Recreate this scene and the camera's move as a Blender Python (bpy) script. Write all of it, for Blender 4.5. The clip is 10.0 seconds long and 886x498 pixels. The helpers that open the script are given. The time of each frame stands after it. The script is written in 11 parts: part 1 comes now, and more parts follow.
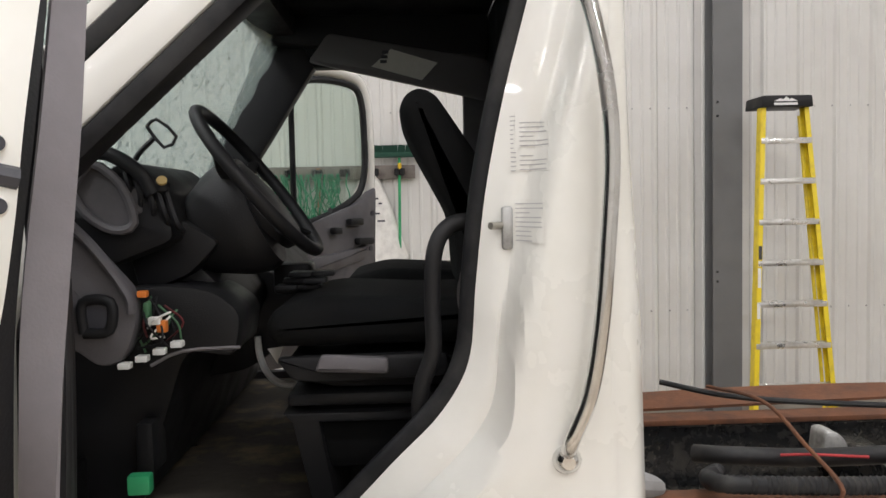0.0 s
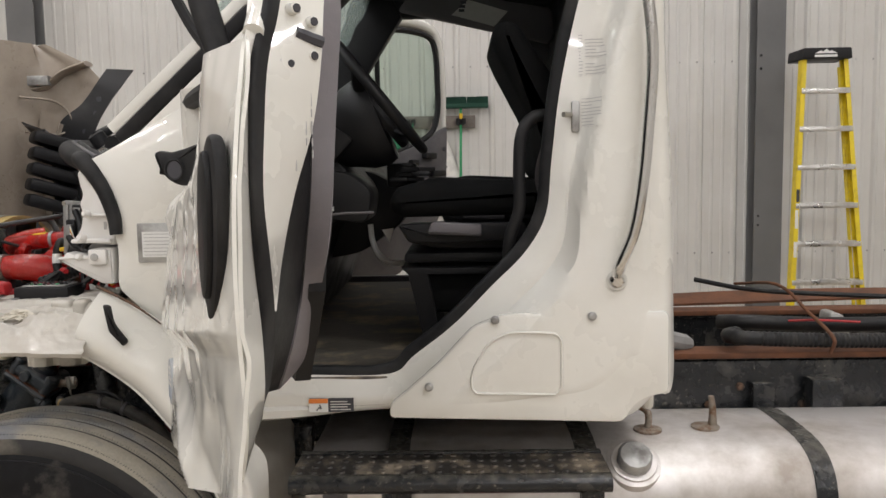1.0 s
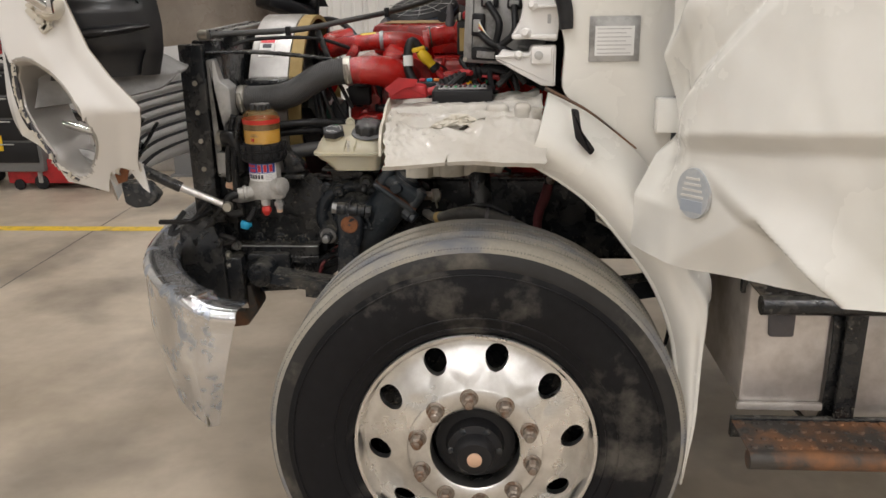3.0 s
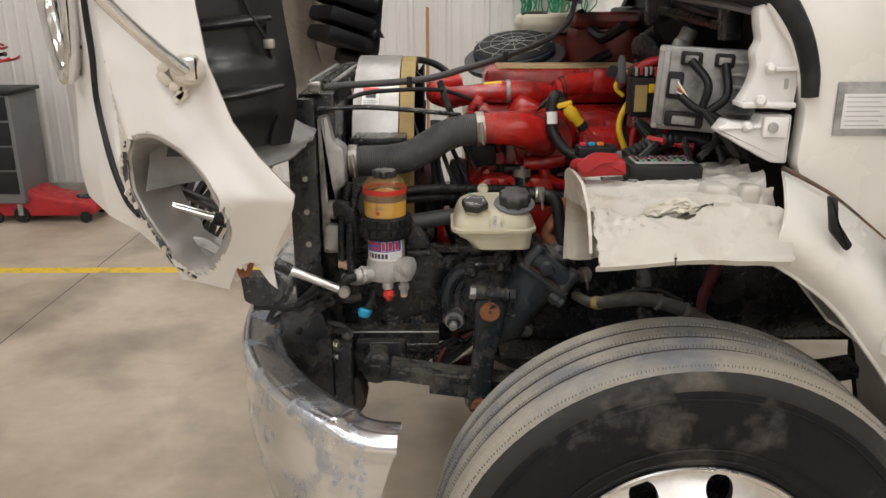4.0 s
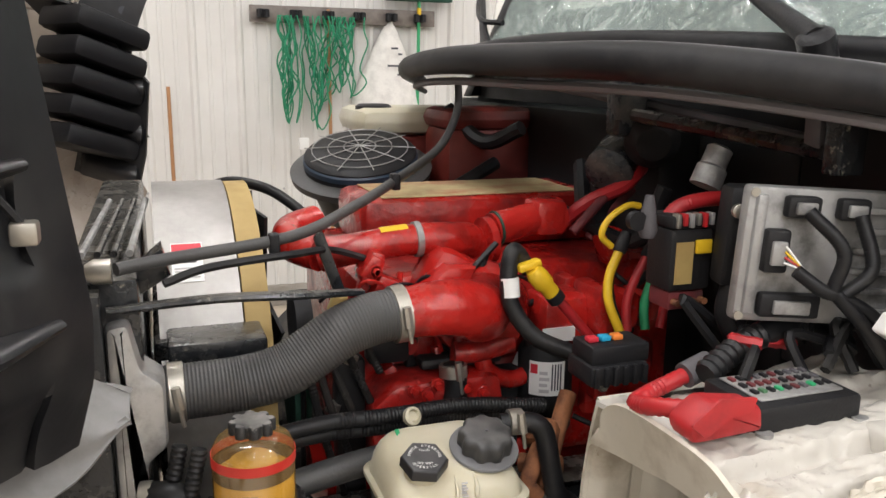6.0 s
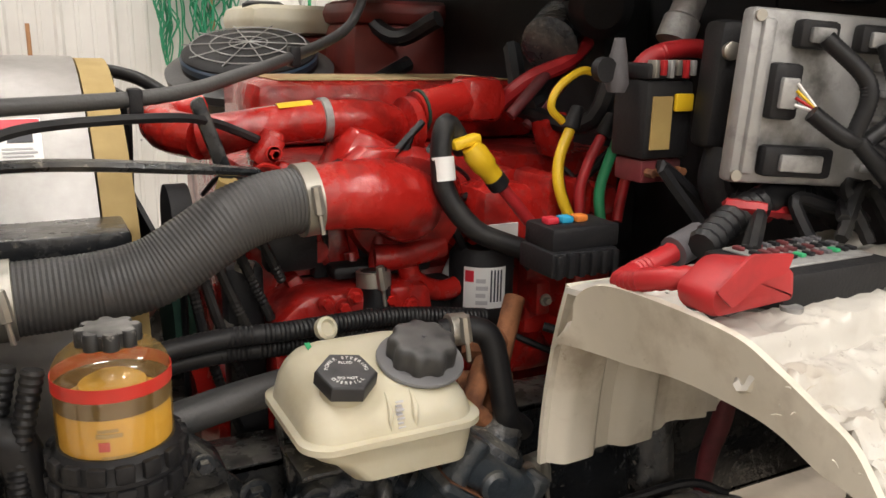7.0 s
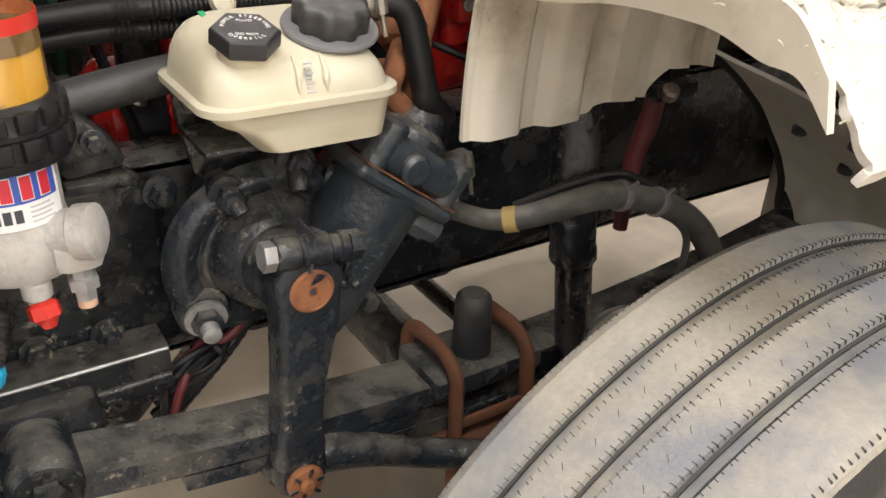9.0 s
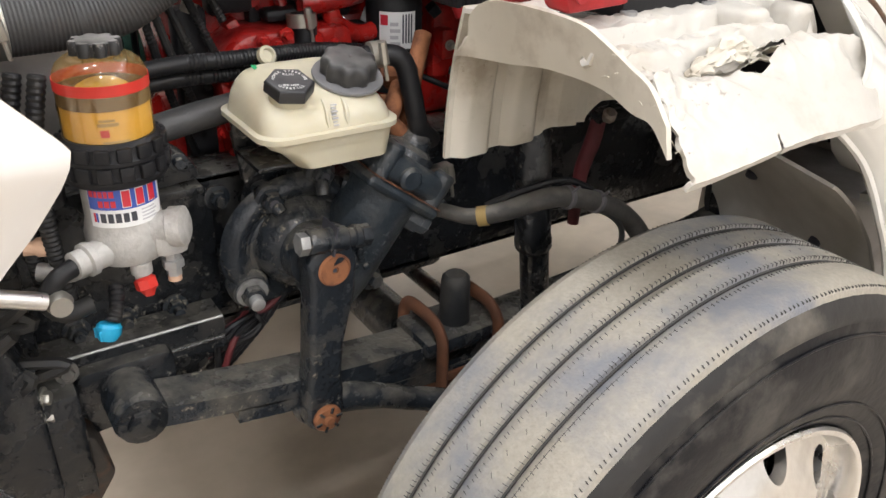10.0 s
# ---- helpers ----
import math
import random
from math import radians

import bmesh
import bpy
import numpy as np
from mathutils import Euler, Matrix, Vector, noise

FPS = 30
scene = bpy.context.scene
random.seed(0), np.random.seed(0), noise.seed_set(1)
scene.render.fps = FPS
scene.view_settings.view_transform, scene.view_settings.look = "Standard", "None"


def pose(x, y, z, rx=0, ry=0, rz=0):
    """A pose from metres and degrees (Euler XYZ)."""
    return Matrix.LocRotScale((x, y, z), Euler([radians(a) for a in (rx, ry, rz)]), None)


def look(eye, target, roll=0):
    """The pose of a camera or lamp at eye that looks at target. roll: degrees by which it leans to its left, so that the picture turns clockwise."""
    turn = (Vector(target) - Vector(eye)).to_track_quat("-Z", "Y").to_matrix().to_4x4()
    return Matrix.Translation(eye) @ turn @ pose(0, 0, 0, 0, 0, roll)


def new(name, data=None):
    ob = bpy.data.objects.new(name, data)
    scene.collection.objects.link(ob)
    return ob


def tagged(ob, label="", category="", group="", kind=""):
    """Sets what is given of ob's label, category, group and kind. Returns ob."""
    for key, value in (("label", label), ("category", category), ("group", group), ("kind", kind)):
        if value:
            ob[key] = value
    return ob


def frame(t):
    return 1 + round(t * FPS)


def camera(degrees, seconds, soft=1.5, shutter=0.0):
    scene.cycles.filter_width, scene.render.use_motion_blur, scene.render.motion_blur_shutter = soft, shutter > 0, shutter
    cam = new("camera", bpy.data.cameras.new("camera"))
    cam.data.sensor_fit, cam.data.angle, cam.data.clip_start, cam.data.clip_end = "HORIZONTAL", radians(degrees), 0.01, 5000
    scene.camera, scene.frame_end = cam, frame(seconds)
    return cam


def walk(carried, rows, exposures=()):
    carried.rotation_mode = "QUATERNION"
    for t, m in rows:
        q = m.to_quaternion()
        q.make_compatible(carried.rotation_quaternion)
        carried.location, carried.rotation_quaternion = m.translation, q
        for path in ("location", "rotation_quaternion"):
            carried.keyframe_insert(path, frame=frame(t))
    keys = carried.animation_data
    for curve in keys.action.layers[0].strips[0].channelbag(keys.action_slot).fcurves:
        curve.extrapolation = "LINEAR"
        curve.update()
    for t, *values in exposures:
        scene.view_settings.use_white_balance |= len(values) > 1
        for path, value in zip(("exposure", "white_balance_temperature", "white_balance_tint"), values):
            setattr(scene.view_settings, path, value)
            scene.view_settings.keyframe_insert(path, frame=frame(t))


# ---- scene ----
from mathutils.bvhtree import BVHTree
cam = camera(57.5, 10.0)
PATH = [
    (0, (0.147, 0.112, 1.811), (0.217, 2.108, 1.694), -1.2),
    (0.5, (0.13, -0.229, 1.735), (0.139, 1.767, 1.607), -1.1),
    (1, (0.024, -0.484, 1.631), (-0.021, 1.507, 1.439), -1.0),
    (1.2, (-0.046, -0.555, 1.594), (-0.124, 1.429, 1.357), -1.2),
    (1.3, (-0.115, -0.566, 1.586), (-0.196, 1.414, 1.316), -1.0),
    (1.5, (-0.219, -0.579, 1.567), (-0.314, 1.39, 1.231), -1.1),
    (2, (-0.451, -0.504, 1.507), (-0.578, 1.44, 1.054), -0.9),
    (2.5, (-0.705, -0.409, 1.537), (-0.858, 1.509, 0.993), -1.0),
    (3, (-1.033, -0.344, 1.582), (-1.157, 1.553, 0.961), -0.9),
    (3.2, (-1.168, -0.297, 1.584), (-1.272, 1.604, 0.971), -0.7),
    (4.3, (-1.66, 0.184, 1.687), (-1.594, 2.094, 1.097), -0.1),
    (4.5, (-1.714, 0.277, 1.687), (-1.585, 2.189, 1.115), 0.0),
    (5, (-1.784, 0.527, 1.72), (-1.448, 2.433, 1.214), 0.7),
    (5.5, (-1.804, 0.772, 1.738), (-1.297, 2.652, 1.283), 0.6),
    (5.7, (-1.803, 0.861, 1.727), (-1.233, 2.726, 1.284), 0.6),
    (6.8, (-1.775, 1.166, 1.581), (-0.918, 2.913, 1.124), 1.0),
    (7, (-1.755, 1.189, 1.528), (-0.863, 2.908, 1.028), 1.2),
    (7.5, (-1.727, 1.23, 1.424), (-0.786, 2.878, 0.793), 1.3),
    (8, (-1.708, 1.226, 1.386), (-0.742, 2.807, 0.635), 1.4),
    (8.5, (-1.72, 1.218, 1.372), (-0.75, 2.739, 0.508), 1.9),
    (9, (-1.738, 1.195, 1.374), (-0.766, 2.667, 0.431), 2.1),
    (9.5, (-1.783, 1.123, 1.409), (-0.809, 2.574, 0.436), 2.2),
    (10, (-1.889, 0.968, 1.501), (-0.891, 2.423, 0.56), 2.1),
]
walk(cam, [(t, look(eye, target, roll)) for t, eye, target, roll in PATH], [(0, -0.36, 6330, 10), (0.5, -0.54, 6300, 10), (1, -0.62, 6460, 10), (1.5, -0.58, 6530, 10), (2, -0.54, 6520, 10), (3, -0.51, 6560, 10), (4.5, -0.27, 6500, 10), (5.5, 0.04, 6390, 10),
      (7, 0.15, 6800, 10), (7.5, 0.28, 6980, 10), (8, 0.44, 6960, 10), (9, 0.62, 6660, 10), (9.5, 0.57, 6480, 10), (10, 0.42, 6260, 10)])

# ---------------------------------------------------------------- world and light
world = bpy.data.worlds.new("shop_world")
world.use_nodes = True
scene.world = world
bg = world.node_tree.nodes["Background"]
bg.inputs[0].default_value = (0.9, 0.95, 1.0, 1)
bg.inputs[1].default_value = 0.05


def strip_lamp(x, y, z, length, width, watts):
    """One LED tube fixture's light, shining down."""
    data = bpy.data.lights.new("led_strip", "AREA")
    data.shape, data.size, data.size_y, data.energy = "RECTANGLE", length, width, watts
    data.color = (1.0, 0.985, 1.0)
    ob = new("led_light", data)
    ob.location = (x, y, z)
    return ob


LAMP_Z = 5.75
# Unseen fixtures at assumed places; the 5.3 row is added to lighten the floor.
LAMPS = [(lx, ly) for lx in (-7.0, -2.6, 1.8, 6.2) for ly in (-11.0, -7.5, -4.0, -0.5, 2.6, 5.3)]
for lx, ly in LAMPS:
    strip_lamp(lx, ly, LAMP_Z - 0.09, 1.5, 0.14, (34.0 if ly > 5 else 58.0) if ly > 2 else 98.0)


# ---------------------------------------------------------------- materials
def material(name, color, rough=0.5, metal=0.0, grain=(60.0, 0.08), stain=None, bump=None, coat=0.0, spec=0.5):
    """grain: scale and depth of fine tone; stain: scale, colour, share (0..1), and its sharpness; bump: scale and strength."""
    m = bpy.data.materials.new(name)
    m.use_nodes = True
    nt = m.node_tree
    b = nt.nodes["Principled BSDF"]
    b.inputs["Roughness"].default_value = rough
    b.inputs["Metallic"].default_value = metal
    b.inputs["Coat Weight"].default_value = coat
    b.inputs["Coat Roughness"].default_value = 0.03
    b.inputs["Specular IOR Level"].default_value = spec
    co = nt.nodes.new("ShaderNodeTexCoord")
    n1 = nt.nodes.new("ShaderNodeTexNoise")
    n1.inputs["Scale"].default_value = grain[0]
    n1.inputs["Detail"].default_value = 4
    nt.links.new(co.outputs["Object"], n1.inputs["Vector"])
    ramp = nt.nodes.new("ShaderNodeMix")
    ramp.data_type = "RGBA"
    lo = [c * (1 - grain[1]) for c in color]
    hi = [min(1, c * (1 + grain[1])) for c in color]
    ramp.inputs[6].default_value = (*lo, 1)
    ramp.inputs[7].default_value = (*hi, 1)
    nt.links.new(n1.outputs["Fac"], ramp.inputs[0])
    out = ramp.outputs[2]
    if stain:
        n2 = nt.nodes.new("ShaderNodeTexNoise")
        n2.inputs["Scale"].default_value = stain[0]
        n2.inputs["Detail"].default_value = 6
        n2.inputs["Roughness"].default_value = 0.62
        nt.links.new(co.outputs["Object"], n2.inputs["Vector"])
        mr = nt.nodes.new("ShaderNodeMapRange")
        mid, soft = 0.68 - 0.36 * stain[2], (stain[3] if len(stain) > 3 else 0.1)
        mr.inputs["From Min"].default_value = mid - soft
        mr.inputs["From Max"].default_value = mid + soft
        nt.links.new(n2.outputs["Fac"], mr.inputs["Value"])
        mx = nt.nodes.new("ShaderNodeMix")
        mx.data_type = "RGBA"
        nt.links.new(mr.outputs[0], mx.inputs[0])
        nt.links.new(out, mx.inputs[6])
        mx.inputs[7].default_value = (*stain[1], 1)
        out = mx.outputs[2]
        rr = nt.nodes.new("ShaderNodeMapRange")
        rr.inputs["To Min"].default_value = rough
        rr.inputs["To Max"].default_value = min(0.9, rough + 0.25)
        nt.links.new(mr.outputs[0], rr.inputs["Value"])
        nt.links.new(rr.outputs[0], b.inputs["Roughness"])
    nt.links.new(out, b.inputs["Base Color"])
    if bump:
        n3 = nt.nodes.new("ShaderNodeTexNoise")
        n3.inputs["Scale"].default_value = bump[0]
        n3.inputs["Detail"].default_value = 3
        nt.links.new(co.outputs["Object"], n3.inputs["Vector"])
        bp = nt.nodes.new("ShaderNodeBump")
        bp.inputs["Strength"].default_value = bump[1]
        bp.inputs["Distance"].default_value = 0.004
        nt.links.new(n3.outputs["Fac"], bp.inputs["Height"])
        nt.links.new(bp.outputs[0], b.inputs["Normal"])
    return m


def glass(name, color=(0.9, 0.97, 0.94), rough=0.02, ior=1.2, bump=None):
    m = material(name, color, rough, 0, (5, 0.02), None, bump)
    b = m.node_tree.nodes["Principled BSDF"]
    b.inputs["Transmission Weight"].default_value = 1.0
    b.inputs["IOR"].default_value = ior
    return m


def dusty(m, tone, level):
    """Fine light specks and smears of dried dirt over a material."""
    nt = m.node_tree
    b = nt.nodes["Principled BSDF"]
    old = b.inputs["Base Color"].links[0].from_socket
    co = nt.nodes.new("ShaderNodeTexCoord")
    n = nt.nodes.new("ShaderNodeTexNoise")
    n.inputs["Scale"].default_value, n.inputs["Detail"].default_value, n.inputs["Roughness"].default_value = 70.0, 6, 0.7
    n2 = nt.nodes.new("ShaderNodeTexNoise")
    n2.inputs["Scale"].default_value, n2.inputs["Detail"].default_value = 7.0, 3
    for q in (n, n2):
        nt.links.new(co.outputs["Object"], q.inputs["Vector"])
    ad = nt.nodes.new("ShaderNodeMath")
    ad.operation = "MULTIPLY_ADD"
    ad.inputs[1].default_value, ad.inputs[2].default_value = 0.35, -0.175
    nt.links.new(n2.outputs["Fac"], ad.inputs[0])
    a2 = nt.nodes.new("ShaderNodeMath")
    nt.links.new(n.outputs["Fac"], a2.inputs[0])
    nt.links.new(ad.outputs[0], a2.inputs[1])
    mr = nt.nodes.new("ShaderNodeMapRange")
    mr.inputs["From Min"].default_value, mr.inputs["From Max"].default_value = level, level + 0.10
    mr.inputs["To Max"].default_value = 0.75
    nt.links.new(a2.outputs[0], mr.inputs["Value"])
    mx = nt.nodes.new("ShaderNodeMix")
    mx.data_type = "RGBA"
    nt.links.new(mr.outputs[0], mx.inputs[0])
    nt.links.new(old, mx.inputs[6])
    mx.inputs[7].default_value = (*tone, 1)
    nt.links.new(mx.outputs[2], b.inputs["Base Color"])
    return m


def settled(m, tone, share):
    """Dust on the faces that look up, also painting light onto dark tops."""
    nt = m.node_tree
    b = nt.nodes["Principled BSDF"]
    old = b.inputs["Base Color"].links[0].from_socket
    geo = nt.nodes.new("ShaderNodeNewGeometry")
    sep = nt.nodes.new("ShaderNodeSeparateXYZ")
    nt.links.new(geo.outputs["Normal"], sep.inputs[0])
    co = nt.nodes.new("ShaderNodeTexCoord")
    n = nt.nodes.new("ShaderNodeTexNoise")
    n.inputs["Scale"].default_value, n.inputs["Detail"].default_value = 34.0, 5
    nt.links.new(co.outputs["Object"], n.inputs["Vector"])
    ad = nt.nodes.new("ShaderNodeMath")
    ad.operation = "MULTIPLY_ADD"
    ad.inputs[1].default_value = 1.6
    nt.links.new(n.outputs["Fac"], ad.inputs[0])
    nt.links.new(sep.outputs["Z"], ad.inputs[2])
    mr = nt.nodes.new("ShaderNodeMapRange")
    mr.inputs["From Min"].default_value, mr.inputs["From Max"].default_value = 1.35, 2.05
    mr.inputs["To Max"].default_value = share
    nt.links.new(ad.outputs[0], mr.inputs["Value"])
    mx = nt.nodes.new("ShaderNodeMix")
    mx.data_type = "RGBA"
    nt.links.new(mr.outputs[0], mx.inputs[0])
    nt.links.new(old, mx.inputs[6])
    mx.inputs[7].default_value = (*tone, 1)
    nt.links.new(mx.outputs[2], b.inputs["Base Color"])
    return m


WHITE = material("white_truck_paint", (0.81, 0.80, 0.755), 0.20, 0, (3, 0.03), (1.6, (0.70, 0.685, 0.62), 0.18, 0.16), (2.5, 0.22), coat=1.0)
WHITE_HOOD = material("hood_paint", (0.76, 0.745, 0.72), 0.28, 0, (2, 0.02), (1.1, (0.69, 0.675, 0.645), 0.22, 0.2), (2.0, 0.10), coat=0.5)
BARE = dusty(material("raw_fibreglass", (0.58, 0.54, 0.455), 0.5, 0, (25, 0.08), (7, (0.36, 0.31, 0.24), 0.26, 0.09), (30, 0.3)), (0.22, 0.17, 0.12), 0.66)
HOOD_IN = material("hood_inner_fibreglass", (0.33, 0.275, 0.225), 0.36, 0, (12, 0.08), (4, (0.15, 0.125, 0.095), 0.34, 0.14), (14, 0.3))
FENDER = dusty(material("torn_fender_paint", (0.52, 0.495, 0.445), 0.34, 0, (12, 0.08), (9, (0.44, 0.40, 0.34), 0.22, 0.08), (26, 0.7), coat=0.15), (0.20, 0.17, 0.14), 0.645)
RED = dusty(material("red_engine_paint", (0.44, 0.017, 0.013), 0.24, 0, (30, 0.16), (9, (0.13, 0.008, 0.007), 0.30, 0.1), (45, 0.8), coat=0.35), (0.40, 0.16, 0.11), 0.66)
RED_PLASTIC = material("red_plastic", (0.42, 0.018, 0.022), 0.42, 0, (30, 0.1), (14, (0.24, 0.02, 0.022), 0.25, 0.12))
# Top dust on BLACK and CAST also paints in light they lack.
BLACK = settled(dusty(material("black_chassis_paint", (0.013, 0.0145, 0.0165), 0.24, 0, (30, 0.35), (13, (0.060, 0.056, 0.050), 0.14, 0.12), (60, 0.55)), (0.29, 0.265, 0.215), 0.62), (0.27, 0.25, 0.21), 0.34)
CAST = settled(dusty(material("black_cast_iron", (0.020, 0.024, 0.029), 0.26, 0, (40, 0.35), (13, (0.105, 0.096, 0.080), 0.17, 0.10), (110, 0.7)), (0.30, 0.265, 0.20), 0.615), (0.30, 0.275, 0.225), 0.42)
RUBBER = material("black_rubber_hose", (0.011, 0.011, 0.012), 0.42, 0, (50, 0.2), (9, (0.05, 0.047, 0.042), 0.15, 0.12), spec=0.3)
SEAL = material("rubber_seal", (0.010, 0.010, 0.0115), 0.5, 0, (20, 0.2), (5, (0.045, 0.044, 0.043), 0.16, 0.15), spec=0.25)
TREAD = material("dusty_tyre_tread", (0.315, 0.29, 0.243), 0.85, 0, (140, 0.20), (6.0, (0.185, 0.19, 0.205), 0.34, 0.10), (220, 0.4), spec=0.25)
SIDEWALL = material("tyre_sidewall", (0.010, 0.010, 0.0115), 0.42, 0, (40, 0.3), (5.0, (0.09, 0.083, 0.072), 0.24, 0.07), (60, 0.2), spec=0.16)
SHOULDER = material("dusty_tyre_shoulder", (0.030, 0.029, 0.028), 0.55, 0, (40, 0.2), (6, (0.13, 0.118, 0.098), 0.18, 0.09), (60, 0.2), spec=0.2)
GROOVE = material("tyre_groove", (0.045, 0.043, 0.040), 0.85)
ALU = material("polished_aluminium", (0.82, 0.815, 0.80), 0.27, 1.0, (25, 0.05), (7, (0.55, 0.53, 0.50), 0.30, 0.14), (30, 0.06))
TANKALU = material("tank_aluminium", (0.72, 0.69, 0.67), 0.36, 0.6, (60, 0.06), (4, (0.36, 0.32, 0.28), 0.32, 0.16), (40, 0.08))
GREYALU = material("cast_aluminium", (0.46, 0.46, 0.45), 0.45, 0.6, (60, 0.12), (14, (0.22, 0.21, 0.2), 0.3, 0.12), (120, 0.25))
UNITGREY = material("dull_control_unit_casting", (0.34, 0.338, 0.33), 0.42, 0.35, (60, 0.14), (14, (0.11, 0.108, 0.105), 0.32, 0.10), (120, 0.25))
CHROME = material("chrome", (0.76, 0.76, 0.75), 0.12, 1.0, (10, 0.03), (10, (0.5, 0.48, 0.46), 0.2, 0.1), (6, 0.1))
BUMPER = material("scratched_bumper_chrome", (0.72, 0.73, 0.75), 0.16, 0.95, (8, 0.05), (14, (0.46, 0.52, 0.62), 0.30, 0.07), (6, 0.25))
ZINC = material("zinc_bolt", (0.45, 0.43, 0.38), 0.42, 0.85, (80, 0.15))
NUT = material("dull_lug_nut", (0.30, 0.26, 0.22), 0.5, 0.7, (60, 0.2), (40, (0.2, 0.11, 0.06), 0.3, 0.1))
RUST = material("rust", (0.15, 0.058, 0.026), 0.85, 0, (50, 0.3), (10, (0.09, 0.042, 0.025), 0.38, 0.12), (70, 0.4))
ORUST = material("orange_rust", (0.29, 0.115, 0.048), 0.85, 0, (60, 0.25), (30, (0.13, 0.05, 0.025), 0.40, 0.1), (90, 0.4))
RUSTBLACK = material("rusty_black_steel", (0.05, 0.044, 0.038), 0.55, 0.2, (40, 0.25), (7, (0.26, 0.12, 0.055), 0.36, 0.10), (60, 0.3))
DIRTSTEP = material("worn_step_plate", (0.05, 0.046, 0.042), 0.5, 0.3, (50, 0.3), (14, (0.30, 0.25, 0.19), 0.32, 0.10), (60, 0.3))
GREYPL = material("grey_interior_plastic", (0.12, 0.114, 0.122), 0.5, 0, (150, 0.06), (4, (0.062, 0.058, 0.062), 0.3, 0.2), (300, 0.15))
TRIMGREY = material("lilac_grey_trim", (0.225, 0.205, 0.222), 0.5, 0, (100, 0.05), (4, (0.17, 0.16, 0.17), 0.35, 0.2), (300, 0.1))
LTGREY = material("light_grey_trim", (0.145, 0.134, 0.142), 0.5, 0, (100, 0.05), (4, (0.14, 0.13, 0.135), 0.35, 0.2), (300, 0.1))
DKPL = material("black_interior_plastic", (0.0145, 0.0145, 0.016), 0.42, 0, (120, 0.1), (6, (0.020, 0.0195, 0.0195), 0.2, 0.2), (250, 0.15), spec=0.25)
FABRIC = material("black_seat_fabric", (0.0065, 0.007, 0.0075), 0.85, 0, (400, 0.35), (6, (0.014, 0.0135, 0.013), 0.25, 0.2), (500, 0.4), spec=0.15)
LINER = material("black_hood_liner", (0.013, 0.013, 0.0145), 0.30, 0, (30, 0.2), (5, (0.035, 0.034, 0.032), 0.16, 0.15), (25, 0.35), spec=0.5)
HOSE = material("charge_air_hose", (0.052, 0.052, 0.052), 0.42, 0, (90, 0.1), (6, (0.075, 0.072, 0.068), 0.25, 0.2), (200, 0.2))
TRANSLU = material("cream_reservoir_plastic", (0.55, 0.52, 0.405), 0.36, 0, (20, 0.06), (6, (0.47, 0.415, 0.28), 0.30, 0.2), (60, 0.12))
TRANSLU.node_tree.nodes["Principled BSDF"].inputs["Subsurface Weight"].default_value = 0.15
TRANSLU.node_tree.nodes["Principled BSDF"].inputs["Subsurface Radius"].default_value = (0.02, 0.015, 0.008)
COOLANT = material("red_coolant_in_tank", (0.20, 0.028, 0.020), 0.35, 0, (8, 0.1), (5, (0.06, 0.01, 0.008), 0.35, 0.2))
FILTER_Y = material("yellow_filter_element", (0.72, 0.44, 0.055), 0.45, 0, (15, 0.06), (6, (0.64, 0.38, 0.05), 0.3, 0.2))
BAND_RED = material("red_filter_band", (0.60, 0.035, 0.025), 0.35)
YELLOW = material("yellow_plastic", (0.75, 0.48, 0.02), 0.4)
LADYEL = material("yellow_fibreglass", (0.78, 0.60, 0.02), 0.4, 0, (60, 0.06), (12, (0.6, 0.45, 0.04), 0.22, 0.1))
GREEN = material("green_rope", (0.02, 0.24, 0.12), 0.7, 0, (300, 0.2))
GREENPL = material("green_plastic", (0.03, 0.32, 0.13), 0.45)
BLUEPL = material("blue_connector", (0.02, 0.33, 0.55), 0.4)
DKGREEN = material("dark_green_bristle", (0.010, 0.055, 0.035), 0.8, 0, (200, 0.4))
WOOD = material("wooden_handle", (0.42, 0.22, 0.10), 0.55, 0, (40, 0.15), (14, (0.33, 0.16, 0.07), 0.4, 0.2))
RAILW = material("weathered_board", (0.20, 0.175, 0.155), 0.65, 0, (40, 0.2), (9, (0.13, 0.11, 0.10), 0.35, 0.12))
PAPER = material("white_label", (0.80, 0.80, 0.78), 0.5, 0, (60, 0.03))
FADED = material("faded_print", (0.66, 0.645, 0.61), 0.4)
PRINT = material("grey_print", (0.42, 0.41, 0.41), 0.45)
PALEPRINT = material("pale_grey_print", (0.50, 0.49, 0.50), 0.4)
CASTALU = material("rough_sand_cast_aluminium", (0.50, 0.485, 0.455), 0.55, 0.3, (110, 0.22), (18, (0.33, 0.30, 0.265), 0.28, 0.10), (260, 0.3))
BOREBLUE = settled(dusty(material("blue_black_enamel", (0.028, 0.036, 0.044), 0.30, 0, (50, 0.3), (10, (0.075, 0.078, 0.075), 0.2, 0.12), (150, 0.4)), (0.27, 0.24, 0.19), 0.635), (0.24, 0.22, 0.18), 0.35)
GREENWIRE = material("dull_green_wire", (0.07, 0.17, 0.085), 0.5)
# Lighter copy of HOOD_IN; the light on the far wing is in the colour.
HOOD_IN_LIT = dusty(material("hood_inner_fibreglass_lit", (0.46, 0.395, 0.33), 0.22, 0, (6, 0.06), (2.2, (0.27, 0.225, 0.18), 0.32, 0.16), (8, 0.4)), (0.17, 0.14, 0.11), 0.62)
INK = material("dark_print", (0.05, 0.05, 0.06), 0.5)
DECALRED = material("red_decal", (0.60, 0.03, 0.05), 0.4, 0, (40, 0.05))
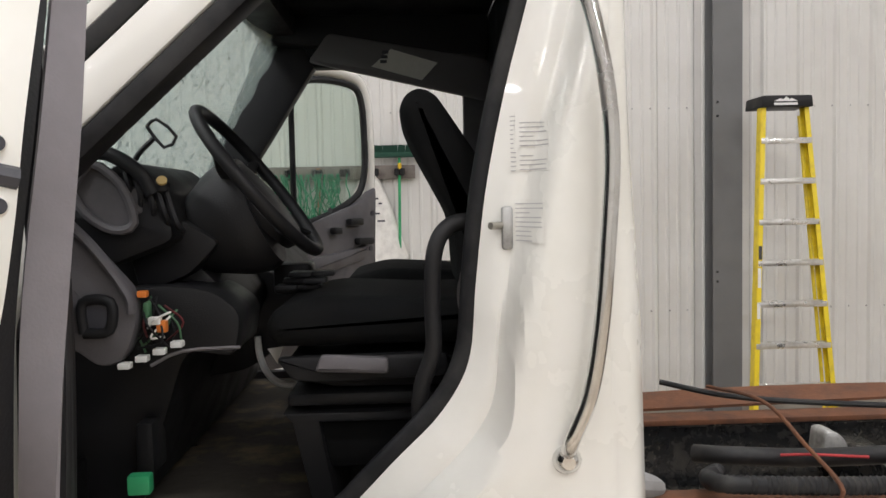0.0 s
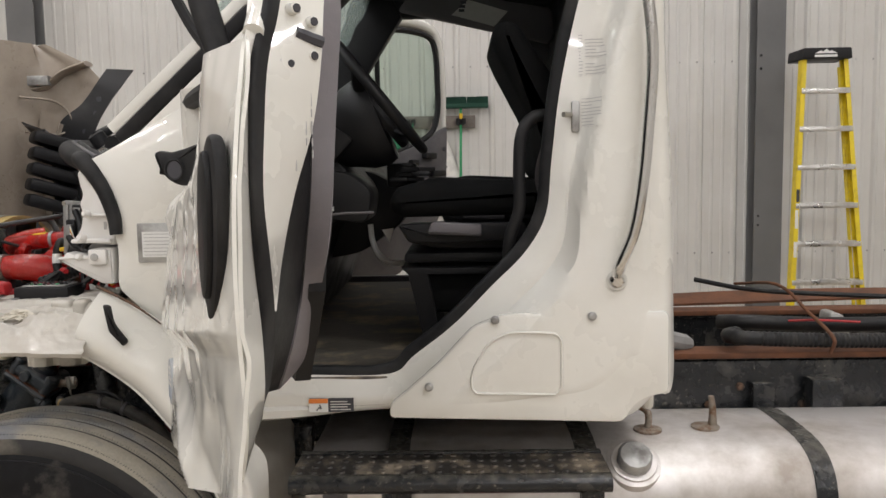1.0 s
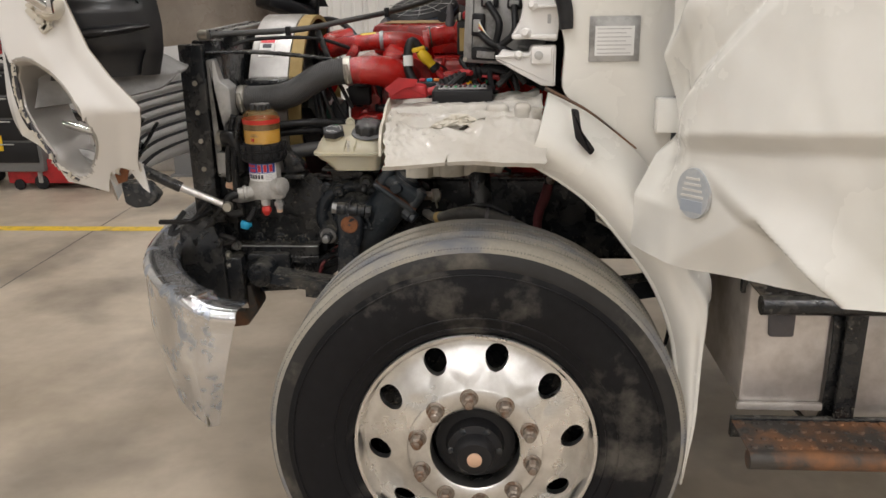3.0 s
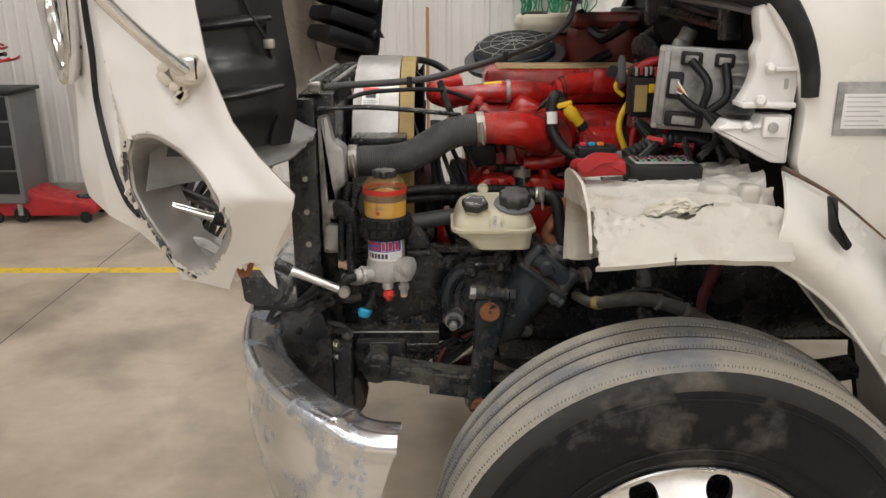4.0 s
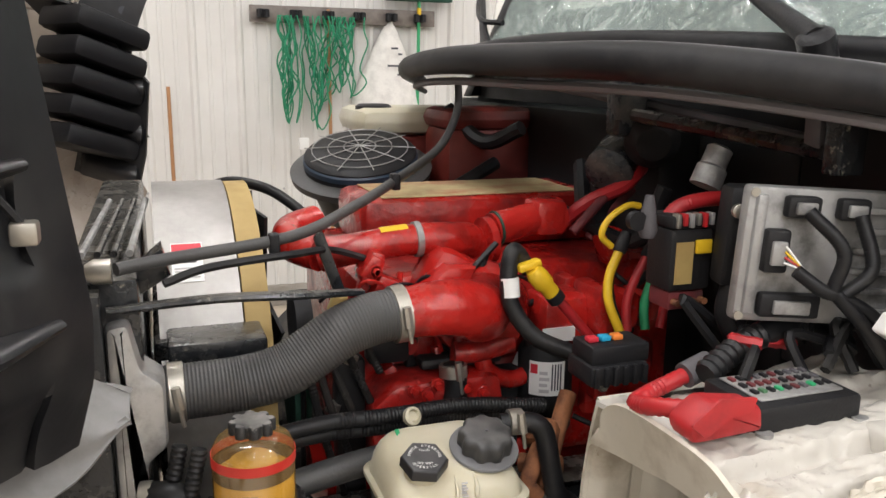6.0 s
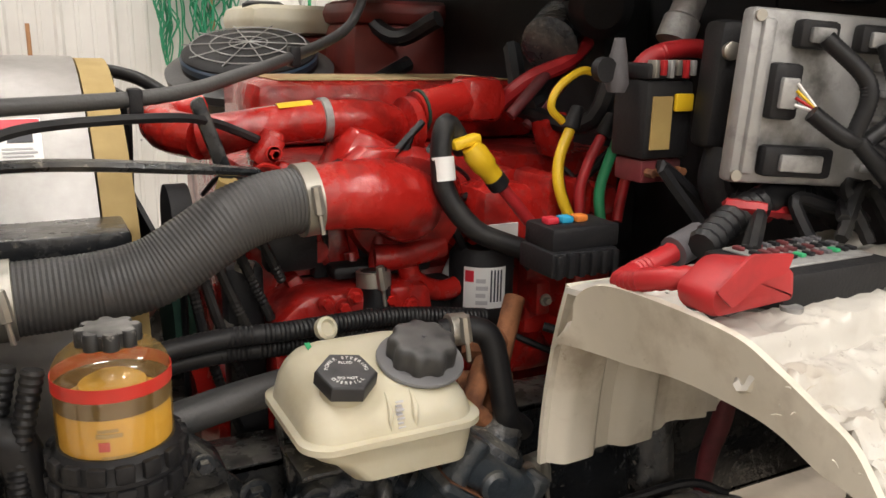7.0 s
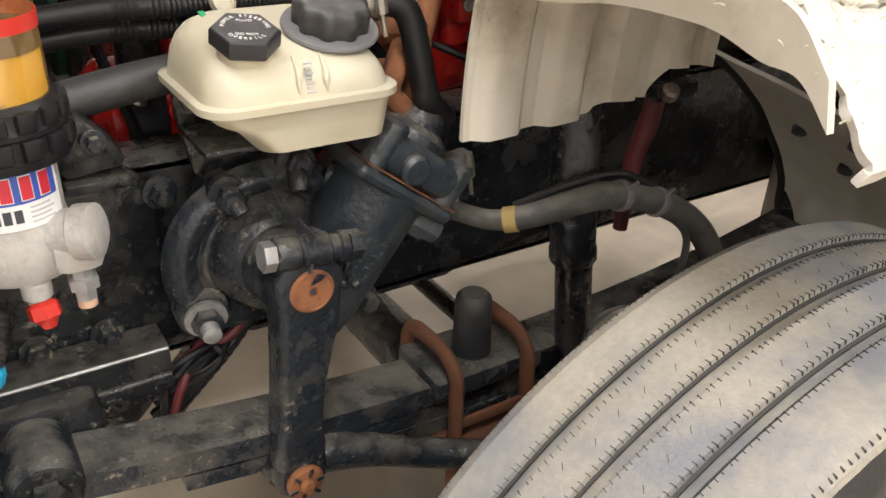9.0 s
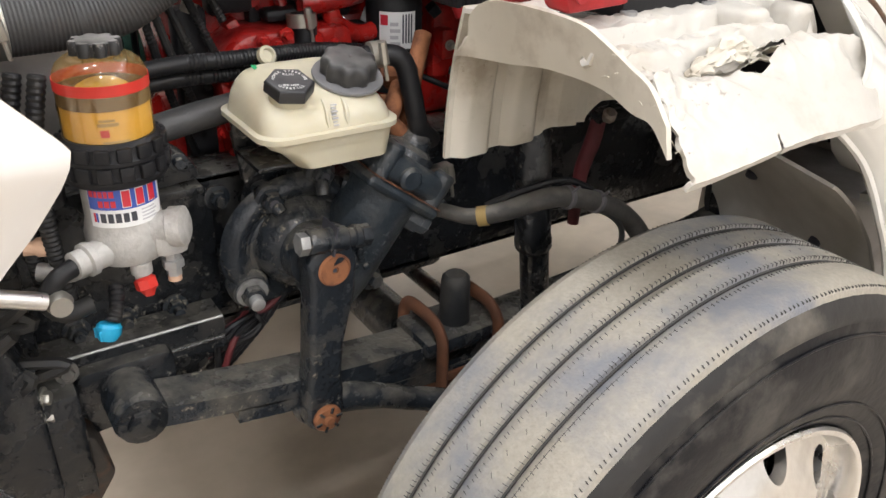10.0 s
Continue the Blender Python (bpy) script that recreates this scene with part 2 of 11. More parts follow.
DECALBLUE = material("blue_decal", (0.05, 0.10, 0.42), 0.4, 0, (40, 0.05))
ORANGE = material("orange_decal", (0.75, 0.22, 0.04), 0.4)
BAG = material("white_woven_bag", (0.78, 0.76, 0.72), 0.6, 0, (60, 0.05), (14, (0.6, 0.58, 0.55), 0.3, 0.15), (12, 0.5))
DULLRED = material("dull_red_line", (0.15, 0.022, 0.026), 0.55, 0, (40, 0.15), (14, (0.07, 0.02, 0.02), 0.3, 0.12))
PEACH = material("peach_plug", (0.62, 0.40, 0.27), 0.4)
TAN = material("tan_fan_blade", (0.42, 0.30, 0.11), 0.55, 0, (20, 0.1), (6, (0.30, 0.2, 0.07), 0.3, 0.15))
LINERGREY = material("dusty_arch_liner", (0.66, 0.63, 0.57), 0.6, 0, (30, 0.12), (4, (0.50, 0.47, 0.41), 0.30, 0.2), (12, 0.3))
CLOTH = material("grey_insulation_mat", (0.30, 0.295, 0.29), 0.85, 0, (60, 0.12), (5, (0.13, 0.125, 0.12), 0.4, 0.2), (40, 0.4))
WALLP = material("white_steel_cladding", (0.70, 0.69, 0.665), 0.42, 0, (2, 0.03), (1.3, (0.60, 0.585, 0.555), 0.35, 0.2), (8, 0.05))
COLUMN = material("grey_steel_column", (0.165, 0.165, 0.165), 0.5, 0, (12, 0.06), (3, (0.13, 0.13, 0.13), 0.35, 0.2))
KERB = material("concrete_kerb", (0.36, 0.33, 0.29), 0.8, 0, (30, 0.1), (5, (0.25, 0.23, 0.2), 0.35, 0.15), (50, 0.3))
CEIL = material("white_liner_ceiling", (0.72, 0.72, 0.70), 0.5, 0, (3, 0.03))
LINEYEL = material("yellow_floor_paint", (0.75, 0.50, 0.03), 0.45, 0, (30, 0.1), (12, (0.45, 0.34, 0.12), 0.22, 0.1))
CABFLOOR = material("dirty_cab_floor", (0.065, 0.057, 0.046), 0.7, 0, (30, 0.3), (6, (0.24, 0.19, 0.12), 0.27, 0.09), (40, 0.5))
LAMPW = bpy.data.materials.new("led_tube")
LAMPW.use_nodes = True
LAMPW.node_tree.nodes["Principled BSDF"].inputs["Emission Color"].default_value = (1, 0.97, 0.92, 1)
LAMPW.node_tree.nodes["Principled BSDF"].inputs["Emission Strength"].default_value = 14.0


def thin_pane(name, tint, share, rough, bump=None, haze=0.0, haze_tone=(0.70, 0.82, 0.78)):
    """A thin sheet that is seen through: clear with a share of gloss."""
    m = bpy.data.materials.new(name)
    m.use_nodes = True
    nt = m.node_tree
    nt.nodes.remove(nt.nodes["Principled BSDF"])
    out = nt.nodes["Material Output"]
    tr, gl, mx = nt.nodes.new("ShaderNodeBsdfTransparent"), nt.nodes.new("ShaderNodeBsdfGlossy"), nt.nodes.new("ShaderNodeMixShader")
    tr.inputs[0].default_value = (*tint, 1)
    gl.inputs["Roughness"].default_value = rough
    mx.inputs[0].default_value = share
    nt.links.new(tr.outputs[0], mx.inputs[1])
    nt.links.new(gl.outputs[0], mx.inputs[2])
    nt.links.new(mx.outputs[0], out.inputs[0])
    if bump:
        co, n, b = nt.nodes.new("ShaderNodeTexCoord"), nt.nodes.new("ShaderNodeTexNoise"), nt.nodes.new("ShaderNodeBump")
        n.inputs["Scale"].default_value, n.inputs["Distortion"].default_value = bump[0], 1.5
        b.inputs["Strength"].default_value, b.inputs["Distance"].default_value = bump[1], 0.02
        nt.links.new(co.outputs["Object"], n.inputs["Vector"])
        nt.links.new(n.outputs["Fac"], b.inputs["Height"])
        nt.links.new(b.outputs[0], gl.inputs["Normal"])
        ramp = nt.nodes.new("ShaderNodeMapRange")
        ramp.inputs["From Min"].default_value, ramp.inputs["From Max"].default_value = 0.50, 0.70
        ramp.inputs["To Min"].default_value, ramp.inputs["To Max"].default_value = share * 0.4, share * 2.2
        nt.links.new(n.outputs["Fac"], ramp.inputs["Value"])
        nt.links.new(ramp.outputs[0], mx.inputs[0])
    if haze:
        df, m2 = nt.nodes.new("ShaderNodeBsdfDiffuse"), nt.nodes.new("ShaderNodeMixShader")
        df.inputs[0].default_value = (*haze_tone, 1)
        m2.inputs[0].default_value = haze
        nt.links.new(mx.outputs[0], m2.inputs[1])
        tl, both = nt.nodes.new("ShaderNodeBsdfTranslucent"), nt.nodes.new("ShaderNodeMixShader")
        tl.inputs[0].default_value = (*haze_tone, 1)
        nt.links.new(df.outputs[0], both.inputs[1])
        nt.links.new(tl.outputs[0], both.inputs[2])
        nt.links.new(both.outputs[0], m2.inputs[2])
        nt.links.new(m2.outputs[0], out.inputs[0])
    return m


GLASS = thin_pane("window_glass", (0.84, 0.91, 0.87), 0.07, 0.02)
AMBER = thin_pane("amber_fuel_bowl", (0.90, 0.80, 0.58), 0.13, 0.06, None, 0.13, (0.80, 0.62, 0.30))
FILM = thin_pane("crinkled_film", (0.90, 0.95, 0.935), 0.30, 0.08, (26.0, 1.0), 0.27)


def concrete():
    m = material("polished_concrete", (0.55, 0.47, 0.37), 0.28, 0, (14, 0.10), (0.7, (0.31, 0.255, 0.19), 0.46, 0.14), (60, 0.08))
    nt = m.node_tree
    b = nt.nodes["Principled BSDF"]
    old = b.inputs["Base Color"].links[0].from_socket
    co = nt.nodes.new("ShaderNodeTexCoord")
    n = nt.nodes.new("ShaderNodeTexNoise")
    n.inputs["Scale"].default_value, n.inputs["Detail"].default_value = 1.7, 9
    n.inputs["Distortion"].default_value = 0.15
    nt.links.new(co.outputs["Object"], n.inputs["Vector"])
    mr = nt.nodes.new("ShaderNodeMapRange")
    mr.inputs["From Min"].default_value, mr.inputs["From Max"].default_value = 0.48, 0.80
    nt.links.new(n.outputs["Fac"], mr.inputs["Value"])
    mx = nt.nodes.new("ShaderNodeMix")
    mx.data_type = "RGBA"
    nt.links.new(mr.outputs[0], mx.inputs[0])
    nt.links.new(old, mx.inputs[6])
    mx.inputs[7].default_value = (0.15, 0.125, 0.10, 1)
    nt.links.new(mx.outputs[2], b.inputs["Base Color"])
    return m


CONCRETE = concrete()


# ---------------------------------------------------------------- mesh helpers
def V(*a):
    return Vector(a)


def link(name, bm, mat, parent=None, label="", smooth=38, kind=""):
    """Links a bmesh (world coordinates) as one mesh object."""
    bmesh.ops.recalc_face_normals(bm, faces=bm.faces)
    lim = radians(smooth)
    for f in bm.faces:
        f.smooth = smooth > 0
    for e in bm.edges:
        if len(e.link_faces) == 2 and e.calc_face_angle(0) > lim:
            e.smooth = False
    me = bpy.data.meshes.new(name)
    bm.to_mesh(me)
    bm.free()
    for m in (mat if isinstance(mat, (list, tuple)) else [mat]):
        me.materials.append(m)
    ob = new(name, me)
    if parent is not None:
        ob.parent = parent
        if parent.type == "EMPTY":
            ob.matrix_parent_inverse = Matrix.Translation(parent.location).inverted()
    if label:
        ob["label"] = label
    if kind:
        ob["kind"] = kind
    return ob


def part(name, bm, mat, parent, label="", smooth=38):
    return link(name, bm, mat, parent, label, smooth)


def thing(name, at, label, category, group=""):
    e = new(name)
    e.location = at
    e.empty_display_size = 0.1
    return tagged(e, label, category, group)


def frame_of(d):
    d = d.normalized()
    a = Vector((0, 0, 1)) if abs(d.z) < 0.9 else Vector((1, 0, 0))
    u = d.cross(a).normalized()
    return u, d.cross(u).normalized()


def smooth_path(pts, n=6):
    """Points of a Catmull-Rom line through pts."""
    p = [Vector(q) for q in pts]
    if len(p) < 3:
        return p
    p = [2 * p[0] - p[1]] + p + [2 * p[-1] - p[-2]]
    out = []
    for i in range(1, len(p) - 2):
        for k in range(n):
            t = k / n
            a, b, c, d = p[i - 1], p[i], p[i + 1], p[i + 2]
            out.append(0.5 * ((2 * b) + (c - a) * t + (2 * a - 5 * b + 4 * c - d) * t * t + (3 * b - a - 3 * c + d) * t ** 3))
    out.append(p[-2])
    return out


def ring_faces(bm, a, b):
    n = len(a)
    for i in range(n):
        bm.faces.new((a[i], a[(i + 1) % n], b[(i + 1) % n], b[i]))


def add_tube(bm, pts, r, n=10, steps=6, rib=0.0, pitch=0.012, flat=1.0, caps=True):
    """A round hose or bar through pts. r: a radius or one for each point. rib: depth of corrugation."""
    path = smooth_path(pts, steps)
    if rib:
        dense = [path[0]]
        for a, b in zip(path, path[1:]):
            k = max(1, int((b - a).length / (pitch / 2)))
            dense += [a.lerp(b, (j + 1) / k) for j in range(k)]
        path = dense
    m = len(path)
    rad = [r] * m if not isinstance(r, (list, tuple)) else [float(np.interp(i / (m - 1) * (len(r) - 1), range(len(r)), r)) for i in range(m)]
    rings, u = [], None
    for i, p in enumerate(path):
        d = (path[min(i + 1, m - 1)] - path[max(i - 1, 0)])
        if d.length < 1e-9:
            d = Vector((0, 0, 1))
        d.normalize()
        if u is None:
            u, w = frame_of(d)
        else:
            u = (u - d * u.dot(d)).normalized()
            w = d.cross(u)
        rr = rad[i] + (rib * (i % 2) if rib else 0)
        rings.append([bm.verts.new(p + rr * (math.cos(2 * math.pi * k / n) * u + flat * math.sin(2 * math.pi * k / n) * w)) for k in range(n)])
    for a, b in zip(rings, rings[1:]):
        ring_faces(bm, a, b)
    if caps:
        bm.faces.new(rings[0][::-1])
        bm.faces.new(rings[-1])
    return bm


def tube(pts, r, n=10, steps=6, rib=0.0, pitch=0.012, flat=1.0):
    return add_tube(bmesh.new(), pts, r, n, steps, rib, pitch, flat)


def add_lathe(bm, profile, at, axis, n=24, start=0.0):
    """Turns (radius, height) pairs round the axis from at; ends are closed."""
    axis = Vector(axis).normalized()
    u, w = frame_of(axis)
    at = Vector(at)
    rings = []
    for r, h in profile:
        rings.append([bm.verts.new(at + axis * h + max(r, 1e-4) * (math.cos(start + 2 * math.pi * k / n) * u + math.sin(start + 2 * math.pi * k / n) * w)) for k in range(n)])
    for a, b in zip(rings, rings[1:]):
        ring_faces(bm, a, b)
    bm.faces.new(rings[0][::-1])
    bm.faces.new(rings[-1])
    return bm


def lathe(profile, at, axis, n=24, start=0.0):
    return add_lathe(bmesh.new(), profile, at, axis, n, start)


def add_box(bm, lo, hi, bevel=0.0, m=None, seg=2):
    """A box from corner lo to corner hi with rounded edges; m: a matrix laid on it."""
    t = bmesh.new()
    bmesh.ops.create_cube(t, size=1)
    lo, hi = Vector(lo), Vector(hi)
    for v in t.verts:
        v.co = Vector([(lo[i] + hi[i]) / 2 + v.co[i] * (hi[i] - lo[i]) for i in range(3)])
    if bevel:
        bmesh.ops.bevel(t, geom=list(t.edges), offset=bevel, segments=seg, profile=0.5, affect="EDGES")
    if m is not None:
        bmesh.ops.transform(t, matrix=m, verts=t.verts)
    merge(bm, t)
    return bm


def box(lo, hi, bevel=0.0, m=None, seg=2):
    return add_box(bmesh.new(), lo, hi, bevel, m, seg)


def merge(bm, t):
    vs = {}
    for v in t.verts:
        vs[v] = bm.verts.new(v.co)
    for f in t.faces:
        try:
            g = bm.faces.new([vs[v] for v in f.verts])
            g.material_index = f.material_index
        except ValueError:
            pass
    t.free()


def add_prism(bm, poly, depth, place, bevel=0.0, seg=2):
    """Outline poly of (a, b) pushed through depth along place's third axis; place: matrix from (a, b, c)."""
    t = bmesh.new()
    bot = [t.verts.new((a, b, 0)) for a, b in poly]
    top = [t.verts.new((a, b, depth)) for a, b in poly]
    t.faces.new(bot[::-1])
    t.faces.new(top)
    ring_faces(t, bot, top)
    if bevel:
        bmesh.ops.recalc_face_normals(t, faces=t.faces)
        es = [e for e in t.edges if (e.verts[0] in bot and e.verts[1] in bot) or (e.verts[0] in top and e.verts[1] in top)]
        bmesh.ops.bevel(t, geom=es, offset=bevel, segments=seg, profile=0.5, affect="EDGES")
    bmesh.ops.transform(t, matrix=place, verts=t.verts)
    merge(bm, t)
    return bm


def prism(poly, depth, place, bevel=0.0, seg=2):
    return add_prism(bmesh.new(), poly, depth, place, bevel, seg)


def xz(y):
    """Maps (a, b, c) to (a, y + c, b): outlines drawn in x and z."""
    return Matrix(((1, 0, 0, 0), (0, 0, 1, y), (0, 1, 0, 0), (0, 0, 0, 1)))


def rounded(poly, r=0.02, n=3):
    """Rounds the corners of an outline."""
    out = []
    m = len(poly)
    for i in range(m):
        a, b, c = (Vector(poly[(i + k) % m]).to_2d() for k in (-1, 0, 1))
        ra = min(r, 0.45 * (a - b).length, 0.45 * (c - b).length)
        p, q = b + (a - b).normalized() * ra, b + (c - b).normalized() * ra
        for k in range(n + 1):
            t = k / n
            out.append(tuple((1 - t) ** 2 * p + 2 * t * (1 - t) * b + t * t * q))
    return out


def add_sheet(bm, fn, nu, nv, thick=0.004):
    """A curved sheet fn(u, v), u and v from 0 to 1, with thickness."""
    g = [[Vector(fn(i / nu, j / nv)) for j in range(nv + 1)] for i in range(nu + 1)]
    nor = [[None] * (nv + 1) for _ in range(nu + 1)]
    for i in range(nu + 1):
        for j in range(nv + 1):
            du = g[min(i + 1, nu)][j] - g[max(i - 1, 0)][j]
            dv = g[i][min(j + 1, nv)] - g[i][max(j - 1, 0)]
            c = du.cross(dv)
            nor[i][j] = c.normalized() if c.length > 1e-12 else Vector((0, 0, 1))
    A = [[bm.verts.new(g[i][j]) for j in range(nv + 1)] for i in range(nu + 1)]
    B = [[bm.verts.new(g[i][j] - nor[i][j] * thick) for j in range(nv + 1)] for i in range(nu + 1)]
    for i in range(nu):
        for j in range(nv):
            bm.faces.new((A[i][j], A[i + 1][j], A[i + 1][j + 1], A[i][j + 1]))
            f = bm.faces.new((B[i][j + 1], B[i + 1][j + 1], B[i + 1][j], B[i][j]))
            f.material_index = 1
    for i in range(nu):
        bm.faces.new((A[i + 1][0], A[i][0], B[i][0], B[i + 1][0]))
        bm.faces.new((A[i][nv], A[i + 1][nv], B[i + 1][nv], B[i][nv]))
    for j in range(nv):
        bm.faces.new((A[0][j], A[0][j + 1], B[0][j + 1], B[0][j]))
        bm.faces.new((A[nu][j + 1], A[nu][j], B[nu][j], B[nu][j + 1]))
    return bm


def sheet(fn, nu, nv, thick=0.004):
    return add_sheet(bmesh.new(), fn, nu, nv, thick)


def add_rings(bm, levels, r, n=5):
    """Body through level rounded rectangles (z, x0, x1, y0, y1)."""
    rings = []
    for z, x0, x1, y0, y1 in levels:
        ring = []
        for cx, cy, a0 in ((x1 - r, y1 - r, 0), (x0 + r, y1 - r, 90), (x0 + r, y0 + r, 180), (x1 - r, y0 + r, 270)):
            for k in range(n + 1):
                a = radians(a0 + 90 * k / n)
                ring.append(bm.verts.new((cx + r * math.cos(a), cy + r * math.sin(a), z)))
        rings.append(ring)
    for a, b in zip(rings, rings[1:]):
        ring_faces(bm, a, b)
    bm.faces.new(rings[0][::-1])
    bm.faces.new(rings[-1])
    return bm


def strip(a, b, parent, name, mats, label="", nu=60, bulge=0.0, thick=0.006):
    """Sheet lofted between two smooth edges given by the same number of points."""
    pa, pb = smooth_path(a, 6), smooth_path(b, 6)
    m = len(pa) - 1

    def fn(u, v):
        k = u * m
        i = min(int(k), m - 1)
        p, q = pa[i].lerp(pa[i + 1], k - i), pb[i].lerp(pb[i + 1], k - i)
        c = p.lerp(q, v)
        if bulge:
            c = c + V(0, -1, 0) * bulge * math.sin(math.pi * v)
        return c

    return part(name, sheet(fn, nu, 8, thick), mats, parent, label, 60)


def at_list(keys, t):
    """Value at t between rows (t, value...), gliding."""
    ts = [k[0] for k in keys]
    return tuple(float(np.interp(t, ts, [k[i] for k in keys])) for i in range(1, len(keys[0])))


def bolt(parent, at, axis, r=0.012, mat=None, name="bolt", h=0.012):
    """A hexagon bolt head on its washer."""
    bm = lathe([(r * 1.55, 0), (r * 1.55, 0.003), (r * 1.5, 0.0035)], at, axis, 16)
    add_lathe(bm, [(r, 0.003), (r, h * 0.85), (r * 0.85, h)], at, axis, 6)
    return part(name, bm, mat or ZINC, parent)


# ---------------------------------------------------------------- the shop
def ribbed_wall(a, b, z0, z1, out, pitch=0.305):
    """Steel cladding between plan points a and b, its ribs standing out by 20 mm."""
    a, b, out = Vector((*a, 0)), Vector((*b, 0)), Vector((*out, 0))
    along = (b - a).normalized()
    length = (b - a).length
    prof = []
    s = 0.0
    while s < length:
        for ds, h in ((0.0, 0), (0.018, 0.022), (0.040, 0.022), (0.058, 0), (0.118, 0), (0.126, 0.006), (0.142, 0.006), (0.150, 0), (0.212, 0), (0.220, 0.006), (0.236, 0.006), (0.244, 0)):
            if s + ds < length:
                prof.append((s + ds, h))
        s += pitch
    prof.append((length, 0))
    bm = bmesh.new()
    lo = [bm.verts.new(a + along * s + out * h + Vector((0, 0, z0))) for s, h in prof]
    hi = [bm.verts.new(a + along * s + out * h + Vector((0, 0, z1))) for s, h in prof]
    back = [bm.verts.new(p - out * 0.1 + Vector((0, 0, z))) for p in (a, b) for z in (z0, z1)]
    for i in range(len(prof) - 1):
        bm.faces.new((lo[i], lo[i + 1], hi[i + 1], hi[i]))
    bm.faces.new((back[0], back[1], back[3], back[2]))
    return bm


# Room depth and height out of view are assumed, stretched for far lamp rows.
WALL_Y, KERB_H, TOP = 6.75, 0.16, 6.0
WX0, WX1, WY0 = -11.0, 10.0, -14.0
floor = tagged(link("floor", box((WX0 - 0.3, WY0 - 0.3, -0.15), (WX1 + 0.3, WALL_Y + 0.3, 0.0)), CONCRETE, smooth=0), "stained polished concrete shop floor", "floor", kind="structure")
for s in (-3.80, 2.35):
    part("floor_joint", box((s - 0.003, WY0, -0.004), (s + 0.003, WALL_Y - 0.1, 0.0006)), INK, floor)
part("floor_joint", box((WX0, 1.2 - 0.003, -0.004), (WX1, 1.2 + 0.003, 0.0006)), INK, floor)
part("floor_line", box((WX0, 4.86, -0.003), (-2.2, 4.96, 0.0012)), LINEYEL, floor, "yellow painted floor line")
part("floor_line", box((0.8, 4.86, -0.003), (WX1, 4.96, 0.0012)), LINEYEL, floor, "yellow painted floor line")
wall_north = tagged(link("wall_north", ribbed_wall((WX0, WALL_Y), (WX1, WALL_Y), KERB_H, TOP, (0, -1)), WALLP, smooth=0), "white ribbed steel cladding wall", "wall", kind="structure")
tagged(link("wall_south", ribbed_wall((WX1, WY0), (WX0, WY0), KERB_H, TOP, (0, 1)), WALLP, smooth=0), "white ribbed steel cladding wall", "wall", kind="structure")
tagged(link("wall_west", ribbed_wall((WX0, WY0), (WX0, WALL_Y), KERB_H, TOP, (1, 0)), WALLP, smooth=0), "white ribbed steel cladding wall", "wall", kind="structure")
tagged(link("wall_east", ribbed_wall((WX1, WALL_Y), (WX1, WY0), KERB_H, TOP, (-1, 0)), WALLP, smooth=0), "white ribbed steel cladding wall", "wall", kind="structure")
for nm, lo, hi in (("baseboard", (WX0, WALL_Y - 0.01, 0), (WX1, WALL_Y + 0.15, KERB_H)), ("baseboard", (WX0, WY0 - 0.15, 0), (WX1, WY0 + 0.03, KERB_H)),
                   ("baseboard", (WX0 - 0.15, WY0, 0), (WX0 + 0.03, WALL_Y, KERB_H)), ("baseboard", (WX1 - 0.03, WY0, 0), (WX1 + 0.15, WALL_Y, KERB_H))):
    tagged(link(nm, box(lo, hi, 0.008), KERB), "bare concrete kerb under the wall cladding", "kerb", kind="structure")
tagged(link("ceiling", box((WX0 - 0.2, WY0 - 0.2, TOP - 0.02), (WX1 + 0.2, WALL_Y + 0.2, TOP + 0.1)), CEIL, smooth=0), "white steel liner ceiling", "ceiling", kind="structure")

# cladding screws, two rows in view
for z in (2.54, 0.863):
    x = -4.6
    while x < 5.0:
        bm = lathe([(0.009, 0), (0.009, 0.002), (0.006, 0.005)], (x, WALL_Y - 0.001, z), (0, -1, 0), 8)
        part("screw", bm, GREYALU, wall_north)
        x += 0.1525


def steel_column(x):
    """An I-section column standing clear of the cladding."""
    bm = box((x, 6.54, 0), (x + 0.24, 6.552, TOP), 0.001)
    add_box(bm, (x, 6.708, 0), (x + 0.24, 6.72, TOP), 0.001)
    add_box(bm, (x + 0.115, 6.552, 0), (x + 0.125, 6.708, TOP))
    add_box(bm, (x - 0.03, 6.50, 0), (x + 0.27, 6.725, 0.02), 0.002)
    ob = tagged(link("column", bm, COLUMN, smooth=20), "grey painted steel I-beam wall column", "column", "wall columns", kind="structure")
    for z in (1.12, 1.20, 2.45, 2.56):
        part("bolt", lathe([(0.011, 0), (0.011, 0.008), (0.008, 0.011)], (x + 0.035, 6.54, z), (0, -1, 0), 6), BLACK, ob)
    return ob


steel_column(2.555)
steel_column(-3.86)


def led_fixture(x, y):
    t = thing("ceiling_light", (x, y, TOP - 0.03), "white linear LED shop light on the unseen ceiling", "ceiling light", "ceiling lights")
    part("housing", box((x - 0.77, y - 0.09, LAMP_Z - 0.05), (x + 0.77, y + 0.09, TOP - 0.02), 0.006), WALLP, t)
    part("tube", box((x - 0.75, y - 0.07, LAMP_Z - 0.075), (x + 0.75, y + 0.07, LAMP_Z - 0.052), 0.008), LAMPW, t, "glowing LED tube")


for lx, ly in LAMPS:
    led_fixture(lx, ly)


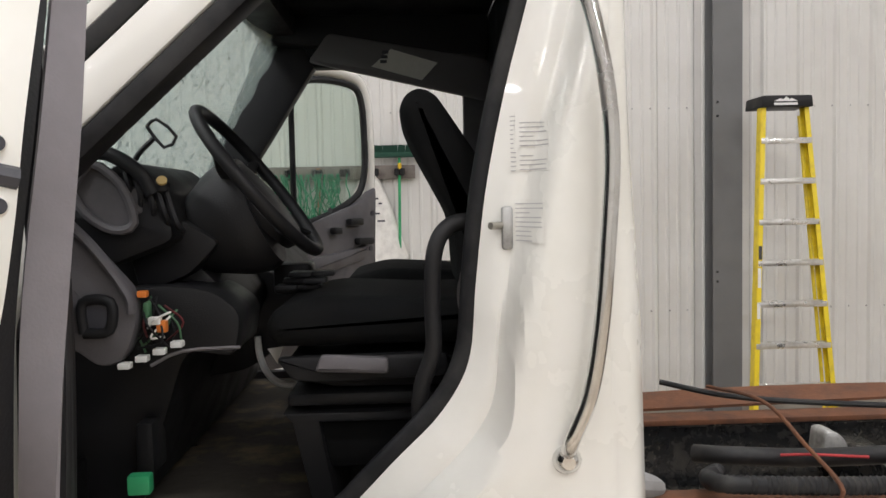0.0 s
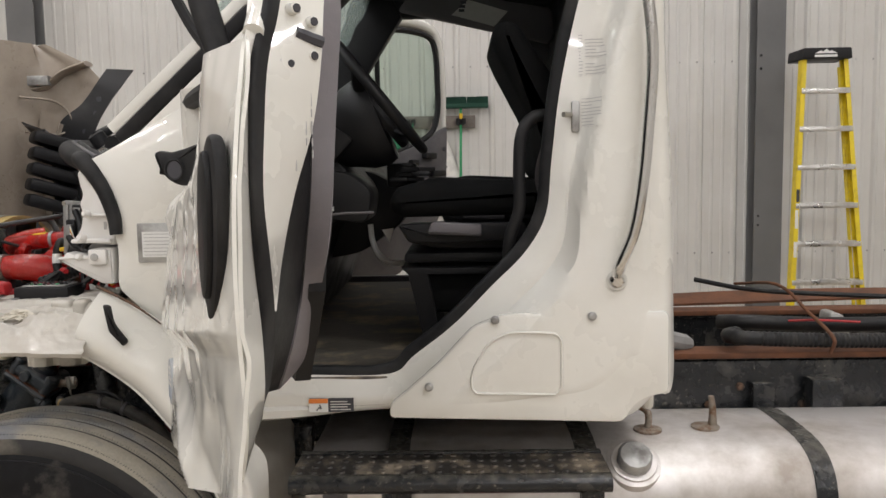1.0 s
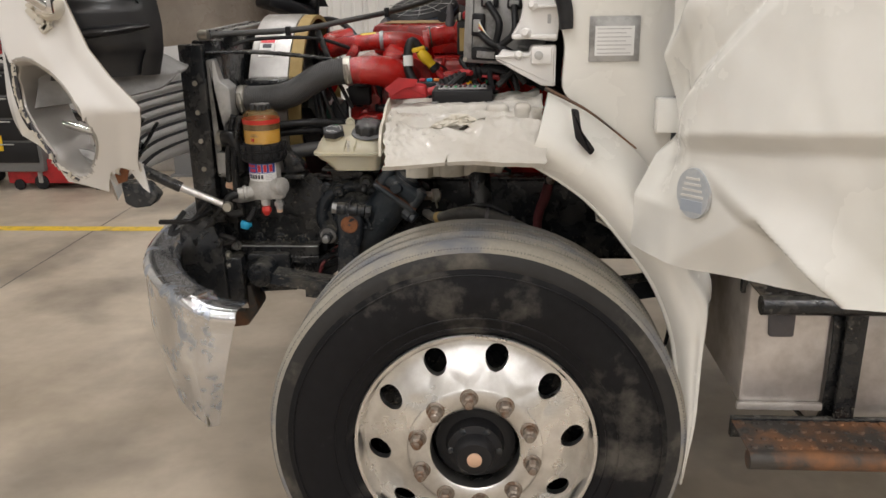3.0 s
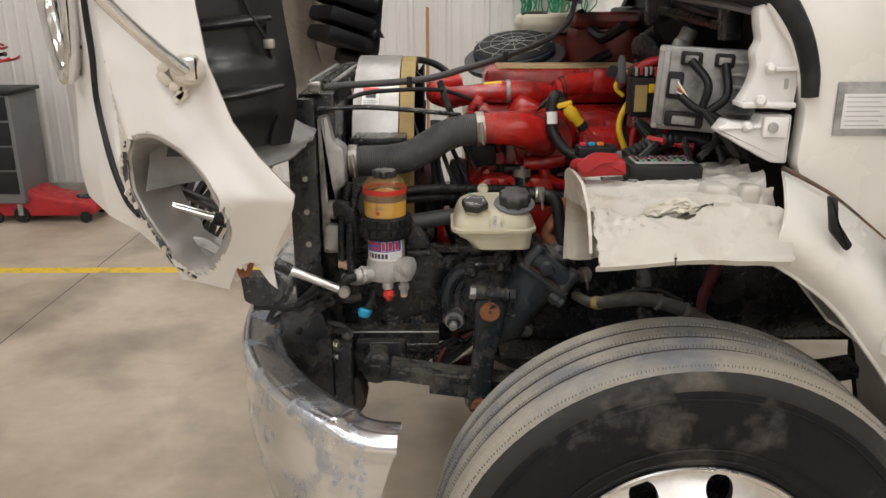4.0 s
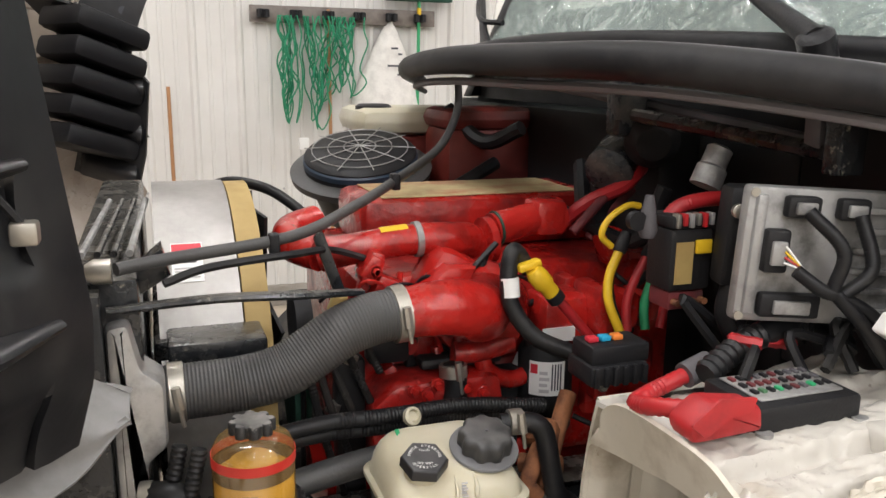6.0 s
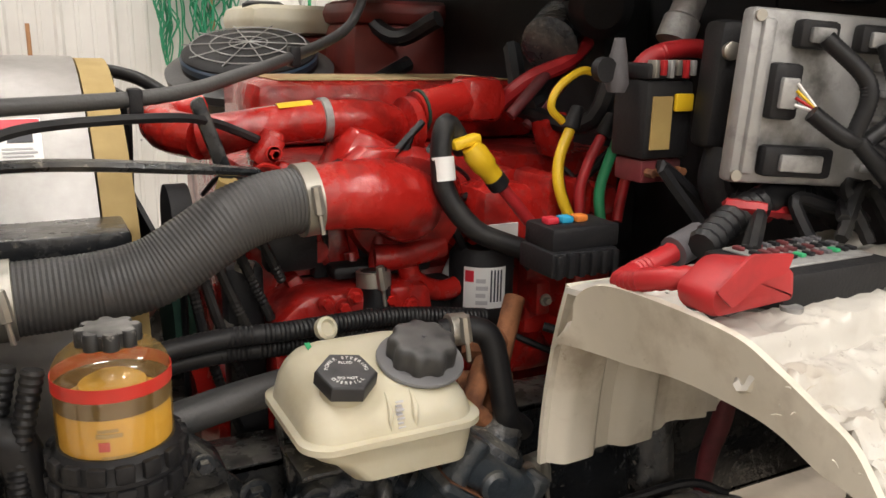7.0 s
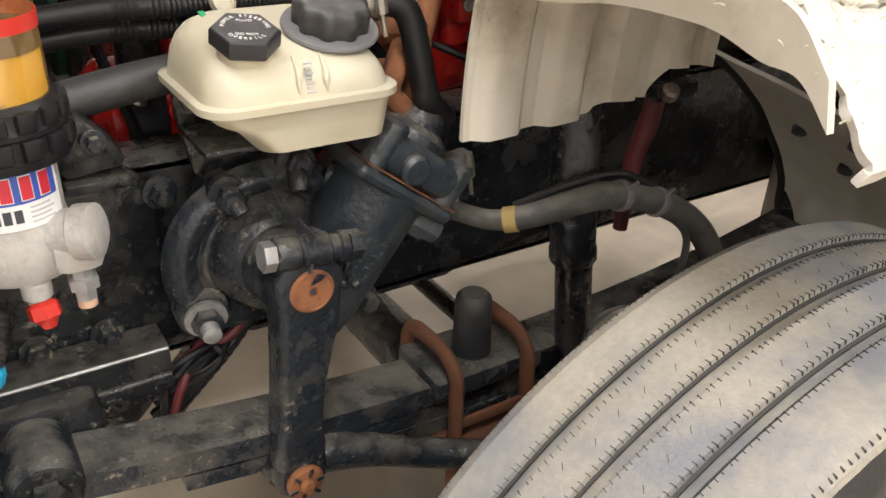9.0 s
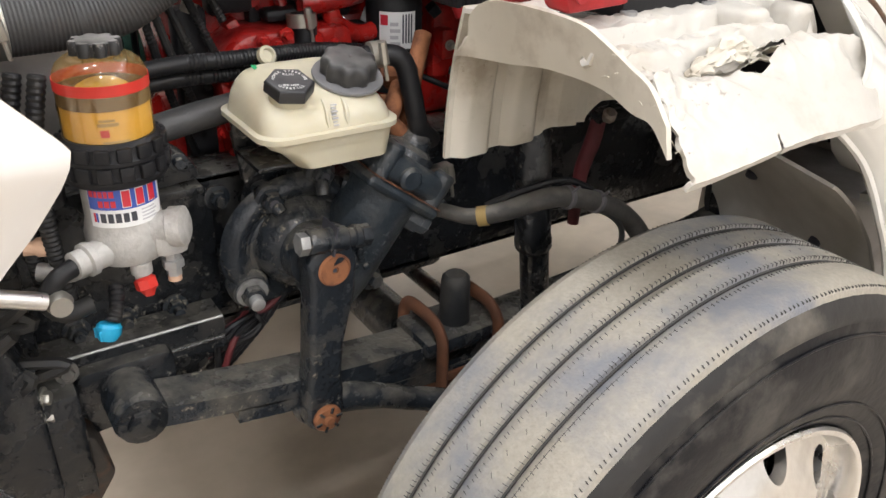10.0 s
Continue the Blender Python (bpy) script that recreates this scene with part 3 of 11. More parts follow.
# ---------------------------------------------------------------- step ladder
def step_ladder():
    """Eight-foot fibreglass step ladder, folded and leaning back on the wall."""
    t = thing("step_ladder", (2.9, 5.9, 0), "yellow fibreglass step ladder with aluminium steps leaning by the wall", "ladder")
    ztop, zlow = 2.52, 0.0
    y_at = lambda z: 5.78 + 0.30 * z / ztop
    xl = lambda z: 2.735 - 0.19 * (1 - z / ztop)
    xr = lambda z: 3.085 + 0.105 * (1 - z / ztop)
    for fx, s in ((xl, 1), (xr, -1)):
        bm = bmesh.new()
        a0, a1 = V(fx(zlow), y_at(zlow), zlow), V(fx(ztop), y_at(ztop), ztop - 0.06)
        for lo, hi in (((-0.004, -0.036), (0.004, 0.036)), ((0.0, -0.040), (s * 0.032, -0.034)), ((0.0, 0.034), (s * 0.032, 0.040))):
            ring = []
            for p in (a0, a1):
                ring.append([bm.verts.new(p + V(cx, cy, 0)) for cx, cy in ((lo[0], lo[1]), (hi[0], lo[1]), (hi[0], hi[1]), (lo[0], hi[1]))])
            ring_faces(bm, ring[0], ring[1])
            bm.faces.new(ring[0])
            bm.faces.new(ring[1][::-1])
        rail = part("side_rail", bm, LADYEL, t)
        for z0, z1 in ((0.88, 1.02), (1.08, 1.28), (1.34, 1.44)):
            if s > 0:
                c = V(fx((z0 + z1) / 2), y_at((z0 + z1) / 2) - 0.0415, 0)
                part("label", box((c.x + 0.004, c.y - 0.0005, z0), (c.x + 0.028, c.y + 0.001, z1)), PAPER if z0 < 1.3 else INK, rail)
        part("foot", box((fx(0) - 0.03, y_at(0) - 0.045, 0.0), (fx(0) + 0.03, y_at(0) + 0.045, 0.05), 0.006), DKPL, t)
        # rear frame rail
        part("rear_rail", tube([(fx(0) + s * 0.045, y_at(0) + 0.07, 0.0), (fx(2.4) + s * 0.03, y_at(2.4) + 0.07, 2.40)], 0.014, 8, 1), LADYEL, t)
    k = 0
    for i in range(8):
        z = 2.222 - 0.299 * i
        if z < 0.1:
            break
        c = y_at(z)
        bm = box((xl(z) + 0.004, c - 0.042, z - 0.035), (xr(z) - 0.004, c - 0.038, z + 0.004), 0.001)
        add_box(bm, (xl(z) + 0.004, c - 0.042, z), (xr(z) - 0.004, c + 0.042, z + 0.006), 0.001)
        for g in range(4):
            add_box(bm, (xl(z) + 0.006, c - 0.034 + 0.018 * g, z + 0.006), (xr(z) - 0.006, c - 0.028 + 0.018 * g, z + 0.009))
        part("step", bm, ALU, t)
        part("rung_brace", tube([(xl(z) + 0.03, y_at(z) + 0.07, z - 0.02), (xr(z) - 0.03, y_at(z) + 0.07, z - 0.02)], 0.010, 8), ALU, t)
    bm = prism(rounded([(2.715, 2.455), (3.105, 2.455), (3.095, 2.54), (2.725, 2.54)], 0.012), 0.30, xz(y_at(2.5) - 0.075), 0.006)
    top = part("top_cap", bm, DKPL, t, "black moulded top cap")
    yl = y_at(2.5) - 0.0765
    logo = prism([(2.81, 2.496), (2.855, 2.518), (2.875, 2.510), (2.90, 2.530), (2.925, 2.510), (2.94, 2.519), (2.985, 2.496)], 0.002, xz(yl))
    part("emblem", logo, PAPER, top, "white mountain shape")
    part("emblem", box((2.81, yl, 2.468), (2.985, yl + 0.002, 2.486)), PAPER, top, "white lettering bar")


step_ladder()


# ---------------------------------------------------------------- tool rail, ropes, broom and bag on the wall
def text_on(body, size, place, mat, parent, depth=0.0008, name="lettering"):
    cu = bpy.data.curves.new("lettering", "FONT")
    cu.body, cu.size, cu.extrude, cu.align_x, cu.align_y = body, size, depth, "CENTER", "CENTER"
    tmp = bpy.data.objects.new("lettering_curve", cu)
    scene.collection.objects.link(tmp)
    bpy.context.view_layer.update()
    me = bpy.data.meshes.new_from_object(tmp.evaluated_get(bpy.context.evaluated_depsgraph_get()))
    bpy.data.objects.remove(tmp)
    me.transform(place)
    me.materials.clear()
    me.materials.append(mat)
    ob = new(name, me)
    if parent is not None:
        ob.parent = parent
        if parent.type == "EMPTY":
            ob.matrix_parent_inverse = Matrix.Translation(parent.location).inverted()
    return ob


def facing(x, y, z, yaw=0.0, tilt=0.0):
    """Place for lettering that reads from the side of -y."""
    return Matrix.Translation((x, y, z)) @ Matrix.Rotation(radians(yaw), 4, "Z") @ Matrix.Rotation(radians(90 + tilt), 4, "X")


def tool_rail():
    t = thing("tool_rail", (-0.5, WALL_Y - 0.03, 1.93), "weathered tool rail board with spring grips on the wall", "tool rail")
    rail = part("board", box((-1.14, WALL_Y - 0.062, 2.005), (0.165, WALL_Y - 0.024, 2.115), 0.004), RAILW, t)
    for x in (-1.06, -0.84, -0.62, -0.40, -0.17, 0.04):
        bm = box((x - 0.035, WALL_Y - 0.10, 2.03), (x + 0.035, WALL_Y - 0.062, 2.09), 0.008)
        add_lathe(bm, [(0.018, 0), (0.018, 0.05)], (x - 0.025, WALL_Y - 0.11, 2.035), (0, 0, 1), 10)
        add_lathe(bm, [(0.018, 0), (0.018, 0.05)], (x + 0.025, WALL_Y - 0.11, 2.035), (0, 0, 1), 10)
        part("spring_grip", bm, DKPL, t)


def rope_bundle():
    rng = random.Random(4)
    t = thing("rope", (-0.7, WALL_Y - 0.1, 2.05), "tangled green rope hanging in loops from the tool rail", "rope")
    for cx, w, low, n in ((-0.90, 0.11, 1.32, 8), (-0.70, 0.17, 1.28, 10), (-0.50, 0.18, 1.48, 8)):
        for k in range(n):
            a, b = cx + rng.uniform(-0.6, 0.2) * w, cx + rng.uniform(-0.2, 0.9) * w
            zl = low + rng.uniform(0, 0.28)
            y = WALL_Y - 0.11 + rng.uniform(-0.05, 0.05)
            pts = [(a, y, 2.05)]
            for j in range(1, 6):
                f = j / 6
                pts.append((a + (b - a) * f * 0.4 + rng.uniform(-0.035, 0.035), y + rng.uniform(-0.02, 0.02), 2.05 + (zl - 2.05) * f))
            pts.append(((a + b) / 2, y, zl))
            for j in range(5, 0, -1):
                f = j / 6
                pts.append((b - (b - a) * f * 0.2 + rng.uniform(-0.04, 0.04), y + rng.uniform(-0.02, 0.02), 2.05 + (zl - 2.05) * f))
            pts.append((b, y, 2.05))
            part("loop", tube(pts, 0.0055, 6, 4), GREEN, t)
    part("plug", box((-0.845, WALL_Y - 0.13, 1.15), (-0.775, WALL_Y - 0.10, 1.23), 0.006), PAPER, t, "white plug end")


def wood_pole(x, z, name, label, low=0.0, y0=0.16):
    t = thing(name, (x, WALL_Y - y0, low), label, "handle")
    part("shaft", tube([(x, WALL_Y - y0, low), (x, WALL_Y - 0.085, z)], 0.0125, 12), WOOD, t)
    return t


def broom():
    t = thing("broom", (0.04, WALL_Y - 0.09, 1.2), "green push broom hung head up on the tool rail", "broom")
    part("handle", tube([(0.02, WALL_Y - 0.085, 0.85), (0.04, WALL_Y - 0.085, 2.20)], 0.012, 10), GREENPL, t)
    part("ferrule", lathe([(0.016, 0), (0.016, 0.05)], (0.04, WALL_Y - 0.085, 2.08), (0, 0, 1), 12), YELLOW, t)
    part("head", box((-0.20, WALL_Y - 0.12, 2.175), (0.28, WALL_Y - 0.05, 2.215), 0.006), DKGREEN, t)
    bm = bmesh.new()
    rng = random.Random(2)
    for i in range(60):
        for j in range(4):
            x, y = -0.19 + 0.465 * i / 59, WALL_Y - 0.112 + 0.018 * j
            add_lathe(bm, [(0.004, 0), (0.003, 0.06 + rng.uniform(-0.004, 0.004))], (x, y, 2.213), (rng.uniform(-0.1, 0.1), rng.uniform(-0.1, 0.1), 1), 4)
    part("bristles", bm, DKGREEN, t)


def hanging_bag():
    t = thing("bag", (-0.165, WALL_Y - 0.1, 1.5), "white woven plastic bag hanging from the tool rail", "bag")

    def fn(u, v):
        z = 2.03 - 0.66 * v
        w = 0.012 + 0.30 * v ** 0.8
        a = math.pi * (1 - u)
        fold = 0.012 * math.sin(9 * u + 3 * v) * v
        return (-0.165 + (w + fold) * math.cos(a) * (1.0 if u < 0.5 else 0.85), WALL_Y - 0.035 - (0.05 + 0.08 * v) * math.sin(a) - 0.5 * fold, z - 0.05 * math.sin(3.1 * u) * v)

    body = part("sack", sheet(fn, 26, 18, 0.003), [BAG, BAG], t)
    for dx, dz, w in ((-0.02, 1.84, 0.05), (0.03, 1.80, 0.03), (-0.05, 1.72, 0.09), (0.02, 1.66, 0.06)):
        part("print", box((-0.165 + dx, WALL_Y - 0.13 - (2.03 - dz) * 0.10, dz), (-0.165 + dx + w, WALL_Y - 0.127 - (2.03 - dz) * 0.10, dz + 0.014)), INK, body)


tool_rail()
rope_bundle()
broom()
hanging_bag()
wood_pole(-1.687, 1.575, "wooden_pole", "bare wooden pole leaning on the wall")
wood_pole(-0.615, 2.10, "wooden_pole", "wooden broom handle in the tool rail", 0.55, 0.10)


def floor_jack():
    t = thing("floor_jack", (-4.7, 6.2, 0), "red hydraulic floor jack parked by the wall", "jack")
    bm = prism(rounded([(-5.1, 0.05), (-4.3, 0.05), (-4.22, 0.09), (-4.25, 0.15), (-4.6, 0.20), (-4.75, 0.26), (-5.05, 0.28), (-5.1, 0.2)], 0.02), 0.30, xz(6.05), 0.012)
    body = part("body", bm, RED_PLASTIC, t)
    for x in (-5.0, -4.32):
        for y in (6.03, 6.34):
            part("wheel", lathe([(0.03, 0), (0.045, 0.004), (0.045, 0.03), (0.03, 0.034)], (x, y, 0.045), (0, 1, 0), 16), DKPL, t)
    part("saddle", lathe([(0.06, 0), (0.06, 0.03), (0.045, 0.045)], (-4.38, 6.2, 0.15), (0, 0, 1), 20), CAST, t)
    part("handle", tube([(-5.05, 6.2, 0.24), (-5.5, 6.2, 0.85)], 0.016, 10), RED_PLASTIC, t)


floor_jack()



# ---------------------------------------------------------------- tool cart by the far wall
def tool_cart():
    t = thing("tool_cart", (-5.05, 6.2, 0), "dark grey metal tool cart with tangled red hoses on top", "tool cart")
    part("body", box((-5.45, 6.0, 0.16), (-4.74, 6.42, 0.98), 0.015), COLUMN, t)
    part("worktop", box((-5.47, 5.98, 0.981), (-4.72, 6.44, 1.01), 0.006), DKPL, t)
    for k in range(4):
        d = part("drawer", box((-5.42, 5.988, 0.24 + 0.185 * k), (-4.77, 5.999, 0.41 + 0.185 * k), 0.004), DKPL, t)
        part("pull", tube([(-5.25, 5.975, 0.395 + 0.185 * k), (-4.95, 5.975, 0.395 + 0.185 * k)], 0.006, 8), GREYALU, d)
    part("tag", box((-5.12, 5.983, 0.34), (-5.05, 5.987, 0.47)), YELLOW, t, "yellow tag")
    for x in (-5.38, -4.81):
        for y in (6.06, 6.36):
            c = part("caster", lathe([(0.02, -0.018), (0.06, -0.018), (0.064, 0), (0.06, 0.018), (0.02, 0.018)], (x, y, 0.064), (0, 1, 0), 18), DKPL, t)
            part("fork", box((x - 0.02, y - 0.026, 0.06), (x + 0.02, y + 0.026, 0.16), 0.004), GREYALU, c)
    rng = random.Random(41)
    c = thing("hose_pile", (-4.95, 6.2, 1.01), "tangled red and black air hoses piled on the tool cart", "hose")
    for k in range(16):
        x, z = -5.05 + rng.uniform(-0.2, 0.15), 1.03 + rng.uniform(0, 0.08)
        r, a0 = rng.uniform(0.10, 0.2), rng.uniform(0, 6.28)
        pts = [(x + r * math.cos(a0 + 0.7 * q), 6.2 + 0.12 * math.sin(a0 + 0.7 * q) + rng.uniform(-0.02, 0.02), z + 0.022 * k + rng.uniform(-0.02, 0.03)) for q in range(9)]
        part("hose", tube(pts, 0.010, 7, 3), RED_PLASTIC if k % 3 else RUBBER, c)


tool_cart()


# white notice board on the wall
def wall_notice():
    n = thing("wall_notice", (1.77, 6.72, 1.5), "narrow white printed notice with a blue rim on the ribbed wall", "notice")
    part("panel", box((1.71, 6.700, 1.50), (1.83, 6.715, 2.13), 0.004), material("blue_notice_rim", (0.10, 0.19, 0.42), 0.4), n, "blue rim")
    part("sheet", box((1.718, 6.696, 1.51), (1.822, 6.6995, 2.12), 0.0), PAPER, n)
    for k in range(9):
        part("print", box((1.74 + 0.004 * (k % 2), 6.6935, 1.60 + 0.052 * k), (1.80, 6.6955, 1.632 + 0.052 * k)), material("blue_print", (0.12, 0.16, 0.30), 0.5) if k == 0 else bpy.data.materials["blue_print"], n)


wall_notice()


# ---------------------------------------------------------------- the truck
truck = thing("truck", (-0.4, 2.53, 0.0), "white medium-duty truck under repair, bonnet tilted open and driver door open", "truck")
CY = 2.53          # the truck's middle line


# ---- cab shell
def cab():
    """Side, back, roof, floor and far side of the cab."""
    pairs = [((-0.66, 1.10), (-0.66, 0.99)), ((-0.39, 1.10), (-0.42, 1.00)), ((-0.17, 1.10), (-0.16, 1.015)), ((-0.10, 1.15), (0.05, 1.010)), ((-0.01, 1.23), (0.25, 1.005)),
             ((0.09, 1.33), (0.42, 1.00)), ((0.18, 1.42), (0.50, 1.065)), ((0.235, 1.52), (0.537, 1.075)), ((0.25, 1.66), (0.537, 1.28)), ((0.27, 1.83), (0.528, 1.62)),
             ((0.305, 2.0), (0.512, 1.9)), ((0.345, 2.15), (0.505, 2.15)), ((0.40, 2.35), (0.495, 2.4)), ((0.41, 2.48), (0.47, 2.62))]
    pairs = [((a[0] + (0.014 if a[0] > -0.1 else 0), a[1]), (b[0] + (0.014 if b[0] > 0.1 else 0), b[1])) for a, b in pairs]
    inner = smooth_path([(a[0], a[1], 0) for a, b in pairs], 5)
    outer = smooth_path([(b[0], b[1], 0) for a, b in pairs], 5)
    n = len(inner) - 1

    def skin(u, v):
        k = u * n
        i = min(int(k), n - 1)
        f = k - i
        a, b = inner[i].lerp(inner[i + 1], f), outer[i].lerp(outer[i + 1], f)
        p = a.lerp(b, v)
        w = (a - b).length * v
        step = min(1, max(0, (w - 0.075) / 0.05))
        step = step * step * (3 - 2 * step)
        rear = max(0, (v - 0.86) / 0.14)
        y = 1.60 - 0.02 * min(1, w / 0.05) - 0.072 * step + 0.05 * rear * rear
        y += 0.007 * min(1, max(0, (v - 0.74) * 40)) * (1 if p.y < 2.2 else 0)
        return (p.x, y, p.y)

    body = part("cab_body", sheet(skin, 90, 26, 0.012), [WHITE, WHITE], truck, "glossy white cab side")
    # door opening rubber
    pts = [(p.x - 0.012, 1.612, p.y + 0.004) for p in inner[::3]]
    part("door_seal", tube(pts, 0.022, 10, 2), SEAL, body)
    # back, roof, floor, far side
    part("back_wall", box((0.495, 1.60, 0.99), (0.53, 3.52, 2.6), 0.02), WHITE, body)
    part("back_lining", box((0.46, 1.63, 1.0), (0.494, 3.49, 2.55), 0.01), DKPL, body)
    part("roof", prism(rounded([(-0.35, 2.58), (0.50, 2.60), (0.53, 2.68), (0.3, 2.74), (-0.2, 2.72), (-0.42, 2.62)], 0.05), 2.0, xz(1.53), 0.04), WHITE, body)
    part("headliner", box((-0.40, 1.62, 2.545), (0.46, 3.45, 2.575), 0.01), DKPL, body)
    part("cab_floor", box((-0.638, 1.62, 1.06), (0.46, 3.45, 1.095), 0.006), CABFLOOR, body, "dirty worn cab floor")
    part("firewall", box((-0.78, 2.03, 1.02), (-0.74, 3.45, 1.62), 0.006), DKPL, body)
    part("firewall", box((-0.78, 1.66, 1.20), (-0.74, 2.028, 1.62), 0.006), DKPL, body)
    part("foot_board", box((-0.66, 1.66, 1.07), (-0.64, 2.028, 1.225), 0.004), DKPL, body)
    part("foot_board", box((-0.738, 1.66, 1.205), (-0.662, 2.028, 1.225), 0.004), DKPL, body)
    # far side with its own door opening
    far = [(-0.72, 1.0), (0.53, 1.0), (0.53, 2.62), (0.36, 2.62), (0.36, 1.45), (0.20, 1.30), (0.0, 1.12), (-0.72, 1.12)]
    part("far_side", prism(far, 0.04, xz(3.47), 0.008), GREYPL, body)
    part("far_header", prism(rounded([(-0.52, 2.36), (0.42, 2.36), (0.42, 2.58), (-0.42, 2.58)], 0.03), 0.06, xz(3.44), 0.012), DKPL, body)
    part("far_pillar", prism([(-0.84, 1.62), (-0.72, 1.62), (-0.24, 2.36), (-0.34, 2.58), (-0.44, 2.5)], 0.07, xz(3.42), 0.015), DKPL, body)
    part("sill_plate", box((-0.62, 1.585, 1.075), (-0.17, 1.66, 1.10), 0.005), DIRTSTEP, body)
    # lower skirt panel with pressed field
    low = rounded([(0.537, 1.278), (0.13, 1.275), (0.05, 1.245), (-0.04, 1.150), (-0.115, 1.085), (-0.16, 1.05), (-0.165, 1.013), (0.425, 0.996), (0.452, 1.042), (0.49, 1.062), (0.537, 1.07)], 0.02)
    skirt = part("skirt_panel", prism(low, 0.03, xz(1.497), 0.007), WHITE, body)
    fld = rounded([(0.045, 1.075), (0.27, 1.070), (0.27, 1.225), (0.14, 1.23), (0.09, 1.205), (0.045, 1.13)], 0.03, 4)
    ring = [Vector((a, 1.496, b)) for a, b in fld]
    part("pressed_field", tube([*ring, ring[0]], 0.006, 8, 2, flat=0.6), WHITE, skirt)
    for x, z, y in ((0.105, 1.262, 1.494), (-0.062, 1.094, 1.494), (0.345, 1.268, 1.494)):
        part("fastener", lathe([(0.011, 0), (0.011, 0.005), (0.006, 0.009)], (x, y, z), (0, -1, 0), 14), GREYALU, skirt)
    # step warning decal on the sill
    d = part("decal", box((-0.378, 1.562, 1.012), (-0.262, 1.566, 1.048)), INK, body, "warning decal")
    part("decal_field", box((-0.378, 1.560, 1.012), (-0.328, 1.5615, 1.048)), PAPER, d)
    part("decal_band", box((-0.378, 1.5585, 1.036), (-0.328, 1.5595, 1.048)), ORANGE, d)
    part("decal_figure", tube([(-0.358, 1.559, 1.016), (-0.352, 1.559, 1.024), (-0.346, 1.559, 1.021), (-0.350, 1.559, 1.032)], 0.0018, 6, 2), INK, d)
    for k in range(4):
        part("print", box((-0.322, 1.5606, 1.017 + 0.007 * k), (-0.270 - 0.008 * (k % 2), 1.5616, 1.0195 + 0.007 * k)), FADED, d)
    # faded information labels on the pillar
    me = body.data
    shape = BVHTree.FromPolygons([v.co for v in me.vertices], [tuple(p.vertices) for p in me.polygons])

    def on_pillar(x, z, d):
        """Depth of the outer skin at x, z, less a small distance."""
        at = shape.ray_cast(Vector((x, 0.8, z)), Vector((0, 1, 0)))[0]
        return (at.y if at else 1.56) - d

    rng = random.Random(3)
    for x0, x1, z0, z1 in ((0.338, 0.385, 1.862, 1.900), (0.338, 0.388, 1.905, 1.955), (0.328, 0.372, 1.735, 1.812), (0.322, 0.332, 1.86, 1.97)):
        lab = part("label", sheet(lambda u, v: (x0 + (x1 - x0) * u, on_pillar(x0 + (x1 - x0) * u, z0 + (z1 - z0) * v, 0.0012), z0 + (z1 - z0) * v), 10, 6, 0.0008), [WHITE, WHITE], body, "faded printed label")
        for k in range(int((z1 - z0) / 0.0082)):
            w = (x1 - x0) * rng.choice((0.92, 0.85, 0.9, 0.5))
            zz = z0 + 0.003 + 0.0082 * k
            part("print", sheet(lambda u, v: (x0 + 0.002 + w * u, on_pillar(x0 + 0.002 + w * u, zz + 0.0017 * v, 0.0026), zz + 0.0017 * v), 8, 1, 0.0008), [PRINT, PRINT], lab)
    # door striker
    s = part("door_striker", box((0.305, 1.560, 1.722), (0.325, 1.580, 1.80), 0.005), GREYALU, body)
    part("striker_pin", tube([(0.315, 1.575, 1.766), (0.283, 1.550, 1.766)], 0.007, 10), ZINC, s)
    # polished grab rail on the corner
    pts = [(0.385, 1.53, 2.30), (0.40, 1.46, 2.24), (0.445, 1.455, 2.13), (0.472, 1.455, 2.0), (0.480, 1.455, 1.88), (0.472, 1.455, 1.74), (0.46, 1.455, 1.60), (0.44, 1.457, 1.48), (0.41, 1.465, 1.40), (0.405, 1.49, 1.365)]
    g = part("grab_rail", tube(pts, 0.014, 14, 6), CHROME, body, "polished tubular grab rail")
    part("rail_foot", lathe([(0.026, 0), (0.026, 0.015), (0.017, 0.03), (0.012, 0.034)], (0.405, 1.508, 1.355), (0, -1, 0), 16), CHROME, g)
    # black grab bar inside the opening
    pts = [(0.27, 1.66, 1.775), (0.215, 1.65, 1.765), (0.185, 1.64, 1.72), (0.178, 1.64, 1.62), (0.178, 1.64, 1.53), (0.155, 1.645, 1.46), (0.15, 1.66, 1.40), (0.17, 1.69, 1.375)]
    part("grab_bar", tube(pts, 0.0165, 12, 6), DKPL, body, "black rubber covered grab bar")
    # side glass of the rear corner, dark
    part("rear_trim", prism([(0.30, 1.5), (0.46, 1.5), (0.46, 2.5), (0.42, 2.5), (0.33, 2.0)], 0.05, xz(1.64), 0.01), DKPL, body)
    return body


body = cab()


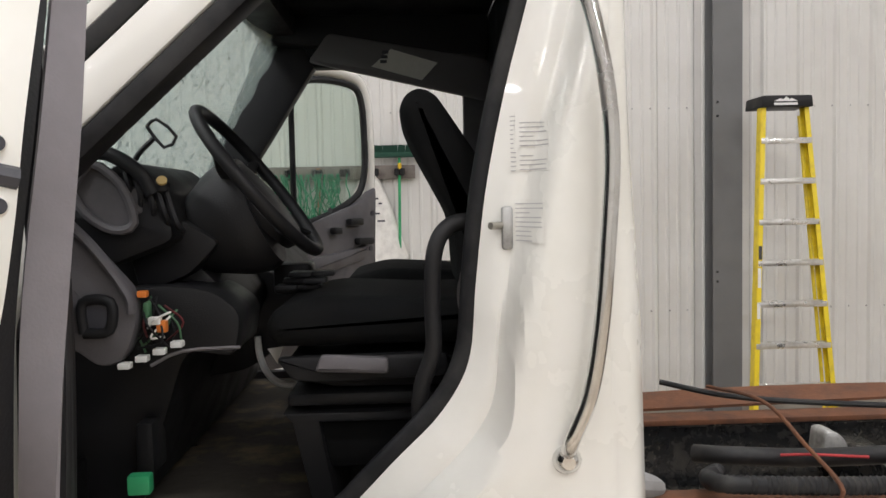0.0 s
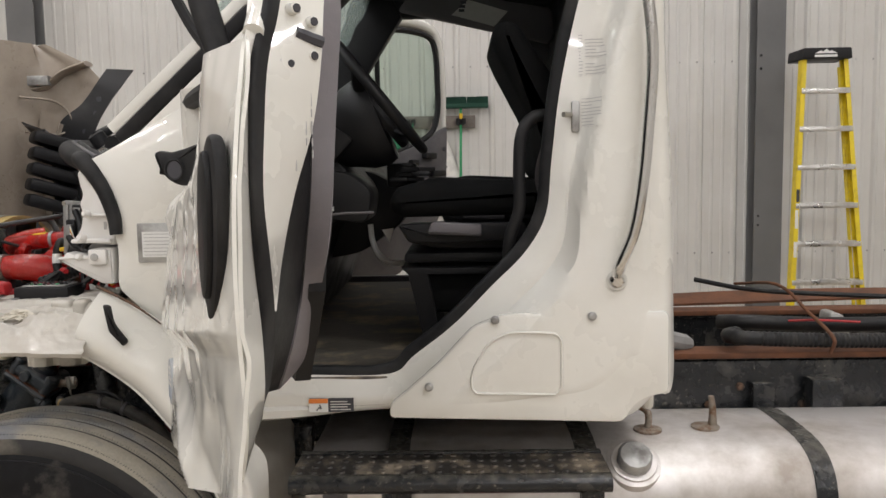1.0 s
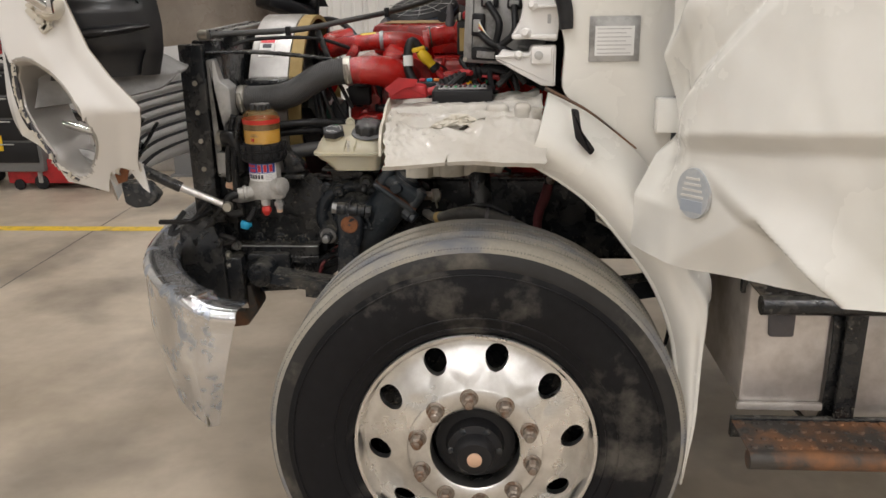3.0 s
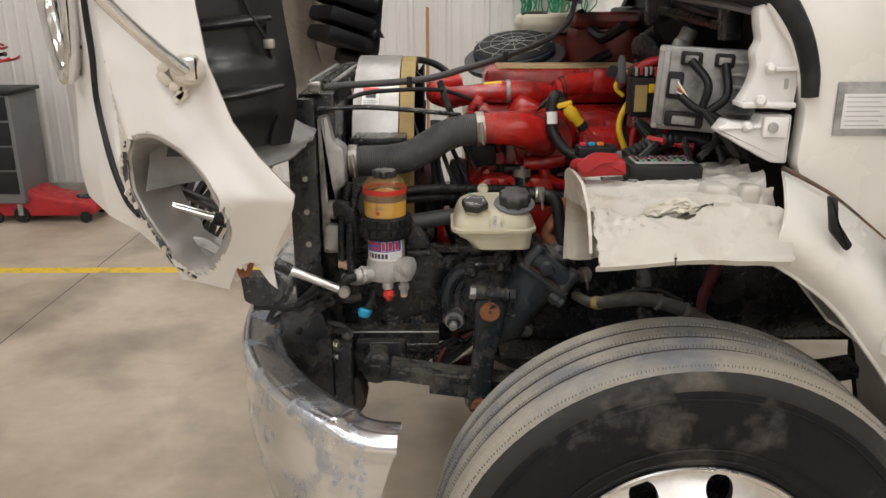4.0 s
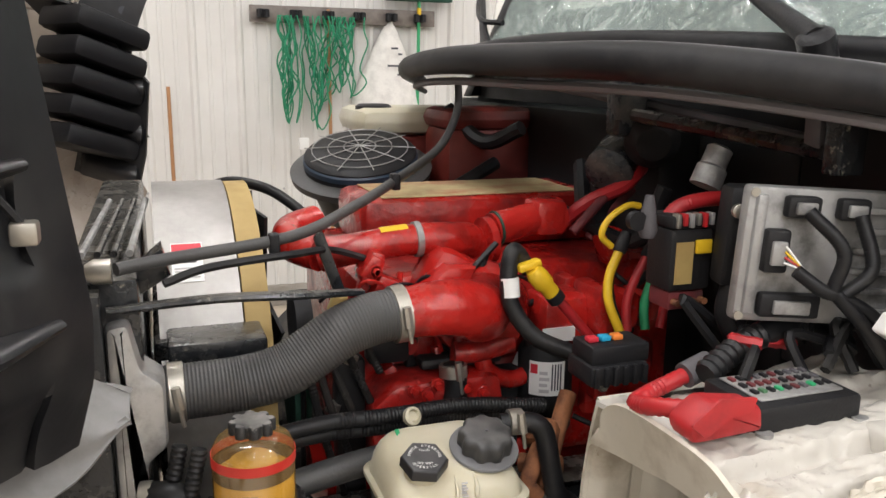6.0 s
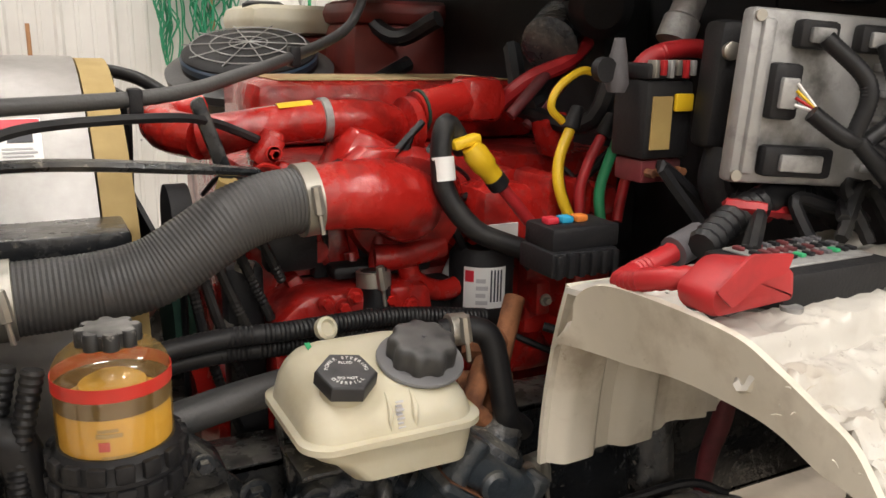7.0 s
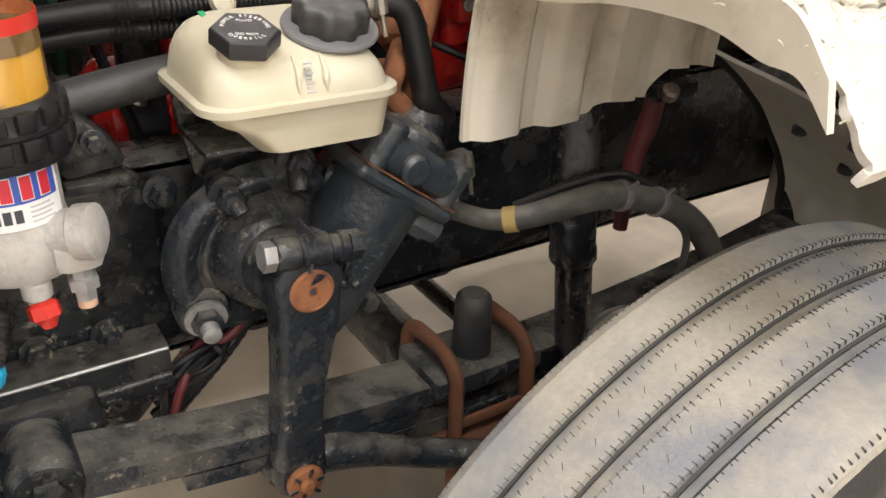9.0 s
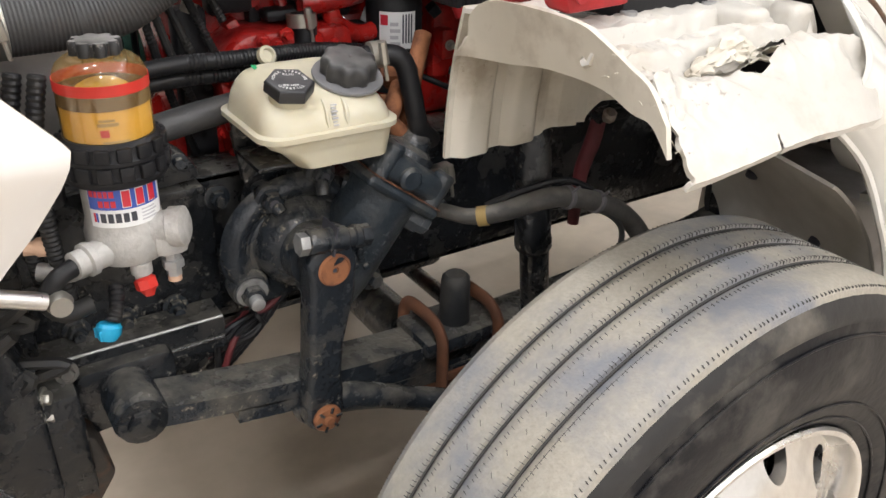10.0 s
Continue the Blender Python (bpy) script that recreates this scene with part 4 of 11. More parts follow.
def front_pillar():
    """Windscreen pillar of the driver side with seal and gasket."""
    a, b = V(-0.80, 1.59, 1.66), V(0.06, 1.62, 2.44)

    def bar(off0, off1, y0, y1, mat, name, bev=0.008):
        d = (b - a).normalized()
        up = V(-d.z, 0, d.x)
        t = bmesh.new()
        add_box(t, (0, off0, y0), ((b - a).length + 0.1, off1, y1), bev)
        m = Matrix(((d.x, up.x, 0, a.x), (0, 0, 1, 0), (d.z, up.z, 0, a.z), (0, 0, 0, 1)))
        bmesh.ops.transform(t, matrix=m, verts=t.verts)
        return part(name, t, mat, body)

    bar(-0.015, 0.065, 1.597, 1.68, WHITE, "front_pillar")
    bar(-0.055, -0.016, 1.60, 1.68, SEAL, "pillar_seal")
    bar(0.066, 0.105, 1.60, 1.68, SEAL, "screen_gasket")
    bar(0.106, 0.14, 1.61, 1.65, WHITE, "screen_edge")
    # windscreen, covered by crinkled film
    rng = random.Random(7)

    def fn(u, v):
        y = 1.66 + 1.78 * u
        bow = -0.10 * (1 - (2 * u - 1) ** 2)
        x, z = -0.84 + 0.50 * v + bow, 1.66 + 0.84 * v
        f = 0.010 * noise.noise(Vector((y * 9, v * 12, 3.0)))
        return (x - f, y, z + f)

    w = part("windscreen", sheet(fn, 60, 36, 0.004), [FILM, FILM], body, "windscreen under crinkled clear film", 60)
    w.visible_shadow = False
    part("screen_header", box((-0.46, 1.66, 2.47), (-0.30, 3.45, 2.60), 0.02), DKPL, body)


front_pillar()


def cowl():
    """Cowl side, black cowl top and the hood seal in front of the windscreen."""
    out = rounded([(-0.875, 1.34), (-0.745, 1.22), (-0.68, 1.05), (-0.62, 1.0), (-0.60, 1.60), (-0.52, 1.74), (-0.47, 1.92), (-0.52, 1.945), (-0.66, 1.82), (-0.90, 1.69), (-0.97, 1.66), (-0.90, 1.56), (-0.868, 1.45)], 0.025)
    side = part("cowl_side", prism(out, 0.05, xz(1.59), 0.004), WHITE, truck, "white cowl side with a riveted plate")
    p = part("data_plate", box((-0.815, 1.584, 1.408), (-0.70, 1.589, 1.51), 0.002), GREYALU, side, "small aluminium data plate")
    part("plate_paper", box((-0.802, 1.5825, 1.422), (-0.713, 1.5838, 1.488)), PAPER, p)
    for k in range(7):
        part("print", box((-0.797, 1.5815, 1.427 + 0.009 * k), (-0.72 - 0.012 * (k % 2), 1.5823, 1.4285 + 0.009 * k)), PRINT, p)
    # black hood seal strip down the cowl edge
    pts = [(-0.98, 1.64, 1.68), (-0.945, 1.60, 1.668), (-0.900, 1.588, 1.605), (-0.874, 1.585, 1.535), (-0.868, 1.583, 1.482)]
    part("hood_seal", tube(pts, [0.022, 0.024, 0.020, 0.018, 0.016], 10, 6), SEAL, side)
    # bracket ears in front of the cowl side
    # moulded inner panel: flange with a hole and ledge, then a hooked bracket with a bolt boss
    pan = part("inner_panel", prism(rounded([(-0.88, 1.675), (-0.935, 1.672), (-0.975, 1.645), (-0.970, 1.61), (-0.962, 1.585), (-0.974, 1.563), (-0.966, 1.535), (-0.973, 1.50), (-0.99, 1.470), (-0.98, 1.462), (-0.885, 1.452), (-0.875, 1.60)], 0.010), 0.045, xz(1.607), 0.008), WHITE_HOOD, side, "off-white moulded inner panel")
    part("ledge", box((-0.992, 1.588, 1.460), (-0.888, 1.650, 1.471), 0.004), WHITE_HOOD, pan)
    part("ledge", box((-0.950, 1.592, 1.529), (-0.888, 1.615, 1.537), 0.003), WHITE_HOOD, pan)
    part("panel_slot", prism(rounded([(-0.910, 1.515), (-0.902, 1.515), (-0.902, 1.494), (-0.910, 1.494)], 0.003), 0.002, xz(1.6055)), GREYALU, pan)
    part("clip", lathe([(0.011, 0), (0.010, 0.012), (0.006, 0.018)], (-0.944, 1.594, 1.535), (-0.3, -1, 0.2), 14), WHITE_HOOD, pan)
    part("clip", lathe([(0.012, 0), (0.011, 0.012), (0.007, 0.018)], (-0.958, 1.590, 1.474), (-0.3, -1, 0.2), 14), WHITE_HOOD, pan)
    hook = part("bracket", prism(rounded([(-1.030, 1.413), (-1.012, 1.436), (-0.995, 1.431), (-0.952, 1.428), (-0.946, 1.445), (-0.888, 1.446), (-0.888, 1.350), (-0.92, 1.352), (-0.98, 1.384)], 0.005), 0.055, xz(1.600), 0.006), WHITE_HOOD, side, "off-white hooked bracket")
    part("bracket_boss", box((-0.947, 1.585, 1.404), (-0.900, 1.602, 1.444), 0.004), WHITE_HOOD, hook)
    part("boss_hole", lathe([(0.010, 0.0), (0.010, 0.003), (0.006, 0.004)], (-0.930, 1.585, 1.424), (0, -1, 0), 16), GREYALU, hook)
    part("clip", lathe([(0.011, 0), (0.010, 0.010), (0.006, 0.015)], (-0.976, 1.599, 1.424), (0, -1, 0.2), 12), WHITE_HOOD, hook)
    part("bracket_rib", tube([(-1.03, 1.598, 1.420), (-0.99, 1.598, 1.422), (-0.95, 1.598, 1.423)], 0.004, 8, 3), WHITE_HOOD, hook)

    def top(u, v):
        y = 1.62 + 1.85 * u
        bow = 1 - (2 * u - 1) ** 2
        return (-0.80 - 0.30 * bow - 0.12 * v, y, 1.70 + 0.05 * bow - 0.03 * v + 0.015 * math.sin(3.1 * v))

    ct = part("cowl_top", sheet(top, 40, 6, 0.02), [WHITE, WHITE], truck, "white cowl top under the windscreen")
    pts = [(-0.93, 1.60, 1.66), (-1.03, 1.72, 1.69), (-1.15, 1.95, 1.715), (-1.21, 2.25, 1.72), (-1.23, 2.6, 1.72), (-1.19, 2.95, 1.705), (-1.05, 3.3, 1.68)]
    part("cowl_seal", tube(pts, [0.024, 0.029, 0.029, 0.028, 0.027, 0.026, 0.024], 14, 8), SEAL, ct, "thick black rubber hood seal")
    part("seal_lip", tube([(a + 0.030, b + 0.01, c + 0.016) for a, b, c in pts], 0.013, 10, 8), SEAL, ct)
    part("seal_dust", tube([(a + 0.012, b + 0.004, c + 0.0225) for a, b, c in pts], 0.007, 8, 8), GREYPL, ct)

    def screen_base(u, v):
        y = 1.64 + 1.8 * u
        bow = 1 - (2 * u - 1) ** 2
        return (-0.74 - 0.14 * bow - 0.14 * v, y, 1.735 + 0.04 * bow - 0.02 * v)

    part("screen_base", sheet(screen_base, 30, 4, 0.02), [DKPL, DKPL], ct)
    edge = [V(*screen_base(k / 12, 1.0)) + V(-0.01, 0, 0.004) for k in range(13)]
    part("screen_seal", tube(edge, 0.020, 10, 3), SEAL, ct, "black rubber along the windscreen foot")
    part("cowl_flange", tube([(a + 0.02, b, c - 0.040) for a, b, c in pts], 0.008, 8, 6), LTGREY, ct)
    part("wiper_linkage", tube([(-0.95, 2.745, 1.680), (-0.95, 2.3, 1.648), (-0.95, 1.854, 1.612)], 0.011, 8, 3), GREYPL, ct, "wiper linkage rod")
    part("linkage_bracket", prism(rounded([(-0.975, 1.70), (-0.94, 1.70), (-0.935, 1.60), (-0.97, 1.60)], 0.012), 0.03, xz(1.82), 0.004), GREYPL, ct)
    part("wiper_motor", lathe([(0.045, 0), (0.05, 0.01), (0.05, 0.08), (0.03, 0.10)], (-0.93, 2.28, 1.60), (-0.4, -0.8, -0.2), 18), DKPL, ct)
    # firewall face behind the engine and its dark recess
    part("engine_wall", box((-0.80, 2.03, 1.0), (-0.785, 3.45, 1.70), 0.004), DKPL, truck)
    part("engine_wall", box((-0.80, 1.66, 1.22), (-0.785, 2.028, 1.70), 0.004), DKPL, truck)
    # wipers
    for a, b, c in ((V(-1.005, 1.81, 1.745), V(-0.95, 2.05, 1.845), V(-0.88, 2.30, 1.94)), (V(-0.98, 2.95, 1.75), V(-0.93, 3.1, 1.83), V(-0.85, 3.3, 1.93))):
        w = part("wiper", tube([a, a.lerp(b, 0.5), b, c], [0.017, 0.013, 0.010, 0.007], 10, 5), DKPL, truck, "wiper arm resting on the windscreen")
        part("pivot", lathe([(0.024, -0.03), (0.024, 0.006), (0.016, 0.012)], a, (-0.5, -0.2, 0.8), 14), DKPL, w)
        part("blade", tube([b + V(0.015, -0.10, -0.005), b + V(0.0, 0.02, 0.012), c + V(0.01, 0.05, 0.0)], 0.008, 6), DKPL, w)
    return side


cowl()


# ---- driver door, swung open
HINGE, DD, DN = Vector((-0.66, 1.50, 0)), Vector((0.375, -0.927, 0)), Vector((-0.927, -0.375, 0))


def door_at(s, n, z):
    p = HINGE + DD * s + DN * n
    return (p.x, p.y, z)


def driver_door():
    low = [(0.0, 1.00), (0.20, 1.00), (0.34, 1.02), (0.55, 1.055), (0.80, 1.115), (0.90, 1.12), (0.985, 1.125), (1.02, 1.16)]
    smax = lambda z: at_list([(1.10, 1.0), (1.20, 0.998), (1.33, 0.985), (1.45, 0.977), (1.60, 0.965), (1.70, 0.945), (1.80, 0.897), (1.86, 0.85)], z)[0]

    def ridge(d, up, down):
        return max(0.0, 1 - (d / up if d > 0 else -d / down))

    def skin(u, v):
        s = 1.02 * u
        zl = at_list(low, s)[0]
        z = zl + (1.83 - zl) * v
        s = s * smax(z) / 1.02
        g = min(1, s / 0.20)
        n = 0.056 - 0.076 * u ** 1.8 - 0.075 * (1 - g * g * (3 - 2 * g)) * min(1, max(0, (z - 1.12) * 8))
        # pressed ridge along the door, diagonal fold from the hinge, crushed hem
        n += 0.030 * ridge(z - 1.26 - 0.155 * s, 0.24, 0.035) * min(1, max(0, (s - 0.02) * 3.0)) * (1 - 0.75 * u ** 3)
        fold = (z - 1.26) - 0.85 * s
        n -= 0.034 * ridge(fold, 0.16, 0.05) * min(1, max(0, 1.1 - s * 1.6))
        n += 0.018 * ridge(fold - 0.17, 0.05, 0.10) * min(1, max(0, 1.0 - s * 1.6))
        # three-cornered dent above the hem
        d1, d2 = (s - 0.17) - (z - 1.012) * 1.44, (0.604 - s) - (z - 1.086) * 2.37
        n -= 0.038 * min(1, max(0, min(d1 * 7, d2 * 9, (1.19 - z) * 14)))
        n += 0.030 * ridge(d2, 0.10, 0.22) * min(1, max(0, (1.24 - z) * 8))
        # crushed upper front corner
        ease = lambda q: min(1, max(0, q)) ** 2 * (3 - 2 * min(1, max(0, q)))
        n -= 0.085 * ease((s - 0.06) / 0.14) * (1 - ease((s - 0.38) / 0.34)) * ease((z - 1.50 - 0.15 * s) / 0.12)
        # turned-out lower corner
        n += 0.030 * min(1, max(0, (s - 0.78) * 5)) * min(1, max(0, (1.36 - z) * 4))
        n += 0.007 * noise.noise(Vector((s * 6, z * 7, 1.0))) * (1 - v) + 0.0025 * noise.noise(Vector((s * 17, z * 15, 5.0)))
        n -= 0.034 * u ** 4 * ease((z - 1.58) / 0.30)
        return door_at(s, n, z)

    door = part("driver_door", sheet(skin, 130, 110, 0.006), [WHITE, WHITE], truck, "open driver door with a crumpled white skin", 60)
    # shut side: flange, black seal, painted face, dark recess and grey trim, rounding the lower corner
    hem = [(0.6, -0.11, 2.1), (0.8, -0.066, 1.9), (0.895, -0.045, 1.8), (0.945, -0.028, 1.7), (0.965, -0.018, 1.6), (0.975, -0.014, 1.5), (0.978, -0.015, 1.42), (0.98, -0.018, 1.35), (0.985, -0.02, 1.29), (0.97, -0.015, 1.22), (0.9, -0.01, 1.18), (0.5, 0, 1.12)]
    seal_a = [(0.72, -0.125, 2.1), (0.83, -0.086, 1.9), (0.865, -0.058, 1.8), (0.885, -0.048, 1.7), (0.9, -0.044, 1.6), (0.885, -0.049, 1.5), (0.878, -0.056, 1.42), (0.872, -0.06, 1.35), (0.862, -0.06, 1.29), (0.83, -0.055, 1.235), (0.76, -0.05, 1.215), (0.4, -0.06, 1.2)]
    seal_b = [(0.71, -0.155, 2.1), (0.81, -0.115, 1.9), (0.85, -0.086, 1.8), (0.875, -0.073, 1.7), (0.897, -0.065, 1.6), (0.88, -0.074, 1.5), (0.85, -0.082, 1.42), (0.805, -0.086, 1.35), (0.75, -0.089, 1.3), (0.7, -0.091, 1.26), (0.62, -0.092, 1.235), (0.3, -0.095, 1.22)]
    face_b = [(0.72, -0.215, 2.1), (0.79, -0.187, 1.9), (0.81, -0.175, 1.8), (0.815, -0.157, 1.7), (0.82, -0.125, 1.6), (0.82, -0.102, 1.5), (0.848, -0.085, 1.42)]
    trim_a = [(0.69, -0.215, 2.06), (0.735, -0.197, 1.9), (0.747, -0.183, 1.8), (0.752, -0.171, 1.7), (0.75, -0.165, 1.6), (0.722, -0.159, 1.5), (0.695, -0.155, 1.42), (0.69, -0.142, 1.35), (0.675, -0.131, 1.3), (0.635, -0.125, 1.255), (0.58, -0.12, 1.225), (0.3, -0.115, 1.21)]
    trim_b = [(0.67, -0.245, 2.06), (0.72, -0.232, 1.9), (0.735, -0.221, 1.8), (0.748, -0.21, 1.7), (0.763, -0.199, 1.6), (0.745, -0.191, 1.5), (0.685, -0.189, 1.42), (0.625, -0.187, 1.35), (0.59, -0.184, 1.3), (0.56, -0.172, 1.26), (0.5, -0.16, 1.235), (0.2, -0.15, 1.22)]
    at = lambda pts, dn=0.0: [door_at(a, b + dn, c) for a, b, c in pts]
    strip(at(hem), at(seal_a), door, "shut_flange", [WHITE, WHITE], "white painted hem flange", 70)
    strip(at(seal_a), at(seal_b), door, "edge_seal", [SEAL, SEAL], "black rubber door seal", 70, 0.012)
    strip(at(seal_b[:7]), at(face_b), door, "shut_face", [WHITE, WHITE], "glossy white shut face", 60)
    # Shallow black sheet for the door pocket, its darkness put into the colour.
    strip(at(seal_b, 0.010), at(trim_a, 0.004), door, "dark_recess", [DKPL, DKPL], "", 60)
    strip(at(trim_a), at(trim_b), door, "trim_edge", [TRIMGREY, TRIMGREY], "grey trim edge", 70)

    def trim(u, v):
        a = 0.04 + 0.66 * u
        low_z = 1.225 + max(0, u - 0.75) * 0.8
        return door_at(a, -0.165 - 0.012 * math.sin(3.1 * v), low_z + (2.0 - low_z) * v)

    part("inner_trim", sheet(trim, 20, 20, 0.03), [DKPL, DKPL], door)
    jamb = [(0.0, 0.846, -0.083), (1.0, 0.807, -0.177)]
    for z, k, r in ((1.868, 0.86, 0.007), (1.885, 0.55, 0.007), (1.80, 0.42, 0.006), (1.815, 0.85, 0.007)):
        s, n = at_list(jamb, k)
        c = V(*door_at(s, n, z))
        a = V(*door_at(s + 0.93, n - 0.37, z)) - c
        c = c + a.normalized() * 0.001
        h = part("screw_hole", lathe([(r * 1.35, -0.02), (r * 1.3, 0.001), (r, 0.002)], c, a, 16), WHITE, door)
        part("hole", lathe([(r, 0.003), (r * 0.9, 0.0045)], c, a, 14), INK, h)
    s, n = at_list(jamb, 0.85)
    c = V(*door_at(s, n, 1.842))
    a = V(*door_at(s + 0.93, n - 0.37, 1.842)) - c
    c = c + a.normalized() * -0.004
    part("latch_slot", tube([c + V(0.014, 0.011, -0.004), c, c - V(0.022, 0.016, -0.008)], 0.0105, 8, 3), INK, door)
    # columns of small print up the shut face
    rng = random.Random(23)
    for k in range(5):
        kk = 0.24 + 0.105 * k + (0.10 if k > 2 else 0)
        s, n = at_list(jamb, kk)
        zz = 1.635 + 0.02 * (k % 2) + (0.0 if k < 3 else 0.02)
        while zz < 1.79 - 0.012 * k:
            ln = rng.uniform(0.008, 0.024)
            ca = V(*door_at(s + 0.0026, n - 0.0011, zz))
            part("print", tube([ca, V(*door_at(s + 0.0026, n - 0.0011, zz + ln))], 0.0013, 5, 1), PALEPRINT, door)
            zz += ln + rng.uniform(0.004, 0.009)
    # upright oval handle
    oval = []
    for k in range(32):
        a = 2 * math.pi * k / 32
        oval.append((0.852 + 0.070 * math.cos(a) * (1 + 0.10 * math.sin(a)) + 0.028 * math.sin(a), 1.548 + 0.142 * math.sin(a)))
    place = Matrix(((DD.x, 0, DN.x, HINGE.x), (DD.y, 0, DN.y, HINGE.y), (0, 1, 0, 0), (0, 0, 0, 1))) @ Matrix.Rotation(radians(4.5), 4, "Y")
    place0 = Matrix(((DD.x, 0, DN.x, HINGE.x), (DD.y, 0, DN.y, HINGE.y), (0, 1, 0, 0), (0, 0, 0, 1)))
    h = part("door_handle", prism(oval, 0.022, place @ Matrix.Translation((0, 0, 0.058)), 0.008), SEAL, door, "upright oval black door handle")
    inner = [((a - 0.852) * 0.60 + 0.858, (b - 1.548) * 0.78 + 1.556) for a, b in oval]
    part("grip", prism(inner, 0.016, place @ Matrix.Translation((0, 0, 0.074)), 0.006), DKPL, h)
    # black triangular bracket of the missing mirror, with its cable hole
    sock = part("mirror_socket", prism(rounded([(-0.637, 1.68), (-0.624, 1.686), (-0.602, 1.681), (-0.569, 1.689), (-0.537, 1.701), (-0.534, 1.695), (-0.535, 1.662), (-0.546, 1.631), (-0.57, 1.609), (-0.583, 1.61), (-0.598, 1.616), (-0.613, 1.632), (-0.629, 1.635), (-0.626, 1.647), (-0.633, 1.664)], 0.006), 0.045, xz(1.255), 0.007), SEAL, door, "black rubber mirror socket")
    part("socket_hole", prism([(-0.592 + 0.017 * math.cos(k * 0.4488), 1.644 + 0.020 * math.sin(k * 0.4488)) for k in range(14)], 0.002, xz(1.2535)), INK, sock)
    part("hole_lip", tube([(-0.592 + 0.019 * math.cos(k * 0.4488), 1.254, 1.644 + 0.022 * math.sin(k * 0.4488)) for k in range(15)], 0.0035, 6, 2), SEAL, sock)
    # round sticker
    c0 = V(*skin(0.222, 0.205))
    eu, ev = (V(*skin(0.262, 0.205)) - V(*skin(0.182, 0.205))).normalized(), (V(*skin(0.222, 0.245)) - V(*skin(0.222, 0.165))).normalized()
    en = eu.cross(ev).normalized()
    if en.dot(DN) < 0:
        en = -en
    c0 = c0 + en * 0.006
    em = part("emblem", lathe([(0.052, -0.004), (0.051, 0.002)], c0, en, 36), material("faded_sticker", (0.50, 0.515, 0.52), 0.4, 0, (40, 0.05), (30, (0.38, 0.41, 0.44), 0.4, 0.2)), door, "round faded blue and white sticker")
    lie = Matrix(((eu.x, ev.x, en.x, c0.x), (eu.y, ev.y, en.y, c0.y), (eu.z, ev.z, en.z, c0.z), (0, 0, 0, 1)))
    part("emblem_band", box((-0.034, -0.038, 0.002), (0.034, -0.014, 0.0032), 0, lie), material("faded_blue", (0.36, 0.40, 0.46), 0.45), em)
    for k in range(4):
        part("print", box((-0.036 + 0.004 * k, -0.008 + 0.012 * k, 0.002), (0.034 - 0.005 * k, -0.003 + 0.012 * k, 0.0030), 0, lie), FADED, em)
    # window frame, front corner with its doubled black seal
    part("window_frame", tube([door_at(s, n, z) for s, n, z in ((0.855, -0.065, 1.84), (0.79, -0.085, 1.9), (0.71, -0.10, 2.0), (0.62, -0.12, 2.1), (0.46, -0.14, 2.45))], 0.016, 10, 6), WHITE, door)
    part("window_seal", tube([door_at(s, n, z) for s, n, z in ((0.60, -0.05, 1.80), (0.555, -0.045, 1.835), (0.47, 0.0, 1.92), (0.40, 0.045, 2.05), (0.36, 0.07, 2.2))], 0.011, 8, 6), SEAL, door)
    part("window_seal", tube([door_at(s, n, z) for s, n, z in ((0.60, -0.055, 1.80), (0.56, -0.045, 1.85), (0.52, -0.022, 1.95), (0.49, -0.01, 2.05), (0.47, 0.0, 2.25))], 0.026, 10, 6), SEAL, door)
    part("belt_seal", tube([door_at(0.06, -0.02, 1.80), door_at(0.30, -0.03, 1.80), door_at(0.60, -0.05, 1.795)], 0.02, 8, 4), SEAL, door)
    part("hinge", box((-0.66, 1.53, 1.25), (-0.60, 1.58, 1.33), 0.006), WHITE, door)
    part("hinge", box((-0.66, 1.53, 1.60), (-0.60, 1.58, 1.68), 0.006), WHITE, door)
    return door


driver_door()


